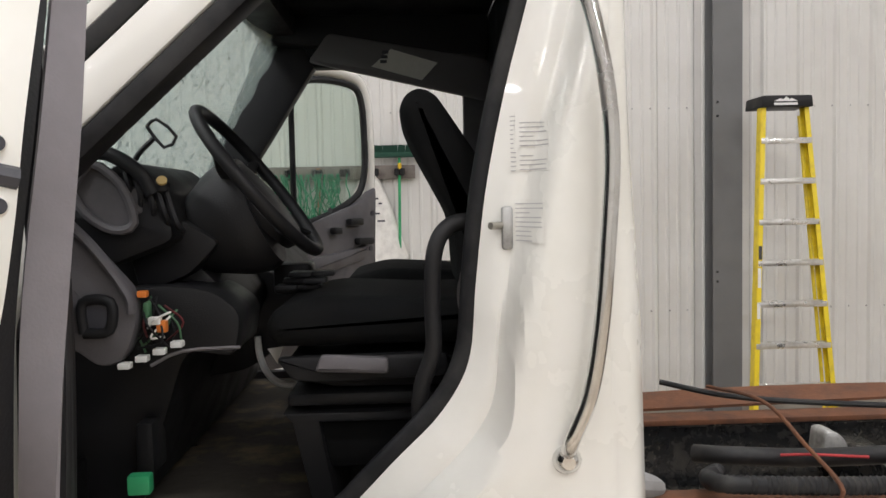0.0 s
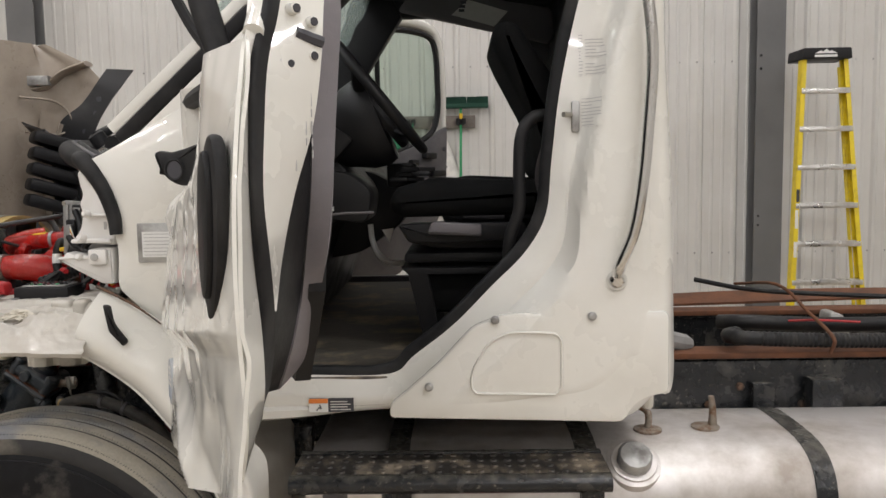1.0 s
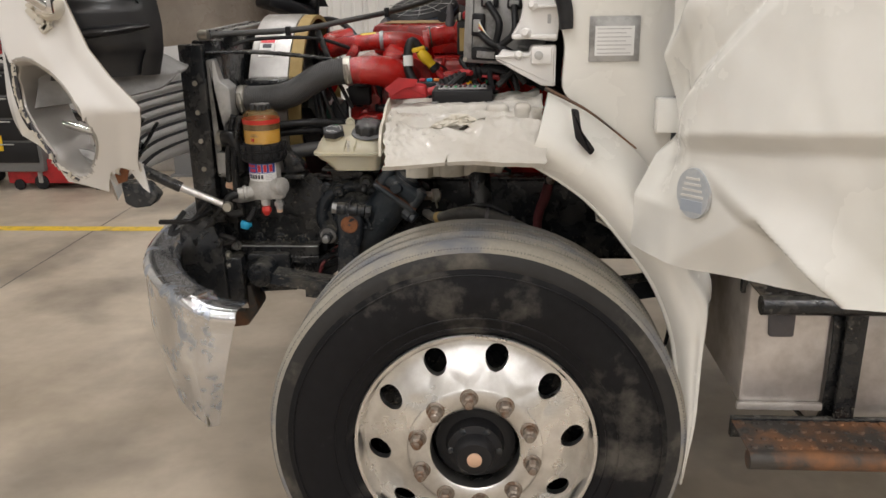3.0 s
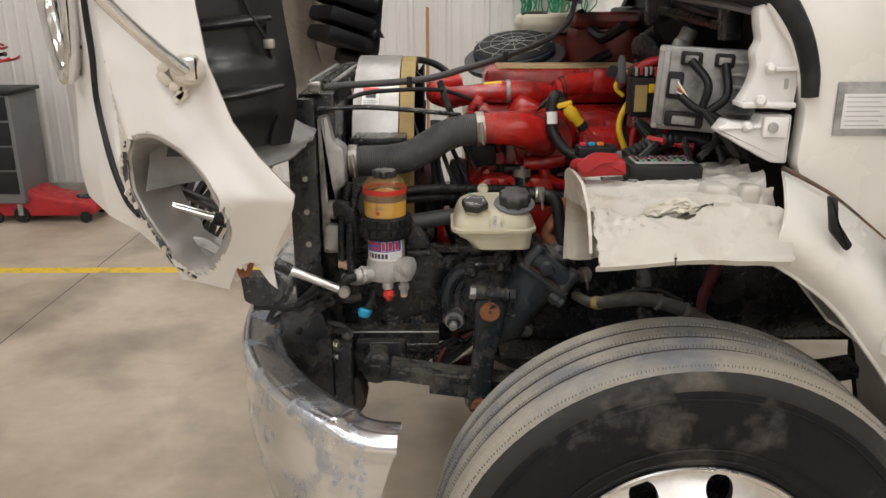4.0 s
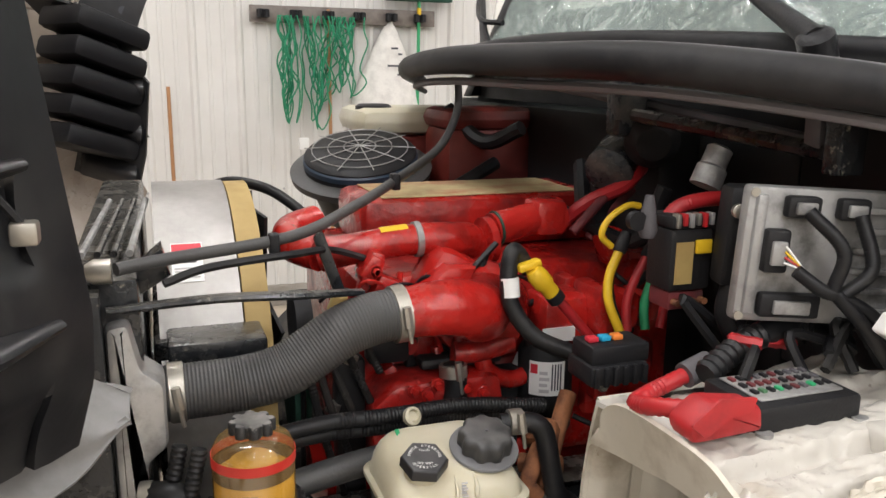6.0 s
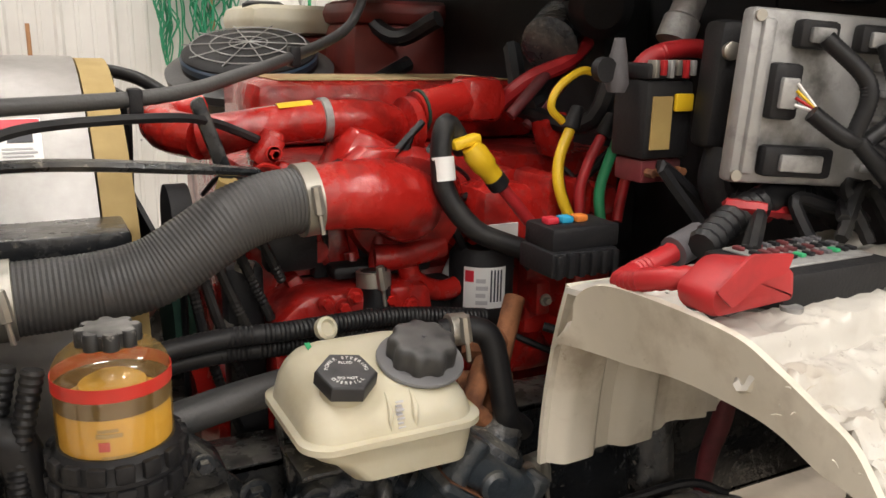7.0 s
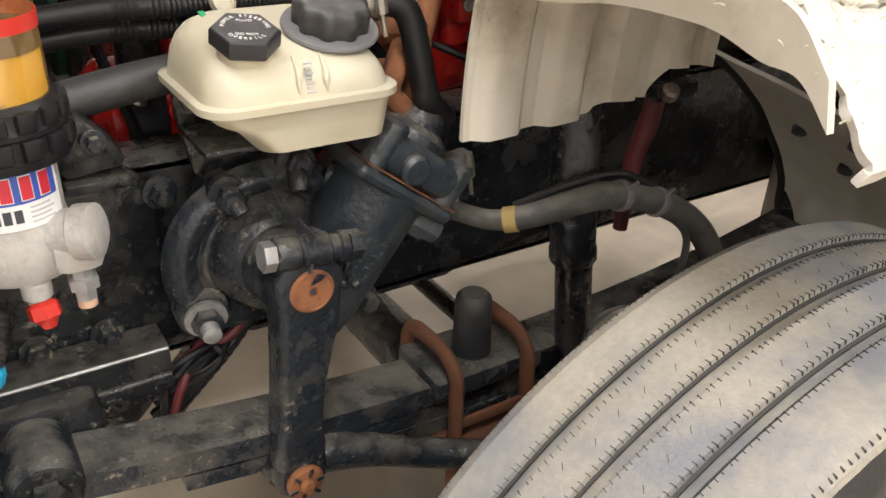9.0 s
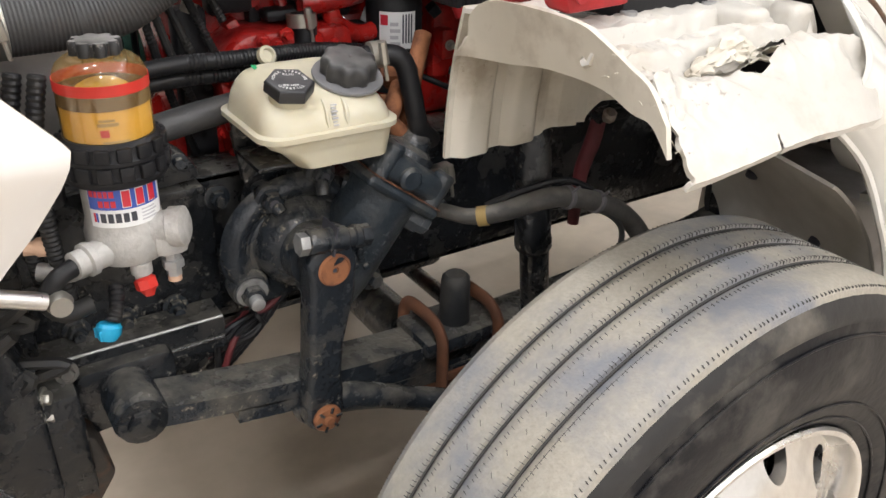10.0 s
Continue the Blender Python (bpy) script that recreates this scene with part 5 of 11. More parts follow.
# ---- far door, ajar
def far_door():
    hx, hy = -0.72, 3.52
    d = Vector((0.60, 0.80, 0)).normalized()

    def at(s, z, n=0.0):
        p = Vector((hx, hy, 0)) + d * s + Vector((d.y, -d.x, 0)) * n
        return (p.x, p.y, z)

    place = Matrix(((d.x, 0, d.y, hx), (d.y, 0, -d.x, hy), (0, 1, 0, 0), (0, 0, 0, 1)))
    door = part("far_door", prism(rounded([(0.02, 1.08), (0.6, 1.06), (0.88, 1.25), (1.04, 1.45), (1.06, 1.90), (0.93, 1.82), (0.5, 1.70), (0.02, 1.68)], 0.03), 0.05, place, 0.012), GREYPL, truck, "grey inner trim of the far door, standing ajar")
    fr = [(0.04, 1.66), (0.10, 1.80), (0.35, 2.22), (0.48, 2.39), (0.62, 2.455), (0.92, 2.455), (1.03, 2.37), (1.055, 2.15), (1.05, 1.85)]
    part("window_frame", tube([at(s, z) for s, z in fr], 0.036, 10, 6), WHITE, door)
    fr2 = [(0.12, 1.72), (0.38, 2.20), (0.51, 2.35), (0.64, 2.405), (0.90, 2.405), (0.985, 2.34), (1.005, 2.15), (0.995, 1.95), (0.90, 1.83), (0.55, 1.72), (0.12, 1.72)]
    part("window_seal", tube([at(s, z, 0.02) for s, z in fr2], 0.017, 8, 5), SEAL, door)
    part("divider", tube([at(0.50, 1.72, 0.01), at(0.50, 2.36, 0.01)], 0.014, 8), SEAL, door)
    pane = part("window_pane", prism([(a, b) for a, b in fr2[:-1]], 0.005, place), GLASS, door)
    pane.visible_shadow = False
    part("armrest", prism(rounded([(0.25, 1.42), (0.95, 1.52), (0.97, 1.60), (0.25, 1.52)], 0.03), 0.07, place, 0.02), GREYPL, door)
    for s, z, w in ((0.86, 1.72, 0.05), (0.93, 1.62, 0.06), (0.72, 1.68, 0.03)):
        part("inside_handle", box((-w, -0.02, -0.018), (w, 0.02, 0.018), 0.01, Matrix.Translation(at(s, z, 0.07)) @ Matrix.Rotation(math.atan2(d.y, d.x), 4, "Z")), DKPL, door)
    for s, z in ((1.02, 1.76), (0.70, 1.78), (1.0, 1.58)):
        part("screw_hole", lathe([(0.014, 0), (0.014, 0.003)], at(s, z, 0.05), (d.y, -d.x, 0), 12), INK, door)


far_door()


# ---- inside the cab
def seat(x, y, name, label, back):
    s = part(name, box((x - 0.01, y - 0.20, 1.36), (x + 0.36, y + 0.20, 1.39), 0.01), DKPL, truck, label)
    cush = rounded([(x - 0.055, 1.54), (x - 0.03, 1.585), (x + 0.08, 1.612), (x + 0.30, 1.60), (x + 0.42, 1.60), (x + 0.42, 1.50), (x - 0.03, 1.497)], 0.03)
    part("cushion", prism(cush, 0.48, xz(y - 0.24), 0.045, 4), FABRIC, s)
    bk = rounded([(x + 0.29, 1.58), (x + 0.42, 1.62), (x + 0.50, 1.85), (x + 0.40, 2.0), (x + 0.34, 2.08), (x + 0.29, 2.05), (x + 0.275, 1.97), (x + 0.33, 1.80)], 0.04) if back else None
    if back:
        part("backrest", prism(rounded(back, 0.035), 0.46, xz(y - 0.23), 0.05, 4), FABRIC, s)
    part("seat_base", prism(rounded([(x - 0.02, 1.46), (x + 0.40, 1.47), (x + 0.40, 1.40), (x + 0.10, 1.40), (x - 0.0, 1.42)], 0.015), 0.34, xz(y - 0.19), 0.01), DKPL, s)
    part("side_cover", prism(rounded([(x - 0.03, 1.478), (x + 0.35, 1.482), (x + 0.35, 1.43), (x + 0.10, 1.42), (x + 0.01, 1.425)], 0.018), 0.03, xz(y - 0.235), 0.008), DKPL, s)
    part("lever", prism(rounded([(x + 0.075, 1.487), (x + 0.22, 1.477), (x + 0.22, 1.442), (x + 0.06, 1.45)], 0.01), 0.025, xz(y - 0.262), 0.008), LTGREY, s)
    part("bellows", box((x + 0.02, y - 0.17, 1.20), (x + 0.34, y + 0.17, 1.37), 0.04), FABRIC, s)
    part("pedestal", prism([(x - 0.02, 1.345), (x + 0.36, 1.345), (x + 0.36, 1.325), (x + 0.06, 1.325), (x + 0.10, 1.10), (x + 0.05, 1.10), (x + 0.0, 1.325)], 0.40, xz(y - 0.20), 0.004), DKPL, s)
    return s


seat(-0.135, 2.10, "driver_seat", "black cloth air suspension driver seat", [(0.245, 1.60), (0.40, 1.60), (0.40, 1.76), (0.31, 1.885), (0.20, 2.050), (0.165, 2.066), (0.132, 2.05), (0.116, 2.01), (0.14, 1.95), (0.235, 1.77)])
seat(-0.03, 2.80, "passenger_seat", "black cloth passenger seat", [(0.34, 1.60), (0.46, 1.6), (0.46, 2.1), (0.40, 2.1)])
part("seat_belt", tube([(0.27, 1.75, 1.72), (0.25, 1.80, 1.60), (0.31, 1.82, 1.47)], 0.018, 8, 6, flat=0.25), LTGREY, truck, "grey seat belt webbing")
part("seat_belt", tube([(0.40, 1.72, 2.35), (0.34, 1.80, 1.95), (0.31, 1.86, 1.62)], 0.022, 8, 6, flat=0.2), DKPL, truck, "black seat belt")


def dashboard():
    out = rounded([(-0.74, 1.10), (-0.52, 1.10), (-0.46, 1.28), (-0.40, 1.46), (-0.30, 1.50), (-0.27, 1.58), (-0.34, 1.66), (-0.46, 1.76), (-0.50, 1.86), (-0.60, 1.885), (-0.74, 1.86)], 0.03)
    d = part("dashboard", prism(out, 1.42, xz(2.02), 0.02), DKPL, truck, "black dashboard, partly dismantled")
    side = rounded([(-0.74, 1.86), (-0.60, 1.81), (-0.515, 1.745), (-0.43, 1.645), (-0.42, 1.585), (-0.44, 1.52), (-0.465, 1.492), (-0.505, 1.487), (-0.56, 1.53), (-0.74, 1.56)], 0.02)
    trim = part("end_trim", prism(side, 0.05, xz(1.765), 0.012), GREYPL, d, "grey dashboard end trim")
    part("trim_rib", tube([(-0.58, 1.762, 1.815), (-0.50, 1.757, 1.735), (-0.435, 1.757, 1.64), (-0.43, 1.762, 1.60)], 0.016, 10, 5, flat=0.6), GREYPL, trim)
    part("cup_holder", tube([(-0.525, 1.757, 1.56), (-0.474, 1.757, 1.565), (-0.470, 1.757, 1.622), (-0.525, 1.757, 1.622), (-0.525, 1.757, 1.56)], 0.011, 10, 4), DKPL, trim)
    part("cup_recess", box((-0.522, 1.758, 1.563), (-0.474, 1.764, 1.62), 0.002), INK, trim)
    part("instrument_pod", prism(rounded([(-0.64, 1.80), (-0.47, 1.92), (-0.40, 1.86), (-0.36, 1.74), (-0.52, 1.68)], 0.03), 0.5, xz(1.86), 0.02), DKPL, d)
    part("gauge_window", box((-0.645, 1.88, 1.765), (-0.625, 2.28, 1.875), 0.006, Matrix.Translation((0.02, -0.03, 0))), GREYALU, d)
    part("vent", prism(rounded([(-0.50, 1.84), (-0.44, 1.86), (-0.43, 1.80), (-0.48, 1.79)], 0.008), 0.1, xz(1.855), 0.006), GREYPL, d)
    part("column_shroud", prism(rounded([(-0.49, 1.64), (-0.38, 1.50), (-0.25, 1.48), (-0.235, 1.58), (-0.30, 1.63), (-0.38, 1.64)], 0.03), 0.24, xz(1.88), 0.008), DKPL, d)
    part("centre_console", prism(rounded([(-0.60, 1.30), (-0.34, 1.34), (-0.18, 1.45), (-0.16, 1.56), (-0.30, 1.64), (-0.60, 1.62)], 0.04), 0.35, xz(2.42), 0.010), DKPL, d)
    part("shift_unit", box((-0.22, 2.2, 1.58), (-0.12, 2.3, 1.66), 0.012, Matrix.Rotation(radians(0), 4, "Y")), DKPL, d)
    # instrument cluster opening, its bright bezel and torn brackets
    bez = [(-0.575, 1.85), (-0.545, 1.80), (-0.49, 1.765), (-0.445, 1.78), (-0.47, 1.86), (-0.53, 1.905)]
    part("cluster_bezel", tube([(a, 1.845, b) for a, b in bez + bez[:1]], 0.010, 8, 3), GREYPL, d, "grey instrument bezel")
    part("cluster_face", prism(bez, 0.004, xz(1.852)), GREYPL, d)
    for k in range(5):
        part("torn_bracket", tube([(-0.47 + 0.022 * k, 1.86, 1.90 - 0.012 * k), (-0.455 + 0.024 * k, 1.85, 1.86 - 0.02 * k), (-0.47 + 0.03 * k, 1.87, 1.82 - 0.015 * k)], 0.007, 6, 4), DKPL, d)
    part("pod_edge", tube([(-0.55, 1.85, 1.93), (-0.49, 1.845, 1.925), (-0.43, 1.845, 1.885), (-0.405, 1.85, 1.84)], 0.016, 10, 5), DKPL, d)
    part("column_cover", prism(rounded([(-0.50, 1.735), (-0.376, 1.785), (-0.29, 1.73), (-0.36, 1.66), (-0.47, 1.615)], 0.02), 0.22, xz(1.94), 0.008), DKPL, d, "black column cover")
    part("tablet_bracket", tube([(-0.444, 1.95, 1.992), (-0.408, 1.95, 1.945), (-0.38, 1.95, 1.969), (-0.422, 1.95, 2.008), (-0.444, 1.95, 1.992)], 0.004, 6, 2), DKPL, d, "black phone bracket on the dashboard")
    part("bracket_arm", tube([(-0.43, 1.95, 1.965), (-0.47, 1.96, 1.93), (-0.50, 1.97, 1.88)], 0.006, 6, 3), DKPL, d)
    for k in range(6):
        part("loose_module", box((-0.20 + 0.018 * k, 2.10 + 0.02 * (k % 2), 1.60 + 0.016 * (k % 3)), (-0.145 + 0.018 * k, 2.16, 1.613 + 0.016 * (k % 3)), 0.003, None), DKPL, d)
    part("tunnel_edge", tube([(-0.294, 2.35, 1.449), (-0.288, 2.35, 1.39), (-0.262, 2.35, 1.335), (-0.216, 2.35, 1.310), (-0.15, 2.35, 1.315)], 0.010, 8, 5), PAPER, d, "bright bent edge strip")
    # loose wiring behind the removed lower cover
    rng = random.Random(11)
    mats = [GREENWIRE, DKPL, PAPER, DKPL, DULLRED, DKPL, GREENWIRE, DKPL]
    for k in range(16):
        x0, z0 = -0.41 + rng.uniform(-0.01, 0.05), 1.635 - rng.uniform(0, 0.05)
        x1, z1 = -0.39 + rng.uniform(-0.05, 0.05), 1.53 + rng.uniform(-0.03, 0.04)
        y = 1.80 + rng.uniform(-0.02, 0.05)
        pts = [(x0, y, z0), ((x0 + x1) / 2 + rng.uniform(-0.03, 0.05), y - rng.uniform(0, 0.04), (z0 + z1) / 2 + rng.uniform(-0.02, 0.02)), (x1, y, z1)]
        part("wire", tube(pts, 0.0024, 6, 5), mats[k % len(mats)], d)
    for k in range(4):
        part("connector", box((-0.465 + 0.036 * k, 1.765, 1.482 + 0.014 * k), (-0.441 + 0.036 * k, 1.79, 1.495 + 0.014 * k), 0.002), PAPER, d)
    part("connector", box((-0.422, 1.77, 1.628), (-0.402, 1.79, 1.642), 0.003), ORANGE, d)
    part("connector", box((-0.385, 1.77, 1.555), (-0.365, 1.79, 1.58), 0.003), ORANGE, d)
    part("connector", box((-0.412, 1.775, 1.585), (-0.400, 1.80, 1.618), 0.004), GREENWIRE, d)
    part("connector", box((-0.40, 1.765, 1.572), (-0.375, 1.785, 1.588), 0.003), PAPER, d)
    part("connector", box((-0.44, 1.72, 1.235), (-0.395, 1.75, 1.275), 0.004), GREENPL, d, "green connector")
    part("harness", tube([(-0.66, 1.72, 1.40), (-0.62, 1.70, 1.32), (-0.63, 1.69, 1.24), (-0.56, 1.71, 1.18)], 0.02, 8, 6, rib=0.004), RUBBER, d)
    part("trim_strip", tube([(-0.40, 1.775, 1.487), (-0.335, 1.78, 1.515), (-0.22, 1.79, 1.518)], 0.004, 6, 3), LTGREY, d)
    part("pedal", box((-0.50, 1.95, 1.20), (-0.46, 2.05, 1.32), 0.008, None), DKPL, d)
    part("warning_tag", prism([(-0.24, 1.44), (-0.20, 1.445), (-0.215, 1.40)], 0.002, xz(2.2)), PAPER, d)


dashboard()


def steering_wheel():
    c, ax = V(-0.225, 2.08, 1.875), V(-0.80, 0.0, -0.60)
    c = V(-0.225, 2.08, 1.870)
    ax = V(-0.78, 0, -0.62).normalized()
    u, w = V(0, 1, 0), V(0, 1, 0).cross(ax).normalized()
    R = 0.215
    pts = [c + R * (math.cos(2 * math.pi * k / 36) * u + math.sin(2 * math.pi * k / 36) * w) for k in range(37)]
    s = part("steering_wheel", tube(pts, 0.0155, 10, 2), DKPL, truck, "black four-spoke steering wheel")
    low = w if w.z < 0 else -w
    part("hub_pad", lathe([(0.12, 0.0), (0.125, 0.02), (0.11, 0.045), (0.05, 0.055)], c + ax * 0.05 + low * 0.05, -ax, 28), DKPL, s)
    part("hub_back", lathe([(0.135, -0.01), (0.145, 0.02), (0.135, 0.07), (0.095, 0.15), (0.07, 0.22)], c + ax * 0.05 + low * 0.055, ax - low * 0.28, 28), DKPL, s)
    for a in (20, 160, 235, 305):
        q = c + R * (math.cos(radians(a)) * u + math.sin(radians(a)) * w)
        part("spoke", tube([c + ax * 0.045, c.lerp(q, 0.6) + ax * 0.03, q], [0.028, 0.018, 0.014], 8, 5, flat=0.5), DKPL, s)
    part("stalk", lathe([(0.014, 0), (0.016, 0.03), (0.015, 0.09), (0.017, 0.10), (0.006, 0.115)], (-0.405, 1.93, 1.80), (0.15, -0.6, 0.45), 14), DKPL, s)
    part("stalk_tip", lathe([(0.011, 0), (0.011, 0.006)], V(-0.405, 1.93, 1.80) + V(0.15, -0.6, 0.45).normalized() * 0.112, (0.15, -0.6, 0.45), 14), TAN, s)


steering_wheel()


def visor():
    v = part("sun_visor", prism(rounded([(-0.25, 2.36), (0.44, 2.20), (0.47, 2.24), (0.45, 2.36), (-0.17, 2.47)], 0.02), 0.03, xz(3.28), 0.01), LTGREY, truck, "black sun visor swung to the side window")
    lab = part("visor_label", prism([(-0.004, 2.338), (0.19, 2.283), (0.252, 2.349), (0.073, 2.404)], 0.002, xz(3.276)), FADED, v, "grey printed visor label")
    for k in range(3):
        part("print", box((0.03 + 0.004 * k, 3.272, 2.35 + 0.018 * k), (0.055 + 0.004 * k, 3.275, 2.362 + 0.018 * k)), INK, lab)
    part("overhead_rail", prism(rounded([(-0.45, 2.45), (0.46, 2.38), (0.46, 2.55), (-0.42, 2.57)], 0.03), 0.10, xz(3.33), 0.012), DKPL, truck)


visor()


# ---- chassis
def chassis():
    for y, s in ((2.10, 1), (2.96, -1)):
        bm = box((-1.95, min(y, y + s * 0.008), 0.755), (4.6, max(y, y + s * 0.008), 1.01), 0.001)
        add_box(bm, (-1.95, min(y, y + s * 0.085), 1.002), (4.6, max(y, y + s * 0.085), 1.012), 0.001)
        add_box(bm, (-1.95, min(y, y + s * 0.085), 0.752), (4.6, max(y, y + s * 0.085), 0.762), 0.001)
        r = part("frame_rail", bm, BLACK, truck, "black channel frame rail")
        part("rail_rust", box((0.56, min(y - s * 0.01, y + s * 0.10), 1.0125), (4.6, max(y - s * 0.01, y + s * 0.10), 1.032), 0.004), RUST, r, "rusty steel strip on the rail")
    for x in (0.75, 1.6, 2.8):
        part("cross_member", box((x, 2.11, 0.80), (x + 0.10, 2.95, 0.96), 0.01), BLACK, truck)


chassis()


def front_wheel(cx, cy, side):
    """Steer tyre on a polished ten-hole disc wheel; side -1 has its outer face towards -y."""
    R, cz = 0.515, 0.508
    ax = (0, side, 0)
    w = part("front_wheel", lathe([(0.10, -0.12), (0.12, -0.05), (0.12, -0.01)], (cx, cy, cz), ax, 24), BLACK, truck, "front wheel with a dusty ribbed tyre")
    half = 0.135
    # carcass with grooves turned in
    prof = [(0.292, half - 0.035), (0.30, half - 0.012), (0.33, half + 0.003), (0.38, half + 0.010), (0.43, half + 0.006), (0.462, half - 0.004), (0.470, half - 0.003), (0.485, half - 0.010), (0.500, half - 0.018)]
    side_bm = bmesh.new()
    for s in (1, -1):
        add_lathe(side_bm, [(r, s * h) for r, h in prof[:6]], (cx, cy, cz), ax, 96)
    fs = [f for f in side_bm.faces if len(f.verts) > 4]
    bmesh.ops.delete(side_bm, geom=fs, context="FACES")
    part("tyre_sidewall", side_bm, SIDEWALL, w, "scuffed black sidewall")
    for rr, hh in ((0.318, half - 0.002), (0.345, half + 0.006), (0.448, half + 0.002)):
        part("sidewall_ring", tube([V(cx + rr * math.cos(2 * math.pi * k / 64), cy + side * hh, cz + rr * math.sin(2 * math.pi * k / 64)) for k in range(65)], 0.0022, 6, 1), SIDEWALL, w)
    side_bm = bmesh.new()
    for s in (1, -1):
        add_lathe(side_bm, [(r, s * h) for r, h in prof[5:]], (cx, cy, cz), ax, 96)
    bmesh.ops.delete(side_bm, geom=[f for f in side_bm.faces if len(f.verts) > 4], context="FACES")
    part("tyre_shoulder", side_bm, SHOULDER, w, "dusty tyre shoulder")
    # four ribs between flat-bottomed grooves, as they lie from the outer to the inner shoulder
    ribs = [(-0.117, -0.058), (-0.045, -0.002), (0.011, 0.052), (0.064, 0.117)]
    tp = [(0.496, -0.119)]
    for a, b in ribs:
        lo, hi = (0.009 if a < -0.1 else 0.001), (0.009 if b > 0.1 else 0.001)
        tp += [(0.504, a), (R - lo, a + 0.0022), (R - 0.0005, a * 0.7 + b * 0.3), (R - 0.0005, a * 0.3 + b * 0.7), (R - hi, b - 0.0022), (0.504, b)]
    tp.append((0.496, 0.119))
    bm = bmesh.new()
    add_lathe(bm, [(r, side * h) for r, h in tp], (cx, cy, cz), ax, 144)
    bmesh.ops.delete(bm, geom=[f for f in bm.faces if len(f.verts) > 4], context="FACES")
    part("tyre_tread", bm, TREAD, w, "dusty ribbed tread", 30)
    # fine cuts along the rib edges, slanting, and short dashes down the two middle ribs
    rng = random.Random(12)
    bm = bmesh.new()

    def cut(a, y, length, skew, wide, drop=0.0):
        u, q = V(math.cos(a), 0, math.sin(a)), V(-math.sin(a), 0, math.cos(a))
        c = V(cx, cy + y, cz) + u * (R - 0.0007 - drop)
        d = (V(0, math.cos(skew), 0) + q * math.sin(skew)) * length
        o = (q * math.cos(skew) - V(0, math.sin(skew), 0)) * wide
        vs = [bm.verts.new(c + d * i + o * j + u * k) for k in (-0.004, 0.0004) for i, j in ((-0.5, -0.5), (0.5, -0.5), (0.5, 0.5), (-0.5, 0.5))]
        for f in ((0, 1, 2, 3), (4, 5, 6, 7), (0, 1, 5, 4), (1, 2, 6, 5), (2, 3, 7, 6), (3, 0, 4, 7)):
            bm.faces.new([vs[n] for n in f])

    for k in range(420):
        a = 2 * math.pi * (k + rng.uniform(-0.2, 0.2)) / 420
        for e, into in ((-0.058, -1), (-0.045, 1), (-0.002, -1), (0.011, 1), (0.052, -1), (0.064, 1)):
            cut(a, e + into * 0.0032, rng.uniform(0.0035, 0.006), 0.12 * into, 0.0007)
        cut(a, -0.1135, 0.005, -0.2, 0.0013, 0.0072)
        cut(a, 0.1130, 0.004, 0.1, 0.0006, 0.0072)
        if k % 4 == 0:
            cut(a, 0.031 + 0.004 * math.sin(k * 0.9), 0.007, -0.7, 0.0006)
            cut(a + 0.006, -0.024 + 0.004 * math.sin(k * 1.3), 0.007, -0.7, 0.0006)
    tagged(part("tread_siping", bm, GROOVE, w, smooth=0), kind="stuff")
    for e in (-0.0575, -0.0455, -0.0025, 0.0115, 0.0515, 0.0645):
        part("groove_wall", tube([V(cx + (R - 0.0075) * math.cos(2 * math.pi * k / 120), cy + e, cz + (R - 0.0075) * math.sin(2 * math.pi * k / 120)) for k in range(121)], 0.0022, 5, 1), GROOVE, w)
    # disc with hand holes: outer flange, bowl, flat with nuts
    y0 = half - 0.012
    flange = [(0.286, y0 - 0.06), (0.288, y0 - 0.014), (0.296, y0 - 0.004), (0.299, y0 + 0.004), (0.296, y0 + 0.009), (0.288, y0 + 0.008), (0.281, y0 - 0.004), (0.277, y0 - 0.03)]
    bm = bmesh.new()
    add_lathe(bm, flange, (cx, cy, cz), ax, 96)
    bmesh.ops.delete(bm, geom=[f for f in bm.faces if len(f.verts) > 4], context="FACES")
    part("rim_flange", bm, ALU, w, "polished aluminium rim")
    # perforated cone between r=.277 and r=.185 built as sectors round the ten holes
    bm = bmesh.new()
    N = 10

    def pt(r, a):
        t = (0.277 - r) / (0.277 - 0.165)
        h = y0 - 0.030 + 0.050 * (3 * t * t - 2 * t ** 3)
        return V(cx + r * math.cos(a), cy + side * h, cz + r * math.sin(a))

    rc, hr = 0.238, 0.030
    for k in range(N):
        a0 = 2 * math.pi * k / N + radians(5.4)
        da = math.pi / N
        M = 40
        hole, rim = [], []
        for j in range(M):
            b = 2 * math.pi * j / M
            hx, hy = hr * math.cos(b), hr * 0.92 * math.sin(b)
            hole.append(pt(rc + hx, a0 + hy / rc))
            cc, ss = math.cos(b), math.sin(b)
            sc = 1 / max(abs(cc), abs(ss))
            ex, ey = cc * sc, ss * sc
            r = rc + (0.277 - rc) * ex if ex > 0 else rc + (rc - 0.165) * ex
            rim.append(pt(r, a0 + da * ey))
        rings = [[bm.verts.new(hole[j].lerp(rim[j], f)) for j in range(M)] for f in (0, 0.12, 0.5, 1.0)]
        depth = [bm.verts.new(p - V(0, side * 0.02, 0)) for p in hole]
        ring_faces(bm, depth, rings[0])
        for a, b in zip(rings, rings[1:]):
            ring_faces(bm, a, b)
    bmesh.ops.remove_doubles(bm, verts=bm.verts, dist=0.0015)
    part("wheel_disc", bm, ALU, w, "polished disc with ten hand holes", 50)
    h1 = y0 + 0.020
    disc = [(0.166, h1 - 0.002), (0.160, h1 + 0.002), (0.118, h1 + 0.002), (0.110, h1 - 0.004), (0.108, h1 - 0.05)]
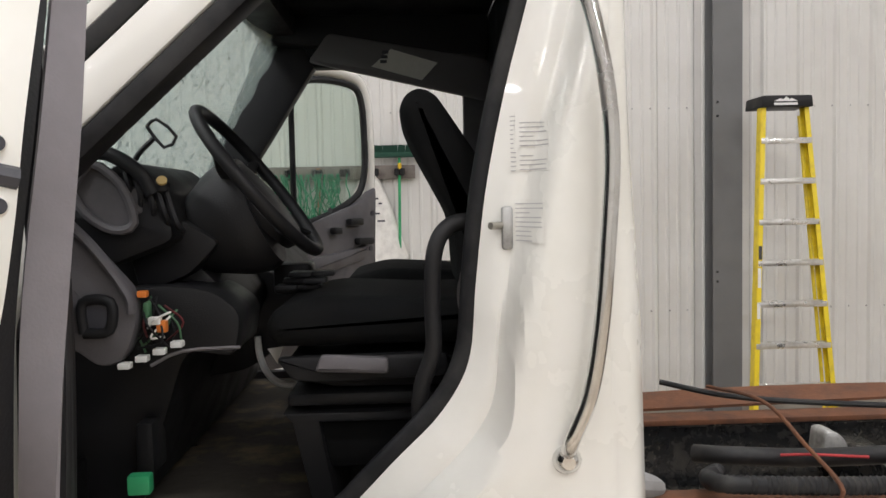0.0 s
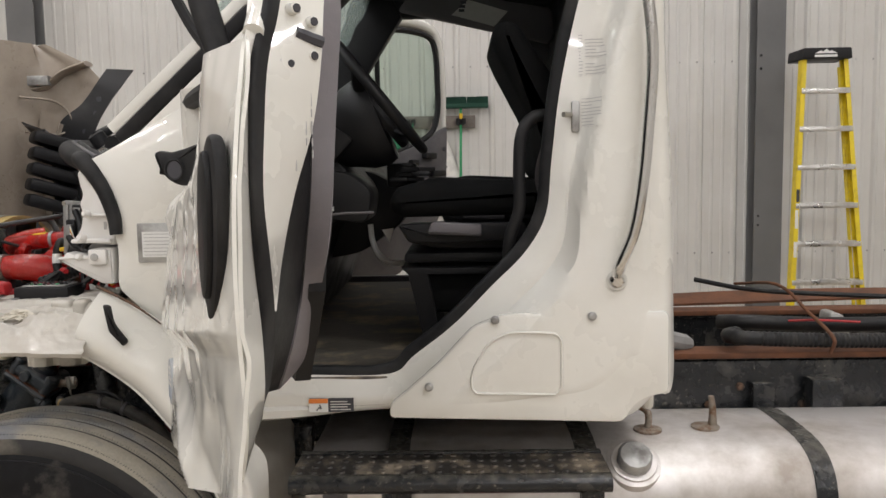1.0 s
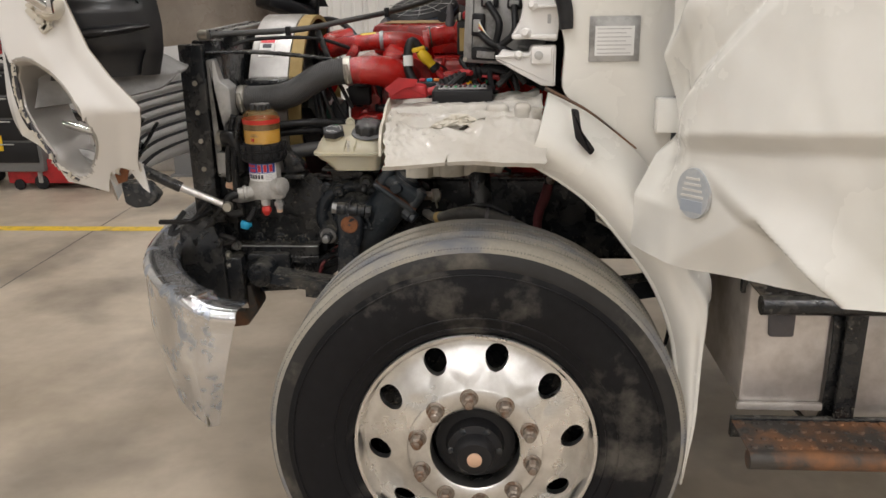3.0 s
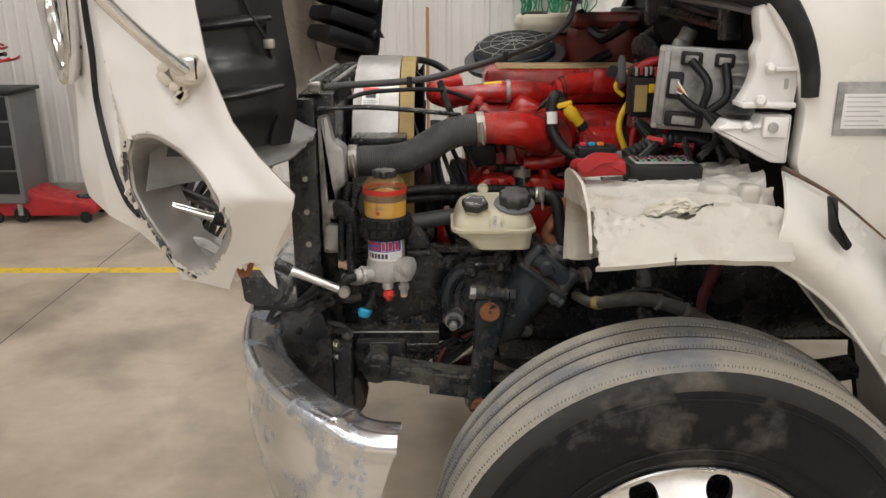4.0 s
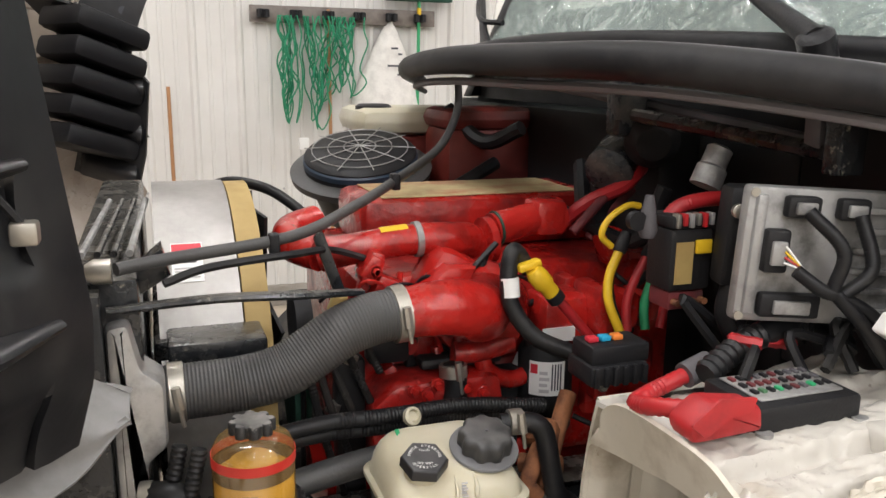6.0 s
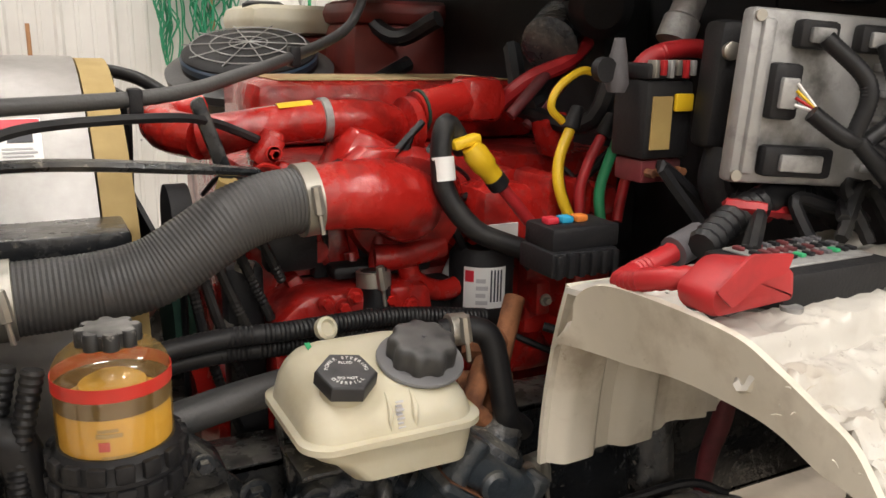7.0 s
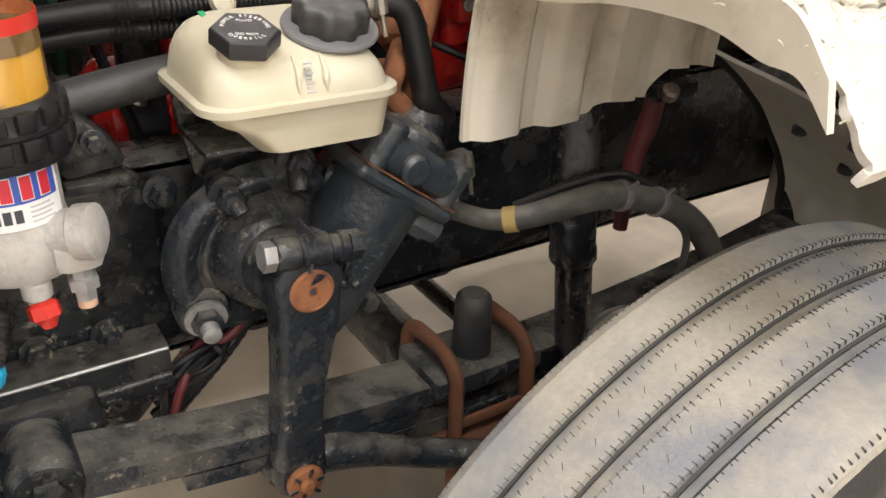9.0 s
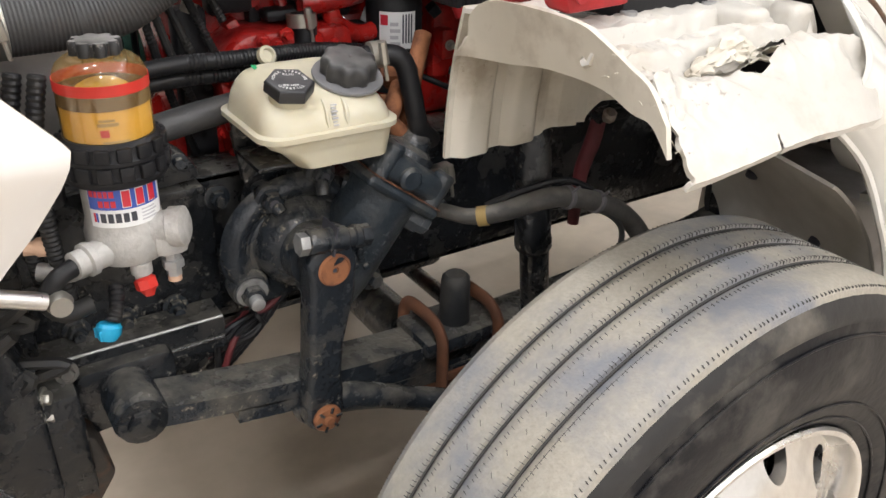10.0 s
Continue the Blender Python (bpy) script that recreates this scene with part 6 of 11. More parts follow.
    bm = bmesh.new()
    add_lathe(bm, disc, (cx, cy, cz), ax, 72)
    bmesh.ops.delete(bm, geom=[f for f in bm.faces if len(f.verts) > 4], context="FACES")
    part("mounting_face", bm, ALU, w)
    part("wheel_back", lathe([(0.275, -0.02), (0.275, -0.015)], (cx, cy, cz), ax, 48), BLACK, w)
    for k in range(10):
        a = 2 * math.pi * (k + 0.5) / 10 + radians(5.4)
        c = V(cx + 0.1425 * math.cos(a), cy + side * h1, cz + 0.1425 * math.sin(a))
        bm = lathe([(0.0225, 0), (0.0225, 0.004), (0.019, 0.006), (0.019, 0.010)], c, ax, 20)
        add_lathe(bm, [(0.0165, 0.008), (0.0165, 0.030), (0.012, 0.034)], c, ax, 6)
        add_lathe(bm, [(0.010, 0.030), (0.010, 0.042), (0.008, 0.044)], c, ax, 12)
        part("lug_nut", bm, NUT, w)
    hub = part("hub", lathe([(0.105, -0.03), (0.098, 0.005), (0.085, 0.012), (0.072, 0.014), (0.066, 0.045), (0.050, 0.052), (0.046, 0.078), (0.040, 0.086), (0.02, 0.088)], V(cx, cy + side * (h1 - 0.045), cz), ax, 36), DKPL, w, "greasy black hub")
    for k in range(6):
        a = 2 * math.pi * k / 6
        part("hub_bolt", lathe([(0.009, 0), (0.009, 0.008), (0.006, 0.010)], V(cx + 0.058 * math.cos(a), cy + side * (h1 - 0.003), cz + 0.058 * math.sin(a)), ax, 6), CAST, w)
    part("hub_plug", lathe([(0.018, 0), (0.018, 0.006), (0.012, 0.010)], V(cx, cy + side * (h1 + 0.042), cz), ax, 20), PEACH, w, "tan hub plug")
    return w


WX, WY = -1.075, 1.512
front_wheel(WX, WY, -1)


def far_wheel():
    w = part("far_wheel", lathe([(0.25, -0.14), (0.30, -0.15), (0.46, -0.135), (0.51, -0.11), (0.515, 0.11), (0.46, 0.135), (0.30, 0.15), (0.25, 0.14)], (WX, 3.53, 0.508), (0, 1, 0), 64), SIDEWALL, truck, "far front wheel")
    part("far_hub", lathe([(0.24, -0.12), (0.2, -0.06), (0.1, -0.1)], (WX, 3.53, 0.508), (0, 1, 0), 32), CAST, w)


far_wheel()


# ---- fuel tank, steps and boxes
def tank():
    def section(t):
        a = 2 * math.pi * t
        c, s = math.cos(a), math.sin(a)
        e = 0.55
        return (1.845 + 0.285 * abs(c) ** e * (1 if c > 0 else -1), 0.655 + 0.228 * abs(s) ** e * (1 if s > 0 else -1))
    bm = bmesh.new()
    rings = []
    for x, sc in ((-0.185, 0.93), (-0.175, 0.985), (-0.15, 1.0), (1.72, 1.0), (1.745, 0.985), (1.755, 0.93)):
        rings.append([bm.verts.new((x, 1.845 + (section(k / 48)[0] - 1.845) * sc, 0.655 + (section(k / 48)[1] - 0.655) * sc)) for k in range(48)])
    for a, b in zip(rings, rings[1:]):
        ring_faces(bm, a, b)
    bm.faces.new(rings[0])
    bm.faces.new(rings[-1][::-1])
    t = part("fuel_tank", bm, TANKALU, truck, "long aluminium fuel tank with rounded edges")
    for x in (-0.185, 0.325, 0.94, 1.5):
        w = 0.06 if x < 0.5 else 0.055
        pts = [section(k / 40) for k in range(40)]
        bm = bmesh.new()
        ra = [bm.verts.new((x, 1.845 + (a - 1.845) * 1.012, 0.655 + (b - 0.655) * 1.012)) for a, b in pts]
        rb = [bm.verts.new((x + w, 1.845 + (a - 1.845) * 1.012, 0.655 + (b - 0.655) * 1.012)) for a, b in pts]
        rc = [bm.verts.new((x, 1.845 + (a - 1.845) * 0.99, 0.655 + (b - 0.655) * 0.99)) for a, b in pts]
        rd = [bm.verts.new((x + w, 1.845 + (a - 1.845) * 0.99, 0.655 + (b - 0.655) * 0.99)) for a, b in pts]
        for a, b in ((ra, rb), (rb, rd), (rd, rc), (rc, ra)):
            ring_faces(bm, a, b)
        part("tank_strap", bm, BLACK, t, "black steel strap")
    f = part("filler_neck", lathe([(0.075, -0.02), (0.072, 0.0), (0.062, 0.004), (0.06, 0.010)], (0.475, 1.615, 0.848), (0, -0.62, 0.78), 32), TANKALU, t)
    part("filler_cap", lathe([(0.046, 0.008), (0.046, 0.034), (0.040, 0.042), (0.0, 0.044)], (0.475, 1.615, 0.848), (0, -0.62, 0.78), 12), GREYALU, f, "grey filler cap")
    for x, y in ((0.55, 1.78), (0.72, 1.80)):
        part("sender_flange", lathe([(0.04, 0), (0.04, 0.008), (0.025, 0.012)], (x, y, 0.880), (0, 0, 1), 20), NUT, t)
    part("vent_pipe", tube([(0.74, 1.80, 0.875), (0.74, 1.80, 0.935), (0.735, 1.80, 0.975)], [0.014, 0.010, 0.008], 10), NUT, t)
    part("fuel_fitting", tube([(0.55, 1.78, 0.885), (0.55, 1.79, 0.935), (0.50, 1.83, 0.95)], 0.010, 10), NUT, t)
    d = part("decal", box((0.012, 1.5555, 0.665), (0.198, 1.5580, 0.708)), DECALRED, t, "red fuel decal with white lettering")
    b = 0.003
    for lo, hi in (((0.016, 0.668), (0.194, 0.670)), ((0.016, 0.703), (0.194, 0.705)), ((0.016, 0.668), (0.018, 0.705)), ((0.192, 0.668), (0.194, 0.705))):
        part("decal_line", box((lo[0], 1.5545, lo[1]), (hi[0], 1.5553, hi[1])), PAPER, d)
    text_on("DIESEL FUEL ONLY", 0.020, facing(0.105, 1.5548, 0.6865), PAPER, d)
    d = part("data_label", box((0.475, 1.5555, 0.705), (0.548, 1.5580, 0.735)), INK, t, "small dark data label")
    for k in range(3):
        part("print", box((0.48, 1.5545, 0.709 + 0.009 * k), (0.543, 1.5553, 0.713 + 0.009 * k)), PAPER, d)
    # box in front of the tank
    bx = part("battery_box", box((-0.40, 1.56, 0.54), (-0.19, 2.08, 0.87), 0.015), TANKALU, truck, "aluminium box beside the fuel tank")
    part("box_lip", box((-0.405, 1.548, 0.53), (-0.19, 1.562, 0.55), 0.003), TANKALU, bx)
    part("latch", prism(rounded([(-0.35, 0.80), (-0.285, 0.80), (-0.285, 0.735), (-0.345, 0.735)], 0.008), 0.02, xz(1.545), 0.006), GREYPL, bx)
    # treads
    for z, y, x0, x1, rustm in ((0.885, 1.44, -0.41, 0.385, DIRTSTEP), (0.51, 1.38, -0.42, 0.42, RUSTBLACK)):
        bm = box((x0, y, z - 0.004), (x1, y + 0.165, z), 0.002)
        nx = int((x1 - x0) / 0.035)
        for i in range(nx):
            for j in range(4):
                add_lathe(bm, [(0.011, 0), (0.008, 0.005)], (x0 + 0.02 + 0.035 * i, y + 0.025 + 0.038 * j, z - 0.001), (0, 0, 1), 8)
        st = part("step", bm, rustm, truck, "black perforated steel step, worn and rusty", 20)
        part("step_lip", tube([(x0, y + 0.004, z - 0.022), (x1, y + 0.004, z - 0.022)], 0.024, 10), RUSTBLACK if z < 0.6 else BLACK, st)
        part("step_edge", box((x0, y + 0.15, z - 0.05), (x1, y + 0.17, z + 0.006), 0.003), BLACK, st)
        for x in (-0.17, 0.33):
            part("step_bracket", box((x, y + 0.02, z - 0.05), (x + 0.06, 1.60, z - 0.006), 0.004), BLACK, st)
    part("step_hanger", box((-0.165, 1.535, 0.40), (-0.115, 1.552, 0.88), 0.004), BLACK, truck)
    part("step_hanger", box((0.325, 1.535, 0.40), (0.385, 1.552, 0.88), 0.004), BLACK, truck)


tank()


# ---- front fender remains
def fender():
    """Torn fender over the wheel: crumpled white shell, fluted inner wall, rear quarter."""
    sec = [(0.0, 1.434, 1.186), (0.05, 1.429, 1.196), (0.28, 1.462, 1.230), (0.38, 1.486, 1.254), (0.43, 1.505, 1.268), (0.47, 1.522, 1.272), (0.50, 1.536, 1.262), (0.53, 1.548, 1.258), (0.555, 1.556, 1.280), (0.62, 1.582, 1.285), (0.645, 1.590, 1.272), (0.68, 1.606, 1.273), (0.705, 1.614, 1.297), (0.79, 1.655, 1.302), (0.82, 1.668, 1.290), (0.92, 1.76, 1.300), (1.0, 1.825, 1.285)]

    def crease(x, y, k):
        """Ridged noise: sharp folds with flat faces between."""
        return 1 - 2 * abs(noise.noise(Vector((x, y, k))))

    def shell(u, v):
        x = -1.285 + 0.365 * u
        y, z = at_list(sec, v)
        n = noise.noise(Vector((x * 8, y * 13, 2.0)))
        m = crease(x * 15 + y * 6, y * 22, 7.0)
        k = noise.noise(Vector((x * 70, y * 80, 3.0)))
        crush = math.exp(-((v - 0.44) / 0.12) ** 2)
        tear = math.exp(-((x + 1.275) / 0.03) ** 2) * min(1, max(0, (v - 0.1) * 5)) * min(1, max(0, (0.75 - v) * 5))
        far = min(1, max(0, (x + 1.03) / 0.10))
        z += 0.016 * n * crush + 0.011 * m * (0.20 + crush + 0.9 * far * (v > 0.3)) + 0.0028 * k * (0.25 + crush) + 0.012 * tear * crease(y * 60, x * 60, 4.0)
        z += 0.004 * crease(x * 34, v * 26, 11.0) * min(1, max(0, (v - 0.48) * 8))
        z -= 0.012 * math.exp(-((x + 1.12) / 0.075) ** 2 - ((v - 0.50) / 0.05) ** 2)
        y += 0.012 * n * crush - 0.007 * m * far
        z += 0.012 * math.sin(math.pi * u) * (1 - v) * (0.7 + n) - 0.003 * m * (1 - v)
        x += 0.010 * crease(y * 30, z * 30, 5.0) * (1 - v)
        return (x, y + 0.03 * u * u * (1 - v), z + 0.02 * u * u * v)

    bm = sheet(shell, 130, 120, 0.006)
    bm.faces.ensure_lookup_table()
    torn = []
    for q in bm.faces:
        c = q.calc_center_median()
        d = ((c.x + 1.120 - 0.010 * noise.noise(Vector((c.x * 60, c.y * 60, 1)))) / 0.062) ** 2 + ((c.y - 1.517 - 0.14 * (c.x + 1.12) * 0.3) / 0.0125) ** 2
        rim = c.y < 1.445 and abs(c.x + 1.142 - 0.4 * (c.y - 1.43)) < 0.0022
        if d < 1 + 0.5 * noise.noise(Vector((c.x * 90, c.y * 90, 2))) or rim:
            torn.append(q)
    bmesh.ops.delete(bm, geom=torn, context="FACES")
    f = part("front_fender", bm, [FENDER, BARE], truck, "torn and crumpled white front fender", 40)

    def lip(u, v):
        x = -1.185 + 0.135 * u
        e = math.sin(math.pi * u)
        return (x + 0.006 * crease(x * 50, v * 3, 1.0), 1.526 + 0.012 * v + 0.006 * crease(x * 40, v * 4, 2.0), 1.262 + e * (0.006 + 0.026 * v) + 0.004 * crease(x * 60, v * 6, 3.0))

    part("torn_lip", sheet(lip, 40, 8, 0.003), [BARE, BARE], f, "brown torn lip of the hole", 40)
    # Dark plate stands in for the shaded inside of the hole.
    part("hole_back", box((-1.19, 1.50, 1.222), (-1.045, 1.545, 1.232), 0.003), RUSTBLACK, f)
    # frayed fibres at the torn corner
    rng = random.Random(6)
    bm = bmesh.new()
    for k in range(30):
        p = V(-1.290 + rng.uniform(-0.004, 0.02), 1.45 + rng.uniform(0, 0.10), 0)
        p.z = 1.215 + (p.y - 1.45) * 0.55 + rng.uniform(0, 0.03)
        d = V(rng.uniform(-1, 0.6), rng.uniform(-1, 0.4), rng.uniform(-0.5, 0.9)).normalized() * rng.uniform(0.004, 0.010)
        add_tube(bm, [p, p + d * 0.5 + V(0, 0, 0.001), p + d], [0.0008, 0.0005, 0.0002], 4, 2)
    tagged(part("torn_fibre", bm, BARE, f, "frayed glass fibres"), kind="stuff")
    # moulded blocks and posts of the inner ledge
    for lo, hi in (((-1.052, 1.575, 1.262), (-0.998, 1.635, 1.312)), ((-0.985, 1.555, 1.268), (-0.945, 1.60, 1.316))):
        part("moulded_block", box(lo, hi, 0.012, None, 3), FENDER, f)

    arch_o = [(-1.278, 1.835, 1.222), (-1.284, 1.809, 1.254), (-1.288, 1.796, 1.290), (-1.288, 1.759, 1.312), (-1.288, 1.689, 1.319), (-1.286, 1.602, 1.317), (-1.286, 1.558, 1.304), (-1.286, 1.520, 1.288), (-1.288, 1.490, 1.276), (-1.289, 1.462, 1.246)]
    arch_i = [(-1.280, 1.845, 1.215), (-1.282, 1.825, 1.230), (-1.274, 1.780, 1.235), (-1.270, 1.732, 1.240), (-1.270, 1.667, 1.251), (-1.272, 1.595, 1.254), (-1.276, 1.555, 1.252), (-1.282, 1.515, 1.243), (-1.286, 1.483, 1.240), (-1.288, 1.455, 1.214)]
    strip(arch_o, arch_i, f, "torn_edge", [BARE, BARE], "raw fibreglass end flange with a torn edge", 60)

    def inner(u, v):
        x = -1.278 + 0.37 * u
        ph = (u * 4.3) % 1.0
        fl = 0.014 * min(1, max(0, (0.5 - abs(ph - 0.5)) * 6 - 0.8)) * min(1, 5 * v)
        zlow = at_list([(0, 1.070), (0.47, 1.076), (0.53, 1.090), (0.72, 1.082), (0.77, 1.118), (1.0, 1.110)], u)[0]
        return (x, 1.868 - fl - 0.035 * (1 - v) ** 2, 1.29 + (zlow - 1.29) * v)

    part("inner_wall", sheet(inner, 110, 12, 0.006), [BARE, BARE], f, "fluted off-white inner wall", 30)

    # rear quarter behind the wheel
    inn = [(-0.955, 1.190), (-0.885, 1.150), (-0.80, 1.085), (-0.72, 0.99), (-0.66, 0.91), (-0.615, 0.82), (-0.585, 0.72), (-0.568, 0.60), (-0.557, 0.48), (-0.552, 0.345)]
    out = [(-0.905, 1.345), (-0.80, 1.285), (-0.70, 1.205), (-0.635, 1.12), (-0.585, 1.03), (-0.545, 0.95), (-0.495, 0.88), (-0.497, 0.72), (-0.507, 0.52), (-0.535, 0.345)]
    ip, op = smooth_path([(a, b, 0) for a, b in inn], 5), smooth_path([(a, b, 0) for a, b in out], 5)
    m = len(ip) - 1

    def quarter(u, v):
        k = u * m
        i = min(int(k), m - 1)
        g = k - i
        p = ip[i].lerp(ip[i + 1], g).lerp(op[i].lerp(op[i + 1], g), v)
        crown = math.sin(math.pi * min(1, 0.15 + v * 0.85))
        y = 1.505 - 0.045 * crown * (1 - 0.3 * u) + 0.065 * v * v + 0.02 * (1 - v) ** 4
        y += 0.012 * noise.noise(Vector((p.x * 7, p.y * 7, 4))) * v * (0.4 + u)
        y -= 0.018 * math.exp(-((v - 0.72) / 0.10) ** 2) * min(1, max(0, (u - 0.35) * 4))
        return (p.x, y, p.y)

    q = part("fender_quarter", sheet(quarter, 60, 20, 0.007), [WHITE, BARE], truck, "white rear quarter of the front fender", 60)
    part("vent_slot", prism(rounded([(-0.862, 1.318), (-0.845, 1.315), (-0.838, 1.27), (-0.805, 1.225), (-0.815, 1.212), (-0.85, 1.25)], 0.006), 0.016, xz(1.462), 0.004), SEAL, q, "black vent slot")
    part("torn_weatherstrip", tube([(-0.915, 1.555, 1.352), (-0.86, 1.552, 1.325), (-0.80, 1.550, 1.290), (-0.70, 1.548, 1.212)], [0.005, 0.004, 0.003, 0.002], 8, 5), RUSTBLACK, q, "torn brown weatherstrip")
    part("arch_lip", tube([(p.x, 1.512, p.y) for p in ip[::3]], 0.007, 8, 2), WHITE, q)
    # dusty splash liner round the back of the wheel arch
    def liner(u, v):
        a = radians(8 + 53 * u)
        deep = at_list([(0, 0.26), (0.15, 0.34), (0.30, 0.42), (1.0, 0.42)], u)[0]
        r = at_list([(0, 0.545), (0.25, 0.565), (0.45, 0.590), (1.0, 0.600)], u)[0]
        r += (0.656 - r) * v * min(1, u * 2.5)
        return (WX + r * math.cos(a), 1.56 + deep * v, 0.508 + r * math.sin(a) + 0.003 * noise.noise(Vector((u * 9, v * 5, 1.0))))
    lin = part("splash_liner", sheet(liner, 44, 12, 0.006), [LINERGREY, LINERGREY], truck, "dusty grey wheel arch liner")
    part("liner_bead", tube([liner(k / 22, 1.0) for k in range(23)], 0.008, 8, 3), SEAL, lin, "black edge bead")
    for u, v in ((0.62, 0.62), (0.70, 0.80), (0.80, 0.5), (0.45, 0.3)):
        part("liner_clip", lathe([(0.012, -0.004), (0.012, 0.006), (0.006, 0.009)], liner(u, v), V(WX, 1.65, 0.508) - V(*liner(u, v)), 10), INK, lin)
    return f


fender()


# ---- bumper
def bumper():
    half = [(-1.655, 1.428), (-1.735, 1.435), (-1.80, 1.462), (-1.87, 1.53), (-1.94, 1.62), (-2.01, 1.74), (-2.06, 1.88), (-2.09, 2.05), (-2.105, 2.25), (-2.11, 2.53)]
    pl = half + [(x, 2 * CY - y) for x, y in half[-2::-1]]
    pts = smooth_path([(a, b, 0) for a, b in pl], 5)
    m = len(pts) - 1
    prof = [(0.0, -0.098, 0.812), (0.06, -0.092, 0.832), (0.28, -0.020, 0.840), (0.34, -0.004, 0.834), (0.40, 0.006, 0.815), (0.46, 0.0, 0.80), (0.70, 0.002, 0.66), (1.0, -0.03, 0.485)]

    def fn(u, v):
        k = u * m
        i = min(int(k), m - 1)
        p = pts[i].lerp(pts[i + 1], k - i)
        d = pts[min(i + 2, m)] - pts[max(i - 1, 0)]
        d.normalize()
        out = Vector((-d.y, d.x, 0))
        o, z = at_list(prof, v)
        e = min(u, 1 - u)
        end = max(0, 1 - e / 0.10)
        rise = 0.06 * (1 - end) ** 2
        p2 = p + out * o
        back = 0.0
        if v > 0.42:
            back = -0.10 * end * (v - 0.42) / 0.58
        return (p2.x + back, p2.y + 0.045 * (v > 0.42) * (v - 0.42) / 0.58 * end, z + rise * (0.4 if v < 0.5 else 0.2))

    b = part("bumper", sheet(fn, 110, 26, 0.004), [BUMPER, ALU], truck, "chrome front bumper, scratched", 50)
    part("bumper_bracket", box((-2.02, 1.95, 0.62), (-1.80, 2.06, 0.80), 0.01), BLACK, truck)
    return b


bumper()


# ---- tilted hood
def hood():
    edge = [(1.08, -1.93), (1.165, -1.899), (1.19, -1.892), (1.205, -1.886), (1.24, -1.868), (1.273, -1.849), (1.31, -1.832), (1.332, -1.825), (1.40, -1.885), (1.46, -1.925), (1.56, -1.960), (1.66, -1.972), (1.80, -1.965), (1.95, -1.90), (2.08, -1.74), (2.20, -1.85), (2.30, -2.05)]
    # plan of the shell at a height: from the wheel-arch edge round the nose to the middle
    def plan(z):
        f = min(1, max(0, (z - 1.13) / 0.30))
        xe = at_list(edge, z)[0]
        low = max(0, 1.32 - z) / 0.19
        nose = -2.200 - 0.015 * math.sin(math.pi * min(1, max(0, (z - 1.3) / 1.0)))
        front = nose + 0.045 * low ** 2
        out = 0.020 * min(1, max(0, (1.46 - z) / 0.16))
        tuck = 0.72 * max(0.0, 1.325 - z)
        return [(0.0, xe, 1.437 + tuck), (0.06, xe + (front - xe) * 0.21, 1.427 + tuck), (0.10, xe + (front - xe) * 0.35, 1.423 + tuck), (0.20, xe + (front - xe) * 0.66, 1.436 + 0.8 * tuck), (0.27, front + 0.095, 1.470 + 0.7 * tuck), (0.33, front + 0.055, 1.530 + 0.5 * tuck), (0.39, front + 0.027 - 0.6 * out, 1.59 + 0.3 * tuck),
                (0.48, front - 0.055 - out, 1.70), (0.60, front - 0.165 - out, 1.86), (0.78, front - 0.305, 2.12), (1.0, front - 0.40, 2.53)]

    def zrow(u, v):
        # the lower hem rises towards the nose
        lo = at_list([(0.0, 1.165), (0.05, 1.175), (0.075, 1.165), (0.10, 1.105), (0.16, 1.128), (0.20, 1.140), (0.27, 1.165), (0.33, 1.195), (0.39, 1.215), (0.48, 1.225), (0.6, 1.23), (0.78, 1.25), (1.0, 1.25)], u)[0]
        return lo + (2.30 - lo) * v

    def shell(side):
        def fn(u, v):
            z = zrow(u, v)
            x, y = at_list(plan(z), u)
            # pressed groove between wing and nose
            x += 0.0
            y += 0.012 * math.exp(-((u - 0.385) / 0.010) ** 2) * (z > 1.36)
            y += 0.010 * math.exp(-((u - 0.05) / 0.03) ** 2)
            return (x, y if side < 0 else 2 * CY - y, z)
        return fn

    # outline of the headlamp hole in the side view
    hole = [(-2.110, 1.434), (-2.083, 1.443), (-2.056, 1.441), (-2.02, 1.42), (-1.993, 1.393), (-1.970, 1.355), (-1.955, 1.305), (-1.954, 1.262), (-1.968, 1.225), (-1.990, 1.19), (-2.015, 1.158), (-2.045, 1.150), (-2.080, 1.190), (-2.110, 1.24), (-2.135, 1.288), (-2.150, 1.335), (-2.143, 1.39)]
    hole = [(p.x, p.y) for p in smooth_path([(a, b, 0) for a, b in hole + hole[:1]], 3)][:-1]

    def inside(x, z):
        odd = False
        for (xa, za), (xb, zb) in zip(hole, hole[1:] + hole[:1]):
            if (za > z) != (zb > z) and x < xa + (xb - xa) * (z - za) / (zb - za):
                odd = not odd
        return odd

    def depth_at(x, z):
        rows = plan(z)
        return min((abs(at_list(rows, 0.42 * k / 70)[0] - x), at_list(rows, 0.42 * k / 70)[1]) for k in range(71))[1]

    bm = sheet(shell(-1), 150, 150, 0.008)
    bm.faces.ensure_lookup_table()
    kill = [f for f in bm.faces if f.calc_center_median().y < 1.64 and inside(f.calc_center_median().x, f.calc_center_median().z)]
    bmesh.ops.delete(bm, geom=kill, context="FACES")
    h = part("hood", bm, [HOOD_IN, WHITE_HOOD], truck, "white hood tilted forward, front corner broken away", 60)
    far = sheet(shell(1), 40, 50, 0.008)
    part("hood_far_side", far, [WHITE_HOOD, HOOD_IN_LIT], h, "raw inside of the hood", 60)
    # headlamp bezel and its deep bowl
    mid = V(-2.045, 0, 1.30)
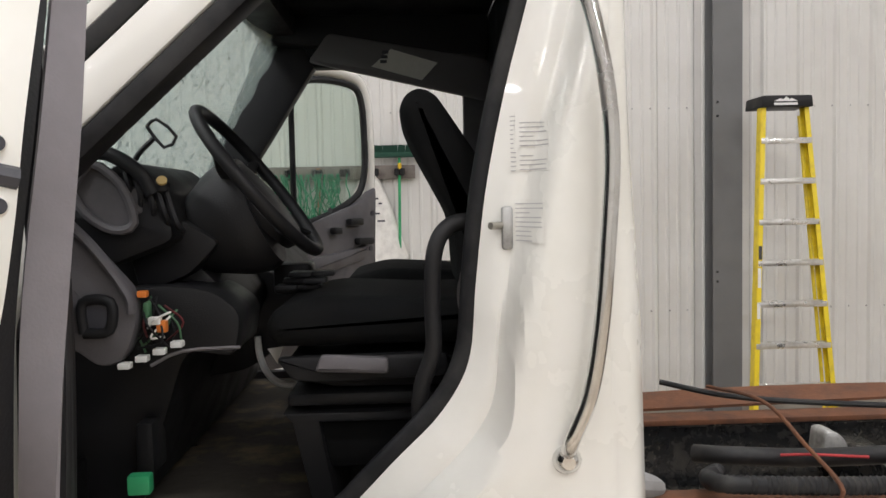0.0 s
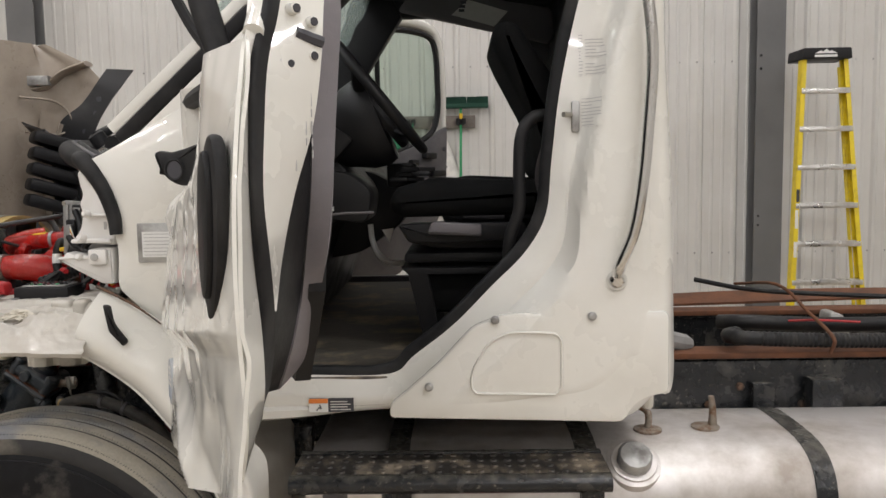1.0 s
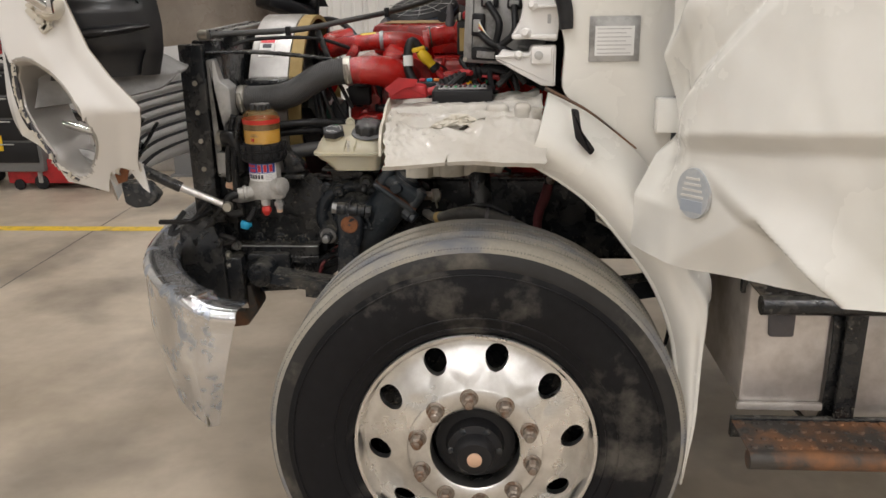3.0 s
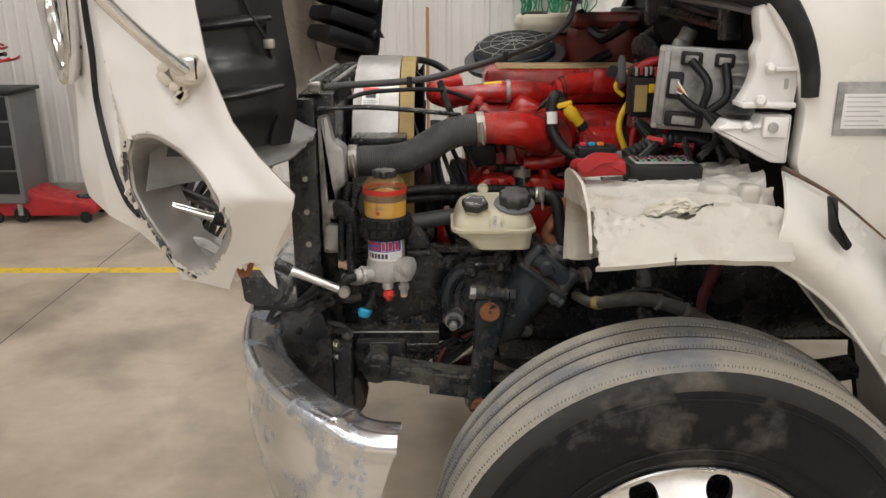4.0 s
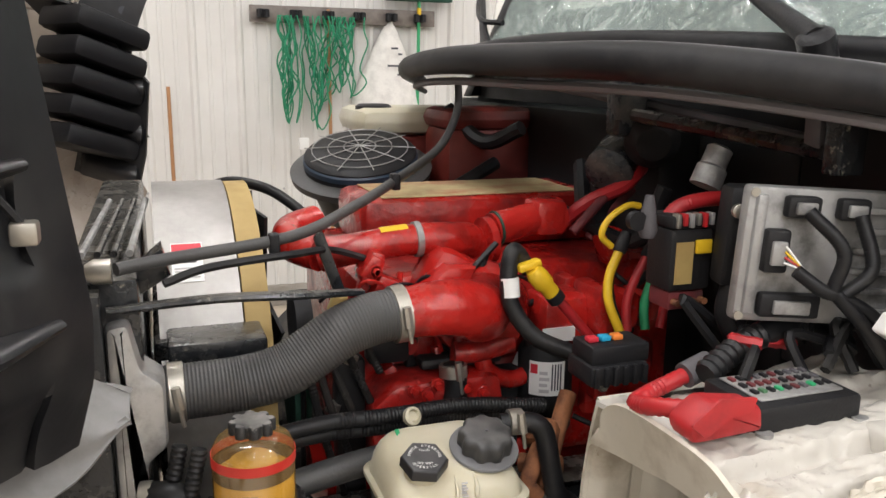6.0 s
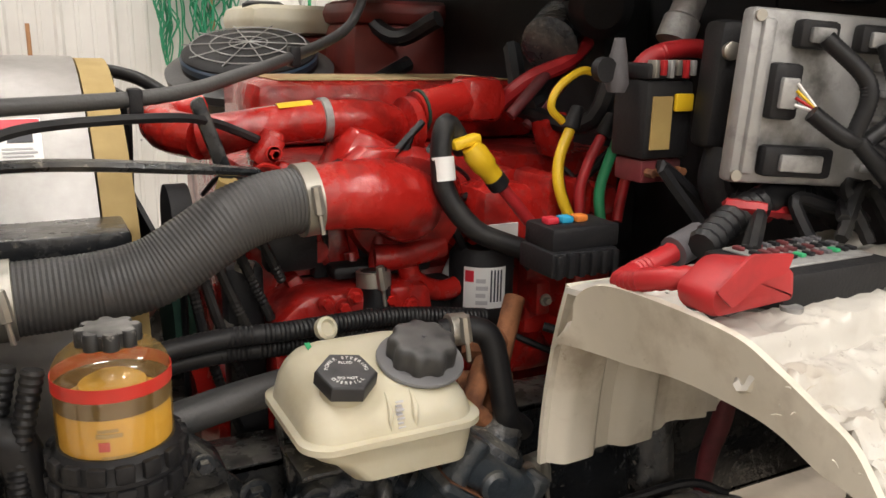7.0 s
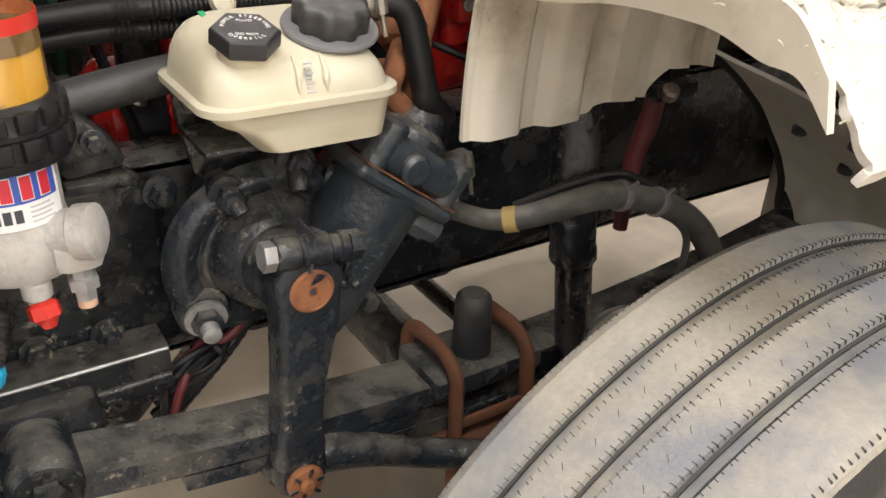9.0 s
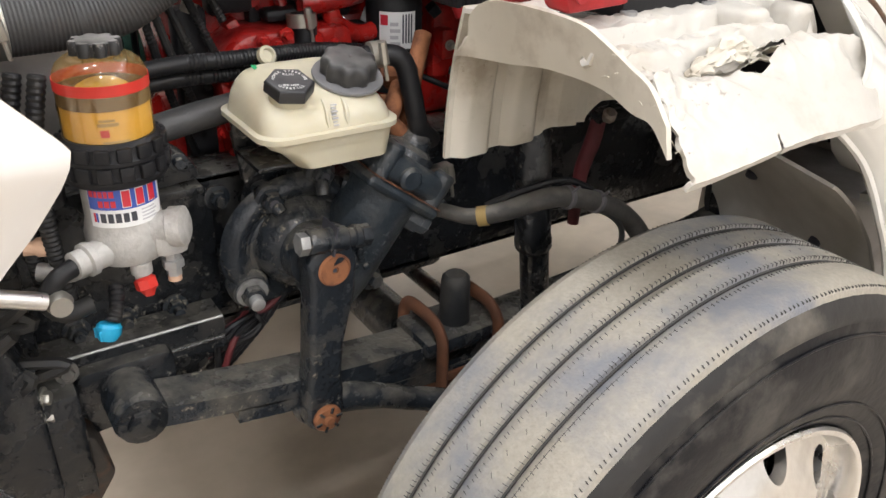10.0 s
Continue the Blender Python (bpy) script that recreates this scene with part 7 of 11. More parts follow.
    levels = ((1.035, -0.006, 0.0), (1.0, -0.009, 0.0), (0.95, -0.007, 0.0), (0.89, 0.006, 0.0), (0.86, 0.030, 0.004), (0.81, 0.070, 0.012), (0.77, 0.110, 0.020))
    bm = bmesh.new()
    rings = []
    for scale, deep, shift in levels:
        rings.append([bm.verts.new((mid.x + (x - mid.x) * scale + shift, depth_at(x, z) + deep, mid.z + (z - mid.z) * scale)) for x, z in hole])
    for a, b in zip(rings, rings[1:]):
        ring_faces(bm, a, b)
    part("headlamp_bezel", bm, material("dull_bezel_metal", (0.42, 0.405, 0.38), 0.30, 0.6, (30, 0.08), (7, (0.42, 0.40, 0.37), 0.35, 0.16), (20, 0.15)), h, "bright oval headlamp bezel, lamp missing")
    for k in range(6):
        x, z = -2.155 + 0.036 * k, 1.235 - 0.012 * k
        part("lamp_bracket", tube([(x - 0.02, 1.72, z - 0.045), (x + 0.02, 1.722, z + 0.015), (x + 0.06, 1.725, z + 0.075)], 0.009, 6, flat=0.5), BLACK, h)
    part("lamp_bracket", tube([(-2.18, 1.71, 1.30), (-2.05, 1.71, 1.24), (-1.96, 1.71, 1.19)], 0.012, 8), BLACK, h)
    part("lamp_bar", tube([(-2.12, 1.60, 1.275), (-2.02, 1.60, 1.245)], 0.009, 10), CHROME, h)
    part("lamp_bar", tube([(-2.02, 1.60, 1.245), (-1.95, 1.60, 1.222)], 0.014, 10), SEAL, h)
    part("lamp_mount", prism(rounded([(-2.09, 1.215), (-2.03, 1.205), (-1.98, 1.165), (-1.965, 1.14), (-2.03, 1.165), (-2.08, 1.19)], 0.006), 0.012, xz(1.58), 0.003), GREYALU, h)
    # cable along the nose
    pts = [(-2.246, 1.652, 1.80), (-2.246, 1.652, 1.64), (-2.245, 1.654, 1.559), (-2.255, 1.673, 1.471), (-2.231, 1.636, 1.39), (-2.209, 1.605, 1.339), (-2.177, 1.569, 1.290), (-2.140, 1.526, 1.272)]
    part("trim_cable", tube(pts, 0.0085, 8, 6), SEAL, h, "black rubber trim cord")
    pts = [(-2.192, 1.598, 1.68), (-2.191, 1.597, 1.60), (-2.188, 1.594, 1.546), (-2.172, 1.566, 1.479), (-2.140, 1.508, 1.438), (-2.150, 1.515, 1.39), (-2.160, 1.535, 1.335), (-2.143, 1.530, 1.285), (-2.116, 1.528, 1.235), (-2.085, 1.520, 1.180), (-2.048, 1.535, 1.140)]
    part("torn_seam", tube(pts, [0.002, 0.002, 0.003, 0.004, 0.006, 0.006, 0.007, 0.007, 0.007, 0.006, 0.003], 6, 6), INK, h, "dark torn seam")
    rng = random.Random(9)
    line = smooth_path(pts[2:], 5)
    for k, p in enumerate(line):
        w = rng.uniform(0.004, 0.011)
        part("broken_flap", prism([(0, -w * 0.4), (w, -w * 0.2), (w * 0.8, w * 1.4), (-w * 0.2, w)], 0.004, Matrix.Translation(p + V(-0.006, -0.006, 0)) @ Matrix.Rotation(rng.uniform(-0.3, 1.0), 4, "Z") @ Matrix.Rotation(rng.uniform(-0.7, 0.7), 4, "Y") @ xz(0)), BARE, h)
    # jagged chips along the broken lower edge of the wing
    for k in range(11):
        u = 0.008 * k
        p = V(*shell(-1)(u, 0.0))
        w = rng.uniform(0.006, 0.014)
        part("broken_flap", prism([(-w, 0.01), (w, 0.012), (w * rng.uniform(-0.2, 0.9), -w * rng.uniform(0.4, 1.7)), (-w * 0.6, -w * rng.uniform(0.0, 0.8))], 0.005, Matrix.Translation(p + V(0, -0.002, 0)) @ Matrix.Rotation(rng.uniform(-0.3, 0.3), 4, "X") @ xz(0)), BARE if k % 3 else WHITE_HOOD, h)
    # torn mount with chrome mirror arm
    rng = random.Random(5)
    tm = part("torn_mount", lathe([(0.028, -0.03), (0.03, 0), (0.02, 0.02)], (-1.985, 1.405, 1.55), (0.2, -1, 0), 9), BARE, h, "torn fibreglass round the mirror mount")
    for k in range(9):
        c = V(-2.0 + rng.uniform(-0.03, 0.02), 1.415, 1.54 + rng.uniform(-0.035, 0.03))
        part("shred", box(c - V(0.015, 0.008, 0.006), c + V(0.012, 0.006, 0.010), 0.003, Matrix.Translation(c) @ Matrix.Rotation(rng.uniform(-1, 1), 4, "Y") @ Matrix.Translation(-c)), BARE, tm)
    a = part("mirror_arm", tube([(-1.985, 1.385, 1.553), (-2.01, 1.35, 1.585), (-2.06, 1.31, 1.65), (-2.11, 1.29, 1.72), (-2.20, 1.33, 1.80)], [0.013, 0.011, 0.011, 0.012, 0.012], 12, 6), CHROME, h, "bent chrome mirror arm")
    part("arm_foot", box((-2.005, 1.38, 1.535), (-1.965, 1.41, 1.575), 0.006), CHROME, a)
    part("arm_clamp", box((-2.16, 1.40, 1.665), (-2.115, 1.42, 1.69), 0.004), ALU, a)
    # grille: chrome surround with louvres on the nose
    gx, gy = -2.338, 1.797
    nrm = V(-0.80, -0.58, 0.0).normalized()
    tang = V(0.58, -0.80, 0) * -1
    bm = bmesh.new()
    g = part("grille", prism([(-0.09, 1.56), (0.13, 1.56), (0.14, 2.3), (-0.09, 2.3)], 0.006, Matrix(((tang.x, 0, nrm.x, gx), (tang.y, 0, nrm.y, gy), (0, 1, 0, 0), (0, 0, 0, 1))) @ Matrix.Translation((0, 0, -0.02))), DKPL, h, "black grille with a chrome surround")
    srd = [V(gx, gy, 0) + tang * s + nrm * 0.02 + V(0, 0, z) for s, z in ((-0.09, 2.3), (-0.09, 1.75), (-0.075, 1.60), (-0.03, 1.52), (0.03, 1.52), (0.10, 1.60), (0.14, 1.75), (0.14, 2.3))]
    part("grille_surround", tube(srd, 0.026, 10, 6, flat=0.6), CHROME, g, "chrome grille surround")
    for k in range(5):
        s = -0.055 + 0.042 * k
        part("louvre", tube([V(gx, gy, 0) + tang * s + nrm * 0.005 + V(0, 0, 1.56 + 0.02 * abs(k - 2)), V(gx, gy, 0) + tang * s + nrm * 0.005 + V(0, 0, 2.3)], 0.006, 6), CHROME, g)
    bm = bmesh.new()
    z = 1.57
    while z < 2.2:
        add_tube(bm, [V(gx, gy, z) + tang * -0.075 + nrm * 0.003, V(gx, gy, z) + tang * 0.125 + nrm * 0.003], 0.005, 6)
        z += 0.022
    part("grille_mesh", bm, DKPL, g)
    # broken lower hem: jagged chips and a hanging corner
    part("torn_corner", prism([(-2.005, 1.195), (-1.96, 1.20), (-1.915, 1.165), (-1.905, 1.092), (-1.92, 1.105), (-1.945, 1.145), (-1.965, 1.130), (-1.985, 1.110), (-2.005, 1.128)], 0.008, xz(1.60), 0.001), WHITE_HOOD, h, "torn white hood corner")
    part("torn_core", prism([(-1.990, 1.158), (-1.965, 1.172), (-1.948, 1.150), (-1.956, 1.124), (-1.978, 1.117)], 0.004, xz(1.593)), ORUST, h, "brown broken fibreglass core")
    part("corner_bracket", prism(rounded([(-1.985, 1.115), (-1.92, 1.112), (-1.892, 1.078), (-1.912, 1.052), (-1.955, 1.046), (-1.98, 1.058)], 0.008), 0.05, xz(1.615), 0.006), CAST, h, "dull metal corner bracket")
    # inside of the nose with its slats
    for k in range(9):
        z = 1.30 - 0.036 * k
        part("grille_slat", tube([(-2.30 + 0.012 * k, 2.12, z - 0.012), (-2.38 + 0.012 * k, 2.6, z - 0.006), (-2.30 + 0.012 * k, 3.05, z)], 0.011, 6, 5, flat=0.4), SEAL, h, "bent black grille slat")
    part("nose_inside", sheet(lambda u, v: (-2.34 - 0.10 * math.sin(math.pi * u) + 0.10 * v, 2.10 + 0.96 * u, 1.36 - 0.42 * v), 20, 10, 0.006), [HOOD_IN, WHITE_HOOD], h, "raw inside of the hood nose", 60)
    # black splash liners inside both wings
    def liner(side):
        def fn(u, v):
            z = 1.38 + 0.95 * v
            xe = at_list([(1.38, -1.885), (1.44, -1.868), (1.50, -1.865), (1.62, -1.88), (1.80, -1.90), (2.0, -1.92), (2.33, -1.98)], z)[0]
            x = xe - 0.20 * u
            pads = 0.018 * max(0, math.sin(v * 34 + 0.6)) ** 0.5 if math.sin(v * 34 + 0.6) > 0 and 0.15 < u < 0.85 else 0
            y = 1.70 - 0.15 * u + pads - 0.04 * math.sin(math.pi * u)
            return (x, y if side < 0 else 2 * CY - y - 0.05, z)
        return fn
    lb = part("hood_liner", sheet(liner(-1), 30, 90, 0.008), [LINER, LINER], h, "ribbed black hood liner", 50)
    for k in range(6):
        z = 1.50 + 0.13 * k
        p = [liner(-1)(u, (z - 0.02 * u - 1.38) / 0.95) for u in (0.10, 0.3, 0.5, 0.7, 0.92)]
        part("liner_pad", tube([(a, b - 0.004, c) for a, b, c in p], [0.012, 0.024, 0.026, 0.024, 0.012], 14, 5, flat=0.5), LINER, lb, "pressed pad")
    part("liner_wire", tube([(-1.96, 1.60, 1.98), (-1.935, 1.60, 1.86), (-1.955, 1.60, 1.74), (-1.925, 1.615, 1.64), (-1.895, 1.63, 1.585)], 0.0035, 6, 6), SEAL, lb)
    part("wire_clip", box((-1.905, 1.622, 1.572), (-1.885, 1.640, 1.590), 0.003), ZINC, lb)

    def far_liner(u, v):
        z = 1.36 + 0.50 * v
        xe = at_list([(1.36, -1.845), (1.46, -1.82), (1.66, -1.80), (1.77, -1.88), (1.86, -1.96)], z)[0]
        w = math.sin(v * 26)
        return (xe - 0.17 * u, 3.40 + 0.10 * u - (0.025 * w if w > 0 and 0.1 < u < 0.9 else 0), z + 0.05 * u)

    part("hood_liner", sheet(far_liner, 24, 70, 0.008), [LINER, LINER], h, "ribbed black hood liner", 50)
    def mat(u, v):
        x = -1.838 - 0.28 * u
        top = at_list([(0, 1.388), (0.15, 1.42), (0.6, 1.49), (1.0, 1.53)], u)[0]
        low = at_list([(0, 1.382), (0.15, 1.345), (0.5, 1.325), (1.0, 1.32)], u)[0]
        return (x, 1.78 - 0.20 * u - 0.06 * v + 0.012 * math.sin(7 * v + 9 * u), top + (low - top) * v)
    part("insulation_mat", sheet(mat, 24, 16, 0.006), [CLOTH, CLOTH], h, "sagging grey insulation mat")
    part("liner_cable", tube([(-1.90, 1.68, 1.95), (-1.93, 1.66, 1.70), (-1.92, 1.66, 1.58), (-1.89, 1.67, 1.52)], 0.005, 6, 6), SEAL, h)
    # far wing: round intake boot and bellows seen through the engine bay
    boot = V(-2.285, 3.20, 1.868)
    bt = part("intake_boot", lathe([(0.165, -0.03), (0.185, -0.01), (0.197, 0.01), (0.197, 0.03), (0.185, 0.04), (0.185, 0.055), (0.197, 0.065), (0.195, 0.085), (0.178, 0.095), (0.165, 0.09), (0.158, 0.055), (0.150, 0.02), (0.0, 0.01)], boot, (0.998, 0.03, -0.05), 44), SEAL, h, "round black intake boot")
    # Dark disc stands in for the shade inside the boot.
    part("boot_hollow", lathe([(0.150, 0.021), (0.145, 0.024), (0.0, 0.025)], boot, (0.998, 0.03, -0.05), 32), INK, bt)
    part("boot_duct", lathe([(0.21, -0.34), (0.20, -0.16), (0.190, -0.03), (0.168, -0.028)], boot, (0.998, 0.03, -0.05), 32), HOOD_IN_LIT, h, "moulded duct behind the intake boot")
    # pressed stiffening ribs and the darker torn margin of the far wing
    part("stiffener", tube([(-2.42, 3.60, 2.16), (-2.22, 3.615, 2.09), (-2.08, 3.62, 2.08), (-1.96, 3.62, 2.16), (-1.84, 3.615, 2.20)], 0.05, 12, 6, flat=0.3), HOOD_IN_LIT, h, "pressed stiffening rib")
    part("stiffener", tube([(-2.28, 3.60, 1.78), (-2.14, 3.61, 1.72), (-2.04, 3.61, 1.76), (-1.98, 3.61, 1.90)], 0.04, 10, 5, flat=0.3), HOOD_IN_LIT, h)
    part("stiffener", tube([(-2.14, 3.50, 2.03), (-2.00, 3.585, 2.01), (-1.93, 3.60, 1.92), (-1.99, 3.59, 1.85), (-2.12, 3.50, 1.86)], 0.012, 8, 5, flat=0.5), HOOD_IN_LIT, h)
    strip([(-1.60, 3.59, 2.16), (-1.653, 3.58, 2.089), (-1.729, 3.58, 1.994), (-1.796, 3.58, 1.884), (-1.846, 3.58, 1.73), (-1.849, 3.58, 1.587), (-1.811, 3.58, 1.494)], [(-1.74, 3.605, 2.17), (-1.778, 3.60, 2.12), (-1.875, 3.60, 1.998), (-1.984, 3.60, 1.916), (-2.03, 3.595, 1.79), (-2.04, 3.59, 1.648), (-2.02, 3.58, 1.50)], h, "torn_margin", [LINER, LINER], "dark torn margin of the hood wing", 40)
    for x, z in ((-1.80, 1.95), (-1.78, 2.02), (-1.86, 1.86)):
        part("margin_hole", lathe([(0.013, 0), (0.013, 0.004)], (x, 3.583, z), (0, -1, 0), 12), INK, h)
    for k in range(5):
        zz = 1.80 - 0.075 * k
        part("bellows_fold", box((-0.11, -0.10, -0.030), (0.11, 0.10, 0.030), 0.018, Matrix.Translation((-1.93 - 0.012 * k, 3.42, zz)) @ Matrix.Rotation(radians(35), 4, "Z") @ Matrix.Rotation(radians(18), 4, "Y")), SEAL, h)
    part("far_bracket", box((-2.13, 3.555, 2.09), (-2.02, 3.60, 2.14), 0.008), GREYALU, h)
    return h


hood()


# ---- cooling pack
def cooling():
    r = part("radiator", box((-1.92, 2.04, 0.80), (-1.83, 3.02, 1.44), 0.008), BLACK, truck, "black radiator and charge air cooler pack")
    part("side_plate", box((-1.945, 2.0, 0.86), (-1.875, 2.045, 1.43), 0.004), BLACK, r)
    for k in range(5):
        part("rivet", lathe([(0.008, 0), (0.007, 0.004)], (-1.905, 2.0, 0.98 + 0.085 * k), (0, -1, 0), 10), ZINC, r)
    bm = prism(rounded([(-1.874, 1.385), (-1.845, 1.39), (-1.832, 1.325), (-1.806, 1.305), (-1.806, 1.215), (-1.832, 1.195), (-1.838, 1.115), (-1.805, 1.105), (-1.805, 1.035), (-1.872, 1.035)], 0.01), 0.08, xz(2.01), 0.012)
    tk = part("cooler_tank", bm, GREYALU, r, "cast aluminium charge air cooler tank")
    part("tank_stub", lathe([(0.046, 0), (0.040, 0.03), (0.037, 0.09)], (-1.90, 2.085, 1.258), (1, 0, 0), 24), GREYALU, tk)
    part("mount_lug", prism(rounded([(-1.86, 1.12), (-1.79, 1.115), (-1.78, 1.08), (-1.80, 1.05), (-1.86, 1.05)], 0.012), 0.03, xz(1.99), 0.006), GREYALU, tk)
    bolt(r, (-1.805, 1.988, 1.085), (0, -1, 0), 0.011)
    # fan shroud ring and fan
    bm = bmesh.new()
    prof = [(0.345, 0.0), (0.355, 0.0), (0.355, 0.125), (0.345, 0.125)]
    add_lathe(bm, prof + [prof[0]], (-1.81, CY, 1.14), (1, 0, 0), 72)
    bmesh.ops.delete(bm, geom=[f for f in bm.faces if len(f.verts) > 4], context="FACES")
    s = part("fan_shroud", bm, material("brushed_shroud_steel", (0.46, 0.45, 0.435), 0.36, 0.85, (60, 0.10), (5, (0.30, 0.285, 0.265), 0.32, 0.16), (60, 0.1)), truck, "bright sheet metal fan shroud")
    on = lambda x0, x1, a0, a1, m, nm, par, dr, lab="": part(nm, sheet(lambda u, v: (x0 + (x1 - x0) * u, CY - (0.3552 + dr) * math.cos(radians(a0 + (a1 - a0) * v)), 1.14 + (0.3552 + dr) * math.sin(radians(a0 + (a1 - a0) * v))), 2, 8, -0.0006), [m, m], par, lab)
    lb = on(-1.786, -1.738, 41, 53, PAPER, "warning_label", s, 0.0008, "small red and white warning label")
    on(-1.785, -1.739, 50, 52.6, DECALRED, "label_band", lb, 0.0018)
    for k in range(4):
        on(-1.782, -1.744 - 0.005 * (k % 2), 42.0 + 0.9 * k, 42.4 + 0.9 * k, PRINT, "print", lb, 0.0018)
    on(-1.776, -1.748, 46.5, 49.2, INK, "print", lb, 0.0018)
    part("shroud_box", box((-1.82, 2.20, 0.86), (-1.70, 2.85, 1.30), 0.01), BLACK, s)
    part("shroud_ledge", box((-1.80, 2.13, 1.285), (-1.66, 2.22, 1.315), 0.005), BLACK, s)
    for k in range(9):
        a = 2 * math.pi * k / 9 + 0.35
        u, w = V(0, math.cos(a), math.sin(a)), V(0, -math.sin(a), math.cos(a))
        def blade(p, q, u=u, w=w):
            r0 = 0.07 + 0.255 * p
            wd = (0.05 + 0.05 * p) * (q - 0.5)
            return V(-1.645, CY, 1.14) + u * r0 + w * wd * 1.6 + V(0.05 * (q - 0.5), 0, 0)
        part("fan_blade", sheet(blade, 8, 6, 0.006), [DKPL, DKPL], s)
    bm = bmesh.new()
    rim = [(0.338, 0.128), (0.352, 0.128), (0.352, 0.168), (0.338, 0.168)]
    add_lathe(bm, rim + [rim[0]], (-1.81, CY, 1.14), (1, 0, 0), 72)
    bmesh.ops.delete(bm, geom=[f for f in bm.faces if len(f.verts) > 4], context="FACES")
    part("tan_ring", bm, TAN, s, "tan plastic ring of the fan")
    part("fan_hub", lathe([(0.09, 0), (0.09, 0.05), (0.06, 0.08), (0.03, 0.10)], (-1.68, CY, 1.14), (1, 0, 0), 24), GREYALU, s)
    # tan strip of the blade nearest the top, with the white filler tube beside it
    part("top_bracket", prism([(-1.86, 1.42), (-1.80, 1.47), (-1.79, 1.43), (-1.84, 1.40)], 0.05, xz(2.08), 0.004), BLACK, r)
    for k in range(4):
        part("cooler_tube", tube([(-1.90 + 0.02 * k, 2.1, 1.46), (-1.88 + 0.02 * k, 2.5, 1.47)], 0.005, 8), BLACK if k % 3 else GREYALU, r)
    # struts between radiator and engine
    pts = [(-1.855, 2.03, 1.455), (-1.80, 2.06, 1.457), (-1.62, 2.14, 1.462), (-1.50, 2.26, 1.480), (-1.36, 2.44, 1.505), (-1.24, 2.58, 1.54), (-1.17, 2.68, 1.585), (-1.15, 2.70, 1.63), (-1.14, 2.73, 1.68)]
    rod = part("coolant_pipe", tube(pts, 0.0088, 12, 6), HOSE, truck, "long grey coolant hose")
    part("pipe_clip", box((-1.655, 2.11, 1.442), (-1.640, 2.132, 1.472), 0.003), DKPL, rod)
    part("pipe_clip", box((-1.393, 2.39, 1.485), (-1.377, 2.415, 1.515), 0.003), DKPL, rod)
    part("pipe_end", lathe([(0.016, 0), (0.016, 0.02), (0.010, 0.03)], (-1.86, 2.025, 1.455), (-1, 0, 0), 10), ZINC, rod)
    part("radiator_strut", tube([(-1.87, 2.02, 1.405), (-1.74, 2.04, 1.405), (-1.62, 2.07, 1.392), (-1.52, 2.12, 1.375)], [0.010, 0.012, 0.012, 0.010], 8, 6, flat=0.55), BLACK, truck, "black radiator stay")
    part("thin_cable", tube([(-1.80, 2.06, 1.425), (-1.74, 2.08, 1.438), (-1.62, 2.12, 1.440), (-1.55, 2.2, 1.425), (-1.48, 2.25, 1.395)], 0.006, 6, 6), SEAL, truck)
    part("upper_hose", tube([(-1.72, 2.75, 1.44), (-1.66, 2.72, 1.468), (-1.59, 2.66, 1.46), (-1.54, 2.6, 1.43), (-1.50, 2.55, 1.39)], 0.011, 10, 6), RUBBER, truck)
    part("front_hose", tube([(-1.84, 1.99, 1.16), (-1.80, 1.97, 1.165), (-1.785, 1.97, 1.13), (-1.785, 1.98, 1.07)], 0.021, 12, 6), RUBBER, truck)
    part("hose_clip", lathe([(0.024, 0), (0.024, 0.015)], (-1.845, 1.99, 1.16), (1, -0.2, 0), 16), ZINC, truck)


cooling()


# ---- engine
def clamp(parent, at, axis, r):
    axis = Vector(axis).normalized()
    c = part("hose_clamp", lathe([(r, -0.011), (r + 0.003, -0.010), (r + 0.003, 0.010), (r, 0.011)], at, axis, 28), ZINC, parent, "steel hose clamp")
    p = Vector(at) + V(0, -1, 0) * (r + 0.006)
    add = lathe([(0.006, -0.012), (0.007, 0), (0.007, 0.02), (0.003, 0.022), (0.003, 0.045)], p + V(0, 0, 0.012), (0.15, 0, -1), 8)
    part("clamp_screw", add, ZINC, c)
    return c


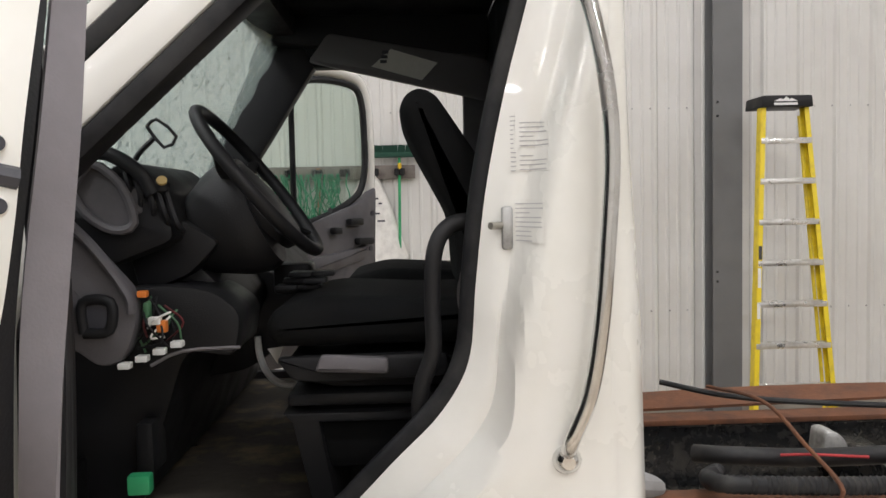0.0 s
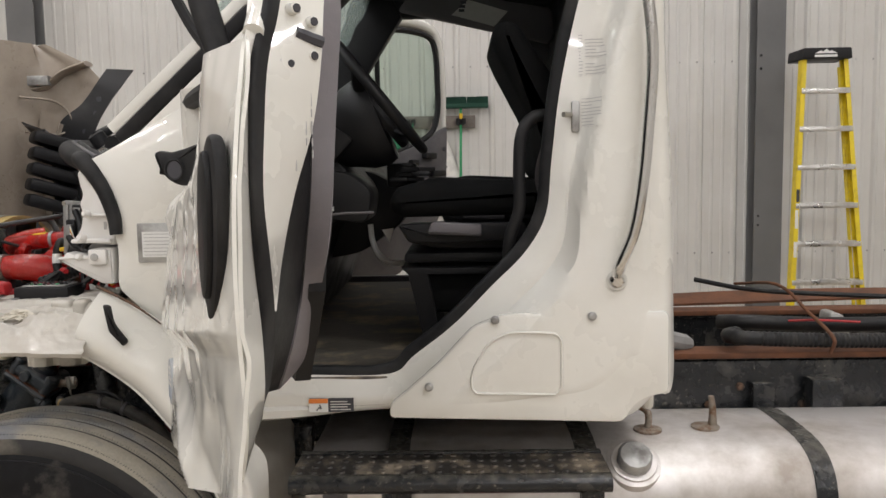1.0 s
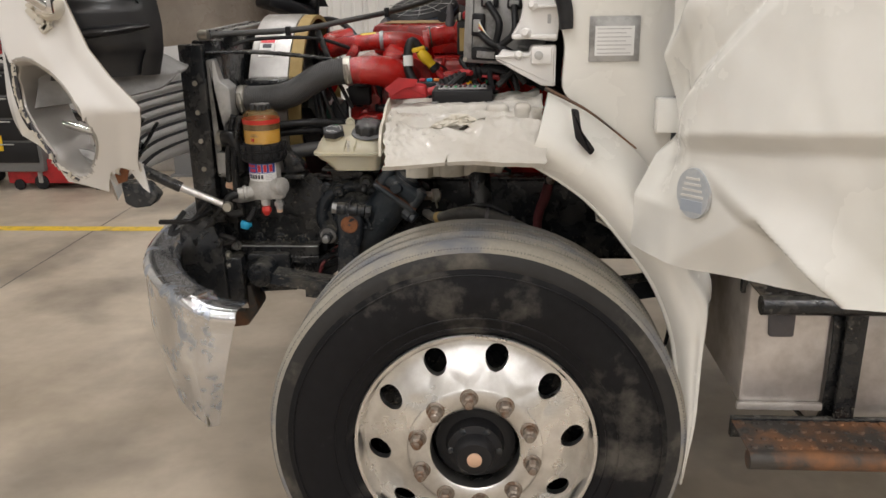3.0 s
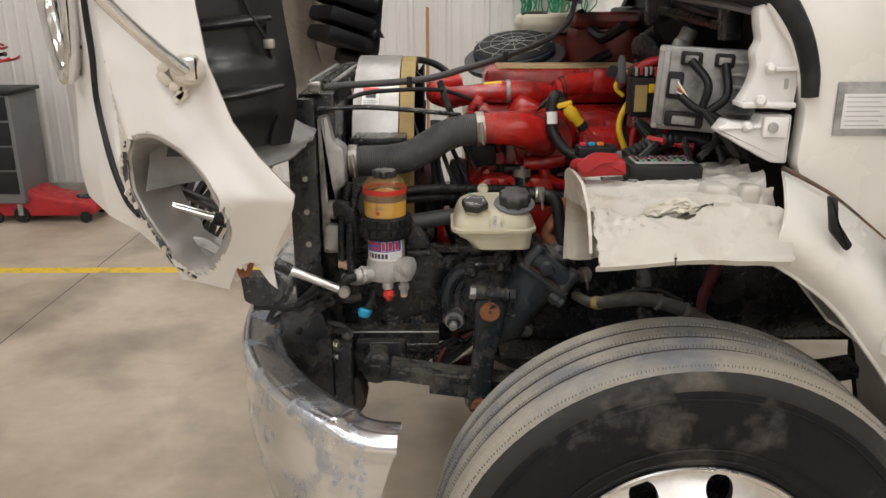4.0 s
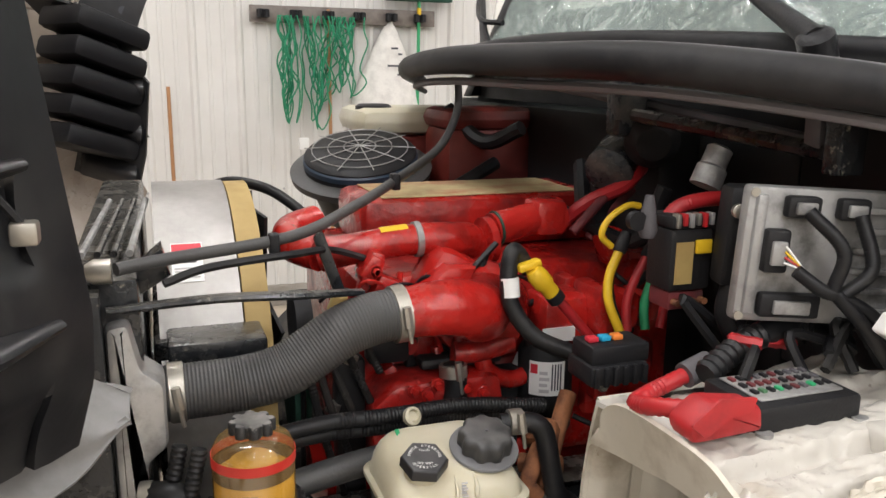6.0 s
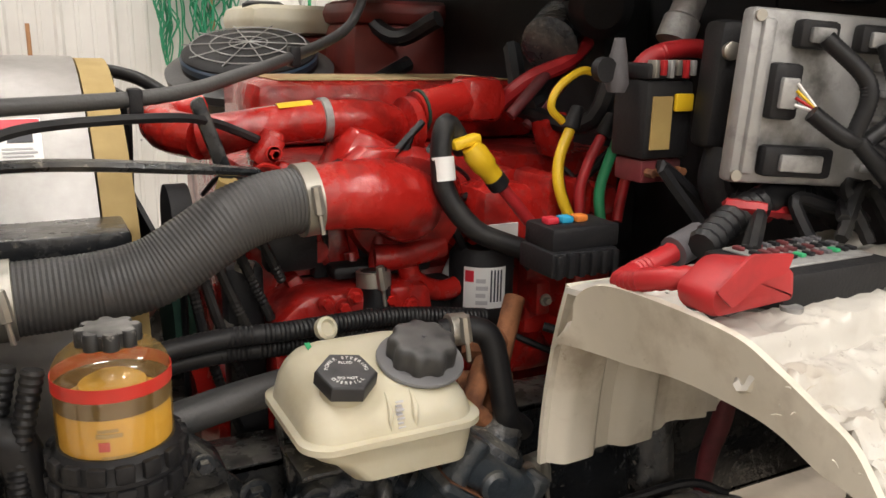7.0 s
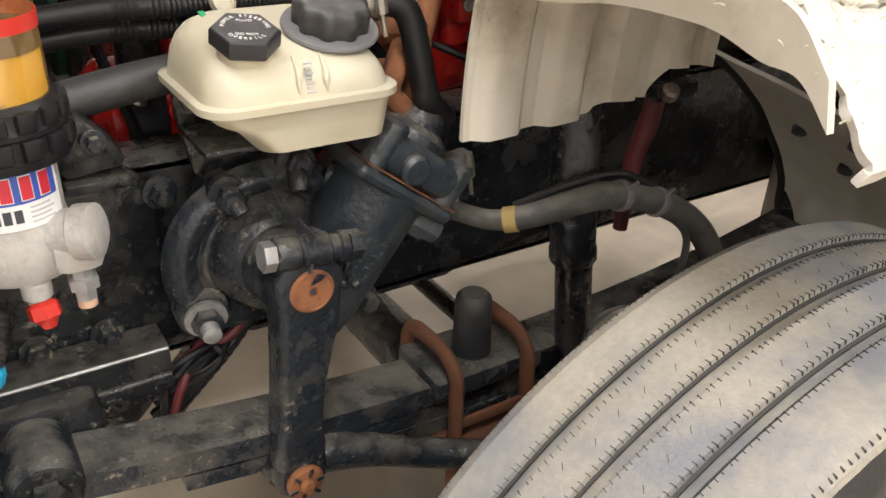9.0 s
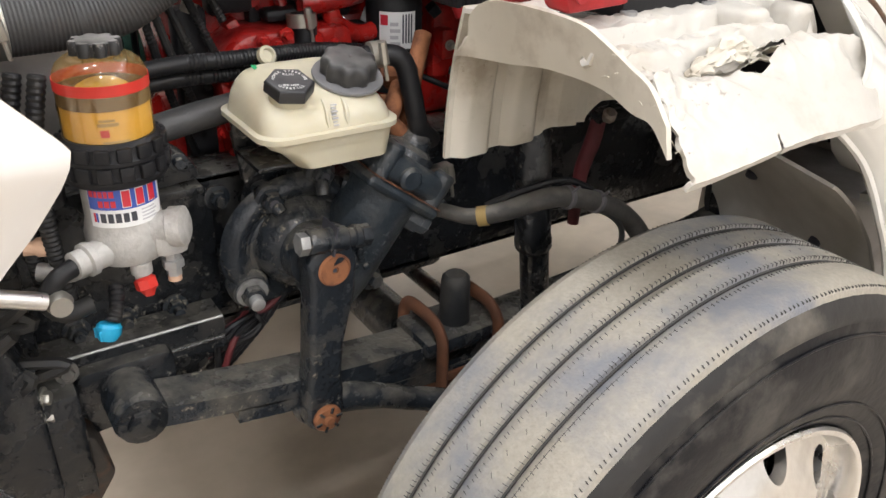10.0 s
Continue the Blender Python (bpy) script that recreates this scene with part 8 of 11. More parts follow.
def engine():
    rng = random.Random(21)
    e = part("engine", box((-1.50, 2.26, 0.98), (-0.86, 2.72, 1.36), 0.02), RED, truck, "red painted diesel engine with dust on top")
    part("crankcase", box((-1.46, 2.30, 0.66), (-0.90, 2.68, 0.979), 0.03), RED, e)
    for k in range(6):
        x = -1.44 + 0.095 * k
        part("side_boss", box((x, 2.235, 1.06), (x + 0.055, 2.27, 1.20), 0.012), RED, e)
        part("plug", lathe([(0.018, 0), (0.016, 0.03)], (x + 0.03, 2.26, 1.24), (0, -1, 0), 10), RED, e)
    # front lower cover, as seen above the reservoir
    part("front_cover", prism(rounded([(-1.50, 1.16), (-1.45, 1.20), (-1.27, 1.20), (-1.25, 1.10), (-1.30, 0.98), (-1.48, 0.98)], 0.015), 0.14, xz(2.16), 0.012), RED, e)
    part("cover_boss", prism(rounded([(-1.44, 1.14), (-1.36, 1.14), (-1.36, 1.05), (-1.44, 1.05)], 0.012), 0.02, xz(2.145), 0.006), RED, e)
    for x, z in ((-1.48, 1.14), (-1.48, 1.02), (-1.30, 1.17), (-1.40, 1.18), (-1.29, 1.04)):
        bolt(e, (x, 2.16, z), (0, -1, 0), 0.008, RED)
    # rocker cover with dusty top
    vc = part("rocker_cover", box((-1.44, 2.42, 1.36), (-0.93, 2.66, 1.462), 0.022), RED, e)
    part("dust", box((-1.40, 2.44, 1.4622), (-0.98, 2.64, 1.4645), 0.001), material("settled_dust", (0.42, 0.33, 0.17), 0.9, 0, (40, 0.2), (12, (0.33, 0.12, 0.06), 0.3, 0.12)), vc, "settled dust")
    # crossover pipe with yellow tag
    pts = [(-1.545, 2.30, 1.395), (-1.50, 2.28, 1.405), (-1.40, 2.27, 1.418), (-1.32, 2.27, 1.415), (-1.27, 2.30, 1.395), (-1.25, 2.30, 1.34)]
    p = part("crossover_pipe", tube(pts, [0.030, 0.027, 0.027, 0.030, 0.034, 0.03], 16, 6), RED, e)
    part("tag", sheet(lambda u, v: (-1.452 + 0.048 * u, 2.272 + 0.0285 * math.cos(radians(235 + 40 * v)), 1.413 + 0.004 * u - 0.0285 * math.sin(radians(235 + 40 * v))), 6, 6, 0.0006), [YELLOW, YELLOW], p, "yellow tag")
    part("clamp_band", lathe([(0.0295, -0.006), (0.031, -0.005), (0.031, 0.005), (0.0295, 0.006)], (-1.385, 2.27, 1.418), (1, 0, 0.05), 24), GREYALU, p)
    part("flange", lathe([(0.042, 0), (0.042, 0.014), (0.034, 0.018)], (-1.255, 2.285, 1.405), (1, 0.1, 0.1), 16), RED, p)
    pts = [(-1.24, 2.28, 1.425), (-1.17, 2.29, 1.437), (-1.10, 2.30, 1.440)]
    part("intake_pipe", tube(pts, [0.030, 0.030, 0.036], 16, 5), RED, e)
    part("pipe_boss", box((-1.16, 2.26, 1.41), (-1.10, 2.33, 1.475), 0.012), RED, e)
    part("gasket", lathe([(0.0325, 0), (0.0325, 0.004)], (-1.235, 2.28, 1.426), (1, 0.1, 0.15), 18), DKGREEN, e)
    part("front_elbow", tube([(-1.545, 2.30, 1.395), (-1.58, 2.36, 1.40), (-1.575, 2.44, 1.41), (-1.52, 2.48, 1.42)], 0.030, 14, 5), RED, e)
    # turbo: compressor elbow and housing
    pts = [(-1.465, 2.10, 1.342), (-1.42, 2.105, 1.343), (-1.365, 2.115, 1.338), (-1.318, 2.145, 1.318), (-1.295, 2.20, 1.300)]
    el = part("compressor_elbow", tube(pts, [0.038, 0.042, 0.046, 0.050, 0.050], 24, 6), RED, e, "glossy red intake elbow")
    part("volute", lathe([(0.04, -0.03), (0.078, -0.025), (0.088, 0.0), (0.082, 0.03), (0.05, 0.05)], (-1.29, 2.21, 1.30), (0.25, 0.95, 0.1), 28), RED, e)
    part("bearing_housing", box((-1.40, 2.20, 1.27), (-1.28, 2.30, 1.40), 0.025, Matrix.Translation((-1.34, 2.25, 1.33)) @ Matrix.Rotation(radians(28), 4, "Y") @ Matrix.Translation((1.34, -2.25, -1.33))), RED, e)
    part("turbine_wedge", prism([(-1.43, 1.335), (-1.36, 1.39), (-1.31, 1.385), (-1.33, 1.35), (-1.38, 1.33)], 0.06, xz(2.17), 0.01), RED, e)
    part("oil_line", tube([(-1.33, 2.20, 1.26), (-1.34, 2.19, 1.22), (-1.31, 2.20, 1.17), (-1.22, 2.21, 1.15)], 0.010, 10, 5), RED, e)
    part("drain_pipe", tube([(-1.29, 2.20, 1.25), (-1.285, 2.19, 1.20), (-1.24, 2.19, 1.175), (-1.19, 2.2, 1.18)], 0.016, 10, 5), RED, e)
    for k in range(7):
        x = -1.46 + 0.045 * k
        part("injector_line", tube([(x, 2.27, 1.36), (x - 0.01, 2.235, 1.30 + 0.02 * (k % 3)), (x + 0.02, 2.24, 1.22)], 0.006, 8, 5), RED, e)
    for k in range(16):
        x, z = -1.50 + rng.uniform(0, 0.60), 1.02 + rng.uniform(0, 0.34)
        bolt(e, (x, 2.258, z), (0, -1, 0), 0.007 + rng.uniform(0, 0.003), RED)
    # fuel filter head to the rear with paper label
    part("filter_head", box((-1.20, 2.14, 1.245), (-1.10, 2.24, 1.33), 0.02), RED, e)
    part("head_label", box((-1.205, 2.134, 1.255), (-1.145, 2.138, 1.280)), PAPER, e)
    for k in range(3):
        part("head_lug", box((-1.12 + 0.045 * k, 2.10, 1.265 + 0.01 * k), (-1.085 + 0.045 * k, 2.2, 1.35 - 0.01 * k), 0.012), RED, e)
    f = part("oil_filter", lathe([(0.044, 0.0), (0.049, 0.012), (0.049, 0.15), (0.040, 0.165)], (-1.165, 2.20, 1.07), (0, 0, 1), 28), DKPL, e, "black spin-on filter")
    part("filter_label", sheet(lambda u, v: (-1.165 + 0.0495 * math.cos(radians(-150 + 75 * u)), 2.20 + 0.0495 * math.sin(radians(-150 + 75 * u)), 1.150 + 0.062 * v), 12, 2, -0.0006), [PAPER, PAPER], f)
    wrapf = lambda a0, a1, z0, z1, m: part("print", sheet(lambda u, v: (-1.165 + 0.0503 * math.cos(radians(a0 + (a1 - a0) * u)), 2.20 + 0.0503 * math.sin(radians(a0 + (a1 - a0) * u)), z0 + (z1 - z0) * v), 5, 1, -0.0005), [m, m], f)
    wrapf(-147, -132, 1.190, 1.207, DECALRED)
    for k in range(4):
        wrapf(-128, -108 - 4 * (k % 2), 1.156 + 0.011 * k, 1.162 + 0.011 * k, PALEPRINT)
        wrapf(-104 + 6 * k, -101 + 6 * k, 1.160, 1.208, INK)
    part("coolant_hose", tube([(-1.352, 2.17, 1.225), (-1.350, 2.165, 1.19), (-1.356, 2.16, 1.14), (-1.375, 2.155, 1.09)], [0.018, 0.021, 0.021, 0.020], 16, 6), RUBBER, e, "black coolant hose")
    clamp(e, (-1.352, 2.17, 1.212), (0, -0.1, -1), 0.021)
    part("hose_spigot", tube([(-1.345, 2.19, 1.235), (-1.30, 2.185, 1.235), (-1.24, 2.19, 1.245)], [0.020, 0.018, 0.020], 14, 5), RED, e)
    # Black boxes put gap shade into the colour of the flat engine side.
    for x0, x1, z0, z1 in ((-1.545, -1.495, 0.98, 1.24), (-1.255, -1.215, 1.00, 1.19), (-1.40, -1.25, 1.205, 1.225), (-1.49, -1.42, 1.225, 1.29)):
        part("gap_shade", box((x0, 2.195, z0), (x1, 2.235, z1), 0.008), DKPL, e)
    part("cover_pad", prism(rounded([(-1.415, 1.165), (-1.335, 1.150), (-1.335, 1.105), (-1.415, 1.110)], 0.01), 0.012, xz(2.138), 0.004), RED, e)
    for x, z in ((-1.425, 1.19), (-1.385, 1.195), (-1.335, 1.185), (-1.47, 1.10)):
        bolt(e, (x, 2.156, z), (0, -1, 0), 0.0075, RED)
    # exposed belt drive and pulleys, dark green
    part("belt_pulley", lathe([(0.03, 0), (0.075, 0.002), (0.075, 0.03), (0.03, 0.034)], (-1.60, 2.36, 1.13), (1, 0, 0), 28), DKGREEN, e)
    part("belt_pulley", lathe([(0.03, 0), (0.055, 0.002), (0.055, 0.03), (0.03, 0.034)], (-1.60, 2.30, 1.28), (1, 0, 0), 28), DKPL, e)
    part("alternator", lathe([(0.05, 0), (0.07, 0.02), (0.07, 0.12), (0.05, 0.14)], (-1.58, 2.28, 1.02), (1, 0, 0), 24), RED, e)
    part("belt", tube([(-1.585, 2.29, 1.30), (-1.585, 2.28, 1.16), (-1.585, 2.30, 1.0)], 0.012, 8, 4, flat=0.4), RUBBER, e)
    return e


eng = engine()


def engine_clutter():
    """Small cast bosses, painted gap shade, brackets, clips and lines over the side of the engine."""
    rng = random.Random(77)
    # Thin black boxes stand in for shade between the castings.
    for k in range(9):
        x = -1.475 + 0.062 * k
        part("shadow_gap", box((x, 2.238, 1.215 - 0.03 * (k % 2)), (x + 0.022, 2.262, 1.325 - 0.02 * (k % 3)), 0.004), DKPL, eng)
    for k in range(22):
        x, z = -1.49 + rng.uniform(0, 0.56), 1.0 + rng.uniform(0, 0.40)
        w, h = rng.uniform(0.010, 0.026), rng.uniform(0.012, 0.032)
        part("cast_boss", box((x - w, 2.205 + rng.uniform(0, 0.03), z - h), (x + w, 2.27, z + h), 0.006, Matrix.Translation((x, 2.24, z)) @ Matrix.Rotation(rng.uniform(-0.6, 0.6), 4, "Y") @ Matrix.Translation((-x, -2.24, -z))), RED, eng)
        bolt(eng, (x, 2.205, z), (0, -1, 0), 0.0065, RED if k % 3 else ZINC)
    for k in range(12):
        x, z = -1.52 + rng.uniform(0, 0.5), 1.06 + rng.uniform(0, 0.34)
        dx, dz = rng.uniform(0.05, 0.14), rng.uniform(-0.09, 0.09)
        part("wiring_loom", tube([(x, 2.215, z), (x + dx * 0.4, 2.19, z + dz * 0.2 - 0.01), (x + dx, 2.20, z + dz)], rng.uniform(0.004, 0.008), 8, 6, rib=0.001 if k % 2 else 0, pitch=0.006), RUBBER, eng)
    for k in range(26):
        x, z = -1.56 + rng.uniform(0, 0.56), 1.19 + rng.uniform(0, 0.15)
        a, b, c = rng.uniform(0.004, 0.013), rng.uniform(0.006, 0.016), rng.uniform(0.004, 0.012)
        y = 2.215 + rng.uniform(0, 0.03)
        part("fitting", box((x - a, y - b, z - c), (x + a, y + b, z + c), 0.002, Matrix.Translation((x, y, z)) @ Matrix.Rotation(rng.uniform(-1.2, 1.2), 4, "Y") @ Matrix.Rotation(rng.uniform(-0.6, 0.6), 4, "X") @ Matrix.Translation((-x, -y, -z))), (RED, DKPL, RED, CAST, DKPL, RED, GREYALU)[k % 7], eng)
    for k in range(7):
        x = -1.56 + 0.05 * k
        part("thin_line", tube([(x, 2.24, 1.33), (x + 0.02, 2.20, 1.36 + 0.01 * (k % 2)), (x + 0.07, 2.215, 1.34), (x + 0.10, 2.23, 1.30 - 0.02 * (k % 3))], 0.0032, 6, 6), (DKPL, RED, RUBBER)[k % 3], eng)
    part("bracket_arm", prism(rounded([(-1.58, 1.45), (-1.565, 1.46), (-1.53, 1.36), (-1.545, 1.35)], 0.006), 0.012, xz(2.18), 0.002), BLACK, eng)
    for x, z in ((-1.53, 1.06), (-1.55, 1.16), (-1.52, 1.24)):
        part("loom_clip", lathe([(0.012, -0.008), (0.012, 0.008)], (x, 2.20, z), (0.4, 0, 1), 12), ZINC, eng)
    for k in range(5):
        z = 1.02 + 0.05 * k
        part("hanging_loom", tube([(-1.60 + 0.012 * k, 2.20, 1.30), (-1.575 + 0.01 * k, 2.17, z + 0.12), (-1.54 + 0.016 * k, 2.18, z)], 0.006, 8, 6, rib=0.0012, pitch=0.006), RUBBER, eng)
    part("tan_fitting", lathe([(0.016, 0), (0.018, 0.02), (0.012, 0.05)], (-1.545, 2.19, 1.31), (0.1, -0.3, 1), 12), TAN, eng)


engine_clutter()


def charge_hose():
    pts = [(-1.845, 2.088, 1.262), (-1.78, 2.088, 1.262), (-1.70, 2.088, 1.265), (-1.645, 2.088, 1.276), (-1.60, 2.09, 1.300), (-1.555, 2.092, 1.326), (-1.51, 2.096, 1.339), (-1.46, 2.10, 1.343)]
    h = part("charge_air_hose", tube(pts, 0.0385, 28, 10, rib=0.0011, pitch=0.0044), HOSE, truck, "ribbed dark grey charge air hose")
    part("pipe_stub", tube([(-1.93, 2.085, 1.262), (-1.88, 2.088, 1.262), (-1.835, 2.088, 1.262)], 0.034, 20, 4), GREYALU, h, "pale cast aluminium pipe stub")
    clamp(h, (-1.792, 2.088, 1.262), (1, 0, 0.02), 0.0395)
    clamp(h, (-1.468, 2.10, 1.342), (1, 0.05, 0.08), 0.041)


charge_hose()


def fuel_filter():
    x, y = -1.705, 1.955
    head = [(0.030, 0.988), (0.044, 0.992), (0.050, 1.002), (0.050, 1.030), (0.047, 1.042), (0.0455, 1.05), (0.0455, 1.105), (0.058, 1.11)]
    f = part("fuel_filter", lathe(head, (x, y, 0), (0, 0, 1), 40), CASTALU, truck, "fuel filter with clear bowl, yellow element and grey cast base")
    collar = lathe([(0.050, 1.100), (0.060, 1.103), (0.0635, 1.108), (0.0635, 1.112), (0.061, 1.114), (0.061, 1.130), (0.063, 1.132), (0.063, 1.136), (0.0605, 1.139), (0.0595, 1.152), (0.054, 1.157)], (x, y, 0), (0, 0, 1), 44)
    col = part("collar", collar, DKPL, f, "ribbed black locking collar")
    for k in range(16):
        a = 2 * math.pi * k / 16
        m = Matrix.Translation((x, y, 0)) @ Matrix.Rotation(a, 4, "Z")
        part("collar_rib", box((0.057, -0.0085, 1.113), (0.0665, 0.0085, 1.131), 0.0022, m), DKPL, col)
        part("collar_rib", box((0.056, -0.0085, 1.1365), (0.0645, 0.0085, 1.1535), 0.0022, m), DKPL, col)
    # clear bowl: straight wall and a domed shoulder
    prof = [(0.0515, 1.148), (0.0525, 1.156), (0.0525, 1.222), (0.0515, 1.231), (0.047, 1.240), (0.039, 1.247), (0.028, 1.2505), (0.022, 1.2515)]
    bm = lathe(prof, (x, y, 0), (0, 0, 1), 48)
    bmesh.ops.delete(bm, geom=[q for q in bm.faces if len(q.verts) > 4], context="FACES")
    bowl = part("bowl", bm, AMBER, f, "clear amber bowl", 80)
    bowl.visible_shadow = False
    part("element", lathe([(0.046, 1.145), (0.0505, 1.148), (0.0505, 1.194), (0.0495, 1.196), (0.034, 1.200), (0.030, 1.212), (0.020, 1.218)], (x, y, 0), (0, 0, 1), 40), FILTER_Y, f, "yellow filter element")

    def wrap(a0, a1, z0, z1, r, mat, name, par, label=""):
        return part(name, sheet(lambda u, v: (x + r * math.cos(radians(a0 + (a1 - a0) * u)), y + r * math.sin(radians(a0 + (a1 - a0) * u)), z0 + (z1 - z0) * v), max(6, int(abs(a1 - a0) / 6)), 2, -0.0006), [mat, mat], par, label)

    wrap(0, 360, 1.2125, 1.2255, 0.0529, BAND_RED, "band", f, "red band")
    wrap(0, 360, 1.1955, 1.2118, 0.0514, material("dark_fuel_level", (0.11, 0.065, 0.022), 0.35), "dark_band", f, "dark fuel level behind the bowl")
    cap = lathe([(0.0215, 1.249), (0.0235, 1.2505), (0.0235, 1.2645), (0.0205, 1.267), (0.006, 1.2675)], (x, y, 0), (0, 0, 1), 28)
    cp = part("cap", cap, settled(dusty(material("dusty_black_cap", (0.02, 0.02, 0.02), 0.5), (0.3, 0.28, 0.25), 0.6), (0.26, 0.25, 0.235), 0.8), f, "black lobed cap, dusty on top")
    for k in range(8):
        a = 2 * math.pi * k / 8
        part("lobe", lathe([(0.0075, 1.2505), (0.0075, 1.2645), (0.006, 1.2665)], (x + 0.0225 * math.cos(a), y + 0.0225 * math.sin(a), 0), (0, 0, 1), 10), cp.data.materials[0], cp)
    # maker's label: blue field with red bars over a white strip
    lab = wrap(-152, -32, 1.048, 1.102, 0.0464, PAPER, "maker_label", f)
    wrap(-150, -38, 1.072, 1.100, 0.0471, DECALBLUE, "label_band", lab)
    for a0, a1, z0, z1 in ((-147, -141, 1.0885, 1.0965), (-139, -134, 1.0885, 1.0965), (-132, -126, 1.0885, 1.0965), (-124, -119, 1.0885, 1.0965), (-117, -110, 1.0885, 1.0965), (-134, -127, 1.0755, 1.0840), (-125, -118, 1.0755, 1.0840), (-116, -109, 1.0755, 1.0840)):
        wrap(a0, a1, z0, z1, 0.0477, DECALRED, "label_bar", lab)
    for a in (-101, -81, -61):
        wrap(a + 0.5, a + 13.5, 1.0745, 1.0975, 0.0477, PAPER, "label_outline", lab)
        wrap(a + 1.5, a + 12.5, 1.0756, 1.0964, 0.0483, DECALRED, "label_bar", lab)
    for a, m in ((-145, DECALRED), (-141, DECALBLUE)):
        wrap(a, a + 3, 1.055, 1.067, 0.0471, m, "label_bar", lab)
    for k in range(5):
        wrap(-134 + 11 * k, -126 + 11 * k, 1.055, 1.067, 0.0471, INK, "label_bar", lab)
    for k in range(4):
        wrap(-74, -46 - 4 * (k % 2), 1.053 + 0.0045 * k, 1.0545 + 0.0045 * k, 0.0471, PALEPRINT, "print", lab)
    em = wrap(-112, -101, 1.165, 1.174, 0.0509, DECALRED, "element_mark", f)
    for a0, a1, z0, z1 in ((-114, -88, 1.178, 1.182), (-112, -92, 1.1835, 1.1865), (-110, -76, 1.157, 1.160), (-108, -84, 1.152, 1.1545)):
        wrap(a0, a1, z0, z1, 0.0509, TAN, "element_mark", em)
    # cast base: side ports, rough elbow, drain and fittings
    part("port", lathe([(0.019, -0.02), (0.019, 0.024), (0.022, 0.026), (0.022, 0.034), (0.017, 0.036), (0.017, 0.050), (0.012, 0.052)], (x - 0.028, y - 0.022, 1.012), (-1, -0.40, -0.05), 16), CASTALU, f, "brass-nosed cast port")
    part("elbow_port", lathe([(0.022, -0.02), (0.022, 0.020), (0.026, 0.023), (0.026, 0.040), (0.018, 0.044)], (x + 0.028, y - 0.026, 1.030), (0.85, -0.55, 0.10), 18), CASTALU, f, "rough cast elbow")
    part("lug", box((x + 0.020, y - 0.052, 0.994), (x + 0.066, y - 0.018, 1.036), 0.012), CASTALU, f)
    d = part("drain_valve", lathe([(0.0135, 0), (0.0135, 0.016), (0.010, 0.019), (0.010, 0.026)], (x + 0.004, y - 0.034, 0.992), (0, 0, -1), 14), CASTALU, f)
    part("drain_plug", lathe([(0.009, 0), (0.0145, 0.004), (0.0145, 0.016), (0.010, 0.020), (0.006, 0.027)], (x + 0.005, y - 0.036, 0.971), (0.1, -0.35, -1), 7), BAND_RED, d, "red drain plug")
    fit = part("fitting", lathe([(0.010, 0), (0.010, 0.010), (0.0145, 0.011), (0.0145, 0.022), (0.010, 0.024), (0.010, 0.034)], (x + 0.044, y - 0.034, 0.996), (0, 0, -1), 6), GREYALU, f)
    part("fitting_nose", lathe([(0.009, 0.034), (0.009, 0.042), (0.007, 0.043)], (x + 0.044, y - 0.034, 0.996), (0, 0, -1), 14), PEACH, fit)
    part("pipe_boss", tube([(x - 0.03, y - 0.005, 0.995), (x - 0.075, y - 0.015, 0.988), (x - 0.11, y + 0.0, 0.992)], 0.012, 12, 4), GREYALU, f)
    part("brass_union", lathe([(0.010, 0), (0.013, 0.004), (0.013, 0.020), (0.010, 0.024), (0.010, 0.036)], (x - 0.085, y + 0.0, 1.022), (-1, 0.1, 0.1), 8), PEACH, f)
    part("fuel_hose", tube([(x - 0.072, y - 0.042, 1.010), (x - 0.098, y - 0.052, 1.002), (x - 0.112, y - 0.050, 0.975), (x - 0.095, y - 0.048, 0.952), (x - 0.062, y - 0.045, 0.955)], 0.0115, 12, 6), RUBBER, f)
    for k, (dx, dy) in enumerate(((-0.085, 0.012), (-0.108, 0.030))):
        part("loom", tube([(x + dx + 0.02, y + dy, 1.23), (x + dx, y + dy - 0.01, 1.14), (x + dx - 0.004, y + dy - 0.02, 1.04), (x + dx + 0.004, y + dy - 0.015, 0.94)], 0.0095, 10, 8, rib=0.0015, pitch=0.006), RUBBER, f)
    part("loom", tube([(x - 0.03, y - 0.035, 0.968), (x - 0.036, y - 0.052, 0.948), (x - 0.046, y - 0.062, 0.932)], 0.0085, 10, 8, rib=0.0015, pitch=0.006), RUBBER, f)
    con = part("connector", lathe([(0.012, 0), (0.0155, 0.004), (0.0155, 0.014), (0.011, 0.022)], (x - 0.05, y - 0.062, 0.932), (-0.3, -0.2, -1), 9), BLUEPL, f, "bright blue connector")
    for k in range(4):
        a = 0.6 + 1.1 * k
        part("connector_tab", box((-0.003, -0.002, 0), (0.003, 0.002, 0.014), 0.001, Matrix.Translation((x - 0.052 + 0.015 * math.cos(a), y - 0.064 + 0.012 * math.sin(a), 0.915))), BLUEPL, con)
    br = part("filter_bracket", prism(rounded([(-1.668, 1.150), (-1.652, 1.150), (-1.640, 1.118), (-1.600, 1.085), (-1.592, 1.060), (-1.655, 1.052)], 0.012), 0.05, xz(1.985), 0.006), BLACK, f, "black filter bracket with a dusty foot")
    part("bracket_foot", box((-1.655, 1.975, 1.040), (-1.594, 2.055, 1.052), 0.003), BLACK, br)
    bolt(br, (-1.622, 1.984, 1.09), (0, -1, 0), 0.008, CAST)


fuel_filter()


